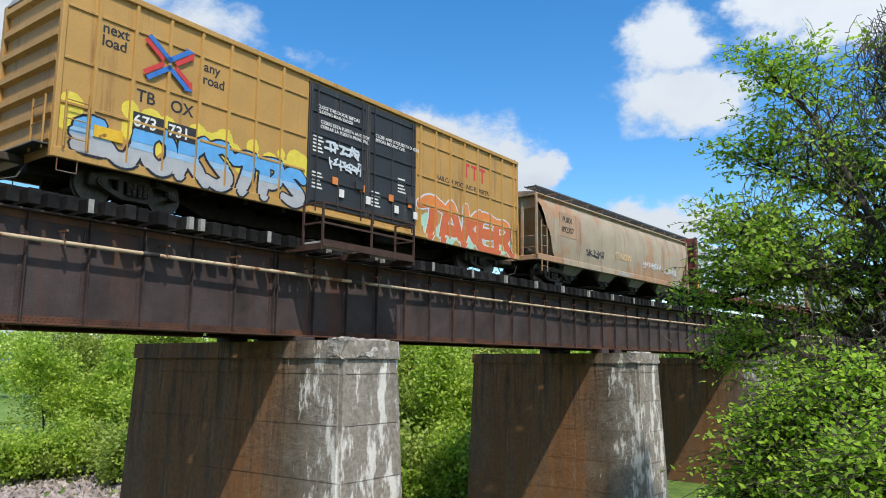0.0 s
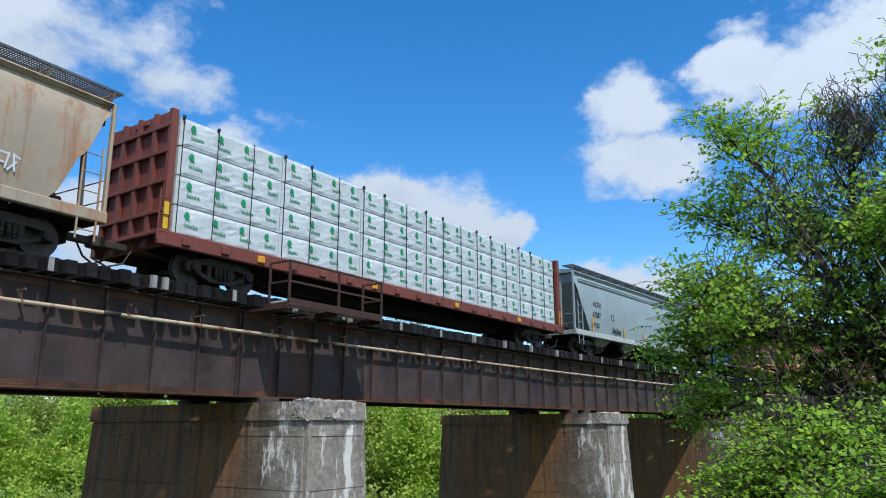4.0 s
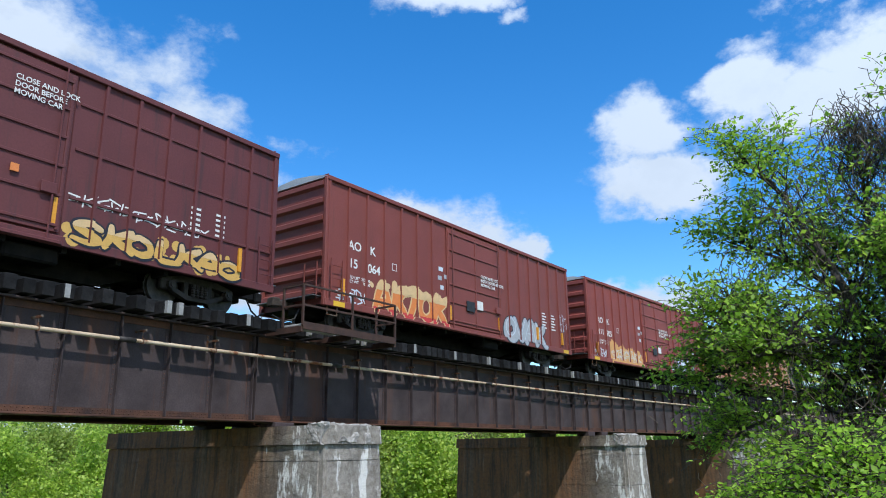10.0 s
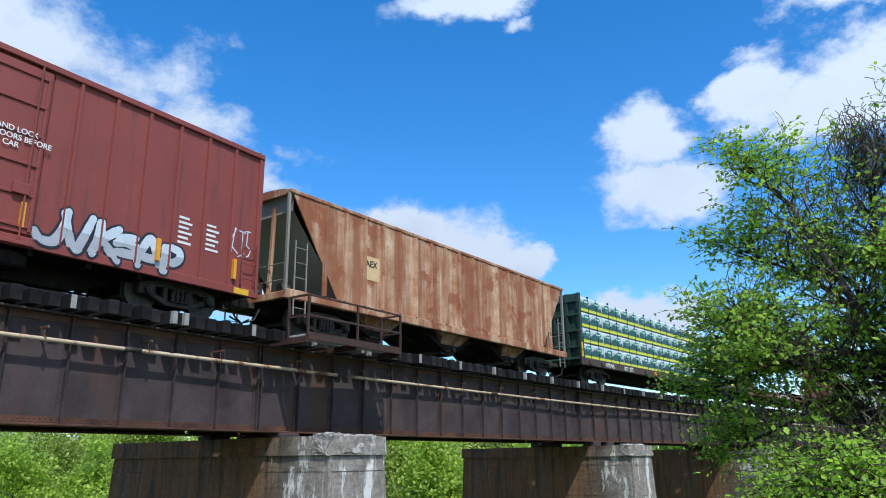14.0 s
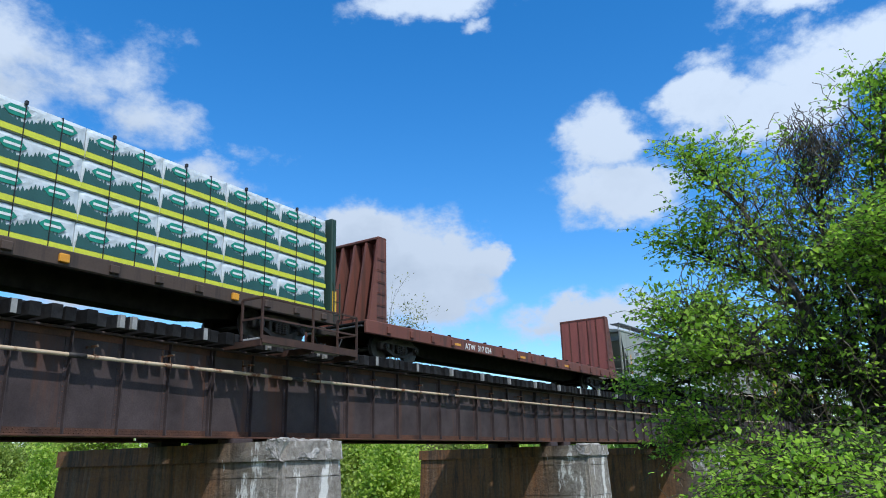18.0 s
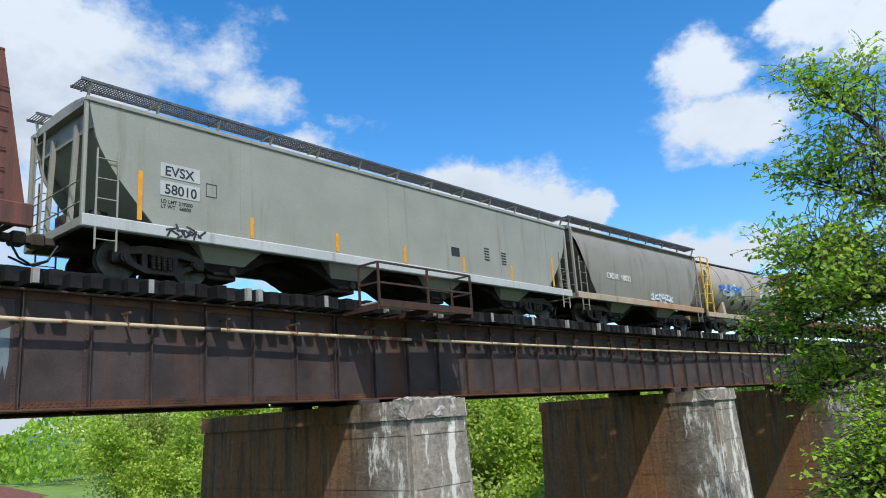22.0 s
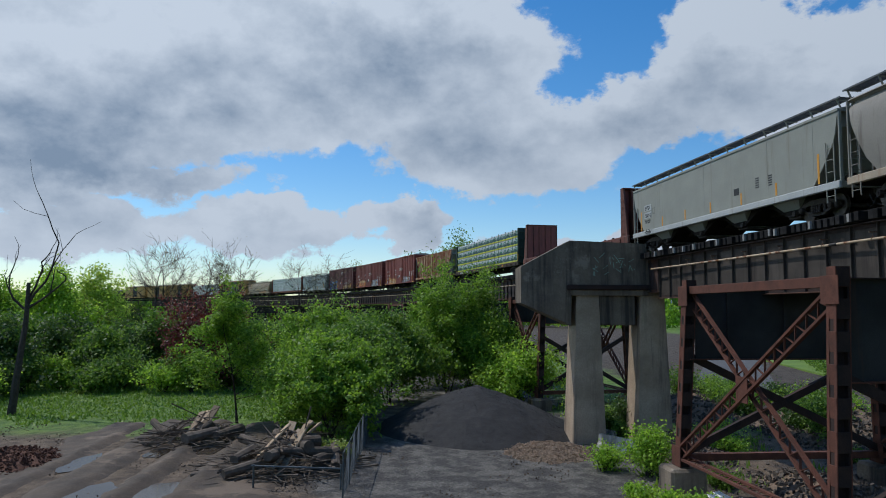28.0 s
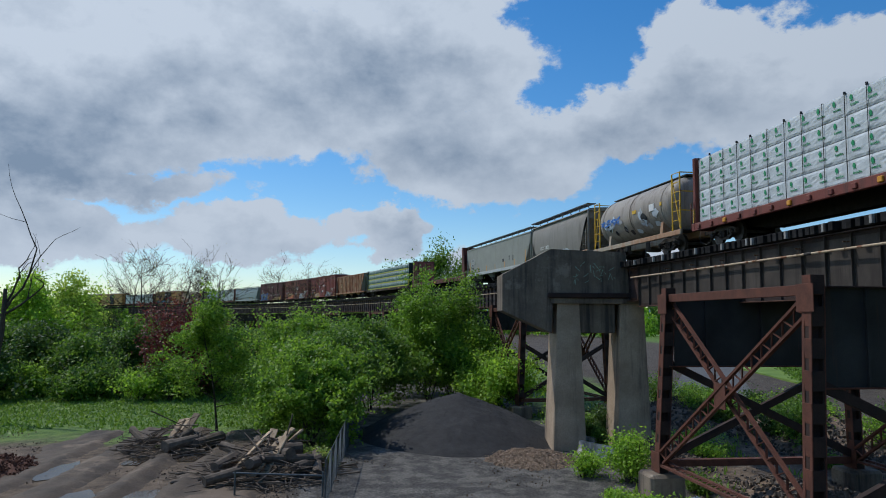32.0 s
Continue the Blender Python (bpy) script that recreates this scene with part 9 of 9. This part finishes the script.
# ---- grass tufts on the field ----
GRASS = leafy("grass_blades", (0.08, 0.17, 0.015), (0.24, 0.37, 0.04), 0.3)
rnd = random.Random(70)
g = Geo()
for i in range(26000):
    x, y = rnd.uniform(-95, -46), rnd.uniform(-42, -6)
    if x > -52 + 3 * noise.noise(Vector((y * 0.3, 0, 5))):
        continue
    p = Vector((x, y, ground_z(x, y)))
    a = rnd.uniform(0, 6.28)
    h, w = rnd.uniform(0.08, 0.26), rnd.uniform(0.05, 0.12)
    s = Vector((math.cos(a) * w, math.sin(a) * w, 0))
    g.add([p - s, p + s, p + Vector((rnd.gauss(0, 0.1), rnd.gauss(0, 0.1), h))], [(0, 1, 2)])
for i in range(5000):
    x, y = rnd.uniform(-60, -20), rnd.uniform(9, 24)
    if noise.noise(Vector((x * 0.35, y * 0.35, 8))) < 0.1:
        continue
    p = Vector((x, y, ground_z(x, y)))
    a = rnd.uniform(0, 6.28)
    h, w = rnd.uniform(0.15, 0.5), rnd.uniform(0.04, 0.1)
    s = Vector((math.cos(a) * w, math.sin(a) * w, 0))
    g.add([p - s, p + s, p + Vector((rnd.gauss(0, 0.12), rnd.gauss(0, 0.12), h))], [(0, 1, 2)])
tagged(part("grass", g, GRASS), "rough green spring grass", "grass", kind="stuff")

# loose stones on the bank across the bridge and under the trestle
g = Geo()
RIP = surface("bank_stone", (0.2, 0.16, 0.145), (0.46, 0.39, 0.36), 0.9, 0, 3, 20, 0.5, island=0.35)
rnd = random.Random(71)


def stone(g, x, y, s, rnd):
    m = pose(x, y, ground_z(x, y) + s * 0.2, rnd.uniform(0, 360), rnd.uniform(0, 360), rnd.uniform(0, 360))
    p = [(1, 0, 0), (-1, 0.1, 0), (0, 0.8, 0.1), (0.1, -0.8, 0), (0, 0.1, 0.6), (0.1, 0, -0.6)]
    g.add([m @ (Vector(q) * s * rnd.uniform(0.7, 1.2)) for q in p], [(0, 2, 4), (2, 1, 4), (1, 3, 4), (3, 0, 4), (2, 0, 5), (1, 2, 5), (3, 1, 5), (0, 3, 5)])


for i in range(3600):
    u = rnd.random()
    x, y = 22 + 18 * u + rnd.uniform(-9, 4), 36 + 36 * u + rnd.gauss(0, 3.5)
    stone(g, x, y, rnd.uniform(0.15, 0.42), rnd)
loose = Geo()
for i in range(1100):
    stone(loose, rnd.uniform(-62, -20), rnd.uniform(11, 26), rnd.uniform(0.06, 0.2), rnd)
tagged(part("rubble", loose, STONE), "grey-brown rubble scattered under the trestle", "stones", kind="stuff")
tagged(part("riprap", g, RIP), "pale pinkish riprap stones on a bank", "stones", kind="stuff")

# clods and chippings on the bare ground
CLOD = surface("mud_clod", (0.05, 0.035, 0.024), (0.17, 0.125, 0.085), 0.95, 0, 4, 30, 0.6, island=0.4)
g = Geo()
rnd = random.Random(72)
for i in range(7000):
    x, y = rnd.uniform(-52, -24), rnd.uniform(-26, 14)
    if noise.noise(Vector((x * 0.25, y * 0.25, 4))) < -0.05 + 0.3 * rnd.random():
        continue
    stone(g, x, y, rnd.uniform(0.02, 0.085), rnd)
tagged(part("clods", g, CLOD), "clods, chips and stones scattered over mud", "debris", kind="stuff")

# ---- screening machine in the yard ----
TEALP = surface("teal_machine_paint", (0.01, 0.1, 0.09), (0.02, 0.17, 0.15), 0.4, 0, 2, 20, 0.1, patch_col=(0.06, 0.04, 0.03), patch=0.2, patch_scale=1.2)
mc = thing("screening_machine", "dark teal mobile screening machine with a black conveyor", "machine", pose(-28.9, 35.2, ground_z(-29, 35.2), 0, 0, -8))
part("hopper_body", Geo().prism([(-2.3, 2.35), (3.6, 2.45), (3.9, 1.5), (2.6, 1.0), (-1.6, 0.95)], "y", -1.2, 1.2), TEALP, mc)
part("rim_plate", Geo().cbox(-2.35, 3.6, -1.26, -1.2, 2.3, 2.46, 0.02), TEALP, mc)
wing = Geo().prism([(-2.9, 2.0), (-2.75, 2.0), (-3.6, 3.15), (-3.75, 3.1)], "y", -1.25, 1.25)
part("folding_wing", wing, TEALP, mc, "raised folding hopper wing")
part("control_box", Geo().cbox(2.2, 3.3, -0.9, 0.1, 2.46, 3.0, 0.06), TEALP, mc)
part("exhaust_drum", Geo().tube((3.2, 0.3, 2.75), (5.2, 0.3, 2.35), 0.32, 12), GRIME, mc, "rusty brown drum")
part("lower_frame", Geo().cbox(-2.6, 0.4, -1.1, 1.1, 0.35, 1.0, 0.06), TEALP, mc)
for i in range(3):
    for k in range(7):
        x = -1.5 + i * 1.75 + k * 0.17
        part("louvre", Geo().box(x, x + 0.07, -1.218, -1.202, 1.55, 1.95), DARKINK, mc)
part("label_panel", Geo().box(1.9, 2.55, -1.268, -1.262, 2.12, 2.3), WHITE, mc, "white label panel")
part("stripe", Geo().box(-0.6, 2.2, -1.218, -1.202, 1.05, 1.22), YELLOW, mc)
part("warning_plate", Geo().box(-1.35, -0.8, -1.125, -1.105, 0.4, 0.95), YELLOW, mc, "yellow warning plate")
part("warning_mark", Geo().prism([(-1.25, 0.5), (-0.9, 0.5), (-1.075, 0.85)], "y", -1.135, -1.128), DARKINK, mc)
part("reflector", Geo().prism([(-2.2, 0.62), (-1.9, 0.62), (-2.05, 0.9)], "y", -1.115, -1.102), REDMARK, mc)
part("fill_cap", Geo().cbox(2.7, 3.1, -1.25, -1.1, 1.2, 1.6, 0.04), YELLOW, mc)
cv = part("conveyor", Geo().beam((-1.8, 0, 0.95), (-8.6, 0, 2.55), 0.8, 0.1), DARKINK, mc, "black discharge conveyor")
for k in (-1, 1):
    part("conveyor_rail", Geo().beam((-1.8, k * 0.44, 1.0), (-8.6, k * 0.44, 2.6), 0.07, 0.22), GRIME, cv)
part("tail_drum", Geo().tube((-8.6, -0.5, 2.58), (-8.6, 0.5, 2.58), 0.22, 12), GRIME, cv)
for i in range(6):
    x = -3.0 - i * 0.95
    part("cross_bar", Geo().beam((x, -0.5, 1.45 - (x + 3.0) * 0.235), (x, 0.5, 1.45 - (x + 3.0) * 0.235), 0.05), GRIME, cv)
part("support_strut", Geo().beam((-2.6, -0.5, 2.1), (-5.2, -0.5, 1.85), 0.06).beam((-2.6, 0.5, 2.1), (-5.2, 0.5, 1.85), 0.06), GRIME, cv)
for k in (-1, 1):
    part("crawler", Geo().prism([(-2.0, 0.1), (-1.7, 0), (1.9, 0), (2.2, 0.1), (2.3, 0.4), (1.9, 0.7), (-1.7, 0.7), (-2.1, 0.4)], "y", *sorted((k * 0.7, k * 1.05))), GRIME, mc, "crawler track")

# ---- low buildings and a park lawn beyond ----
SIDING = surface("pale_siding", (0.48, 0.5, 0.52), (0.68, 0.7, 0.72), 0.6, 0, 1, 18, 0.05)
ROOFGREY = surface("grey_roof", (0.24, 0.2, 0.19), (0.38, 0.33, 0.31), 0.8, 0, 1, 14, 0.15)
ROOFBROWN = surface("brown_roof", (0.11, 0.045, 0.03), (0.2, 0.085, 0.055), 0.8, 0, 2, 18, 0.2)


def low_building(name, label, m, L, W, h, roof_h, roof_mat, doors):
    b = thing(name, label, "building", m, "", "")
    g = Geo()
    xs = [-L / 2]
    for d0, d1 in doors:
        xs += [d0, d1]
    xs.append(L / 2)
    for a, c in zip(xs[::2], xs[1::2]):
        g.box(a, c, -W / 2, -W / 2 + 0.2, -0.3, h)
    for d0, d1 in doors:
        g.box(d0, d1, -W / 2, -W / 2 + 0.2, h - 0.9, h)
    part("front_wall", g, SIDING, b)
    for nm, bx in (("side_wall", (-L / 2, -L / 2 + 0.2, -W / 2 + 0.2, W / 2)), ("side_wall", (L / 2 - 0.2, L / 2, -W / 2 + 0.2, W / 2)), ("back_wall", (-L / 2 + 0.2, L / 2 - 0.2, W / 2 - 0.2, W / 2))):
        part(nm, Geo().box(*bx, -0.3, h), SIDING, b)
    o = 0.5
    part("roof", Geo().add([(-L / 2 - o, -W / 2 - o, h), (L / 2 + o, -W / 2 - o, h), (L / 2 + o, W / 2 + o, h), (-L / 2 - o, W / 2 + o, h), (-L / 2 + W * 0.35, 0, h + roof_h), (L / 2 - W * 0.35, 0, h + roof_h)],
                           [(0, 1, 5, 4), (1, 2, 5), (2, 3, 4, 5), (3, 0, 4), (0, 1, 2, 3)]), roof_mat, b, "low hipped roof")
    for i, (d0, d1) in enumerate(doors):
        part("bay_floor", Geo().box(d0, d1, -W / 2 + 0.2, W / 2 - 0.2, -0.3, 0.02), GRIME, b)
    return b


low_building("garage_building", "pale low garage building with open bays and grey roof", pose(1.0, 100, -1.9, 0, 0, -4), 17, 9, 2.5, 0.5, ROOFGREY, ((-7.0, -3.6), (-2.8, 0.6)))
low_building("long_building", "long low building with a grey-brown roof", pose(6, 132, 0, 0, 0, -6), 32, 11, 3.4, 1.8, ROOFGREY, ((4, 6),))
low_building("small_shelter", "small building with a rusty brown pyramid roof", pose(5.5, 84, -0.6, 0, 0, 10), 5.2, 5.2, 1.9, 2.6, ROOFBROWN, ((-0.8, 0.8),))
low_building("small_shelter", "low house with a dark brown roof", pose(35.5, 98, -0.5, 0, 0, 25), 9, 7, 2.2, 1.6, ROOFBROWN, ((-0.8, 0.8),))
LAWN = surface("mown_lawn", (0.09, 0.17, 0.025), (0.2, 0.3, 0.05), 0.9, 0, 0.2, 6, 0.3)
tagged(part("lawn", Geo().prism([(-60, 88), (60, 100), (70, 190), (-80, 190)], "z", -0.2, 0.09), LAWN), "sunlit mown field before the woods", "field", kind="structure")
tagged(part("lawn_strip", Geo().prism([(-150, 62), (-84, 48), (-92, 66), (-150, 84)], "z", -0.2, 0.1), LAWN), "mown lawn beside the street", "field", kind="structure")
ASPH = surface("grey_asphalt", (0.07, 0.07, 0.07), (0.12, 0.12, 0.118), 0.85, 0, 0.8, 20, 0.2)
tagged(part("road", Geo().prism([(-140, 57), (-70, 26), (-66, 33), (-136, 63)], "z", -0.2, 0.06), ASPH), "pale grey asphalt street beyond the trestle", "road", kind="structure")
shrub_h = thing("hedge", "clipped green hedge along the lawn", "hedge")
g = Geo()
rnd = random.Random(75)
for i in range(9000):
    k = rnd.random()
    leaf(g, Vector((-80 - 40 * k + rnd.gauss(0, 0.5), 47 + 17 * k + rnd.gauss(0, 0.6), rnd.uniform(0.1, 1.5))), 0.3, rnd)
part("hedge_leaves", g, LEAF_MID, shrub_h)

# ---- ridge on the horizon, its blue distance haze put into the colour ----
HILL = surface("haze_tinted_hill", (0.1, 0.16, 0.19), (0.15, 0.22, 0.24), 1.0, 0, 0.004, 0.03, 0.0, spec=0.0)
g = Geo()
n = 120
for i in range(n + 1):
    az = radians(-140 + 250 * i / n)
    for k, (d, zf) in enumerate(((2300, 0), (2500, 1), (2800, 0.9))):
        hgt = 40 + 62 * math.exp(-((math.degrees(az) + 27) / 15) ** 2) + 12 * noise.noise(Vector((i * 0.11, 0, 3))) + 8 * noise.noise(Vector((i * 0.6, 0, 7)))
        g.v.append((d * math.sin(az), d * math.cos(az), hgt * zf))
for i in range(n):
    for k in range(2):
        w = i * 3 + k
        g.f.append((w, w + 1, w + 4, w + 3))
tagged(part("backdrop_ridge", g, HILL, smooth=True), "wooded ridge on the horizon, tinted blue-green for distance haze", "hill", kind="structure")

motions()
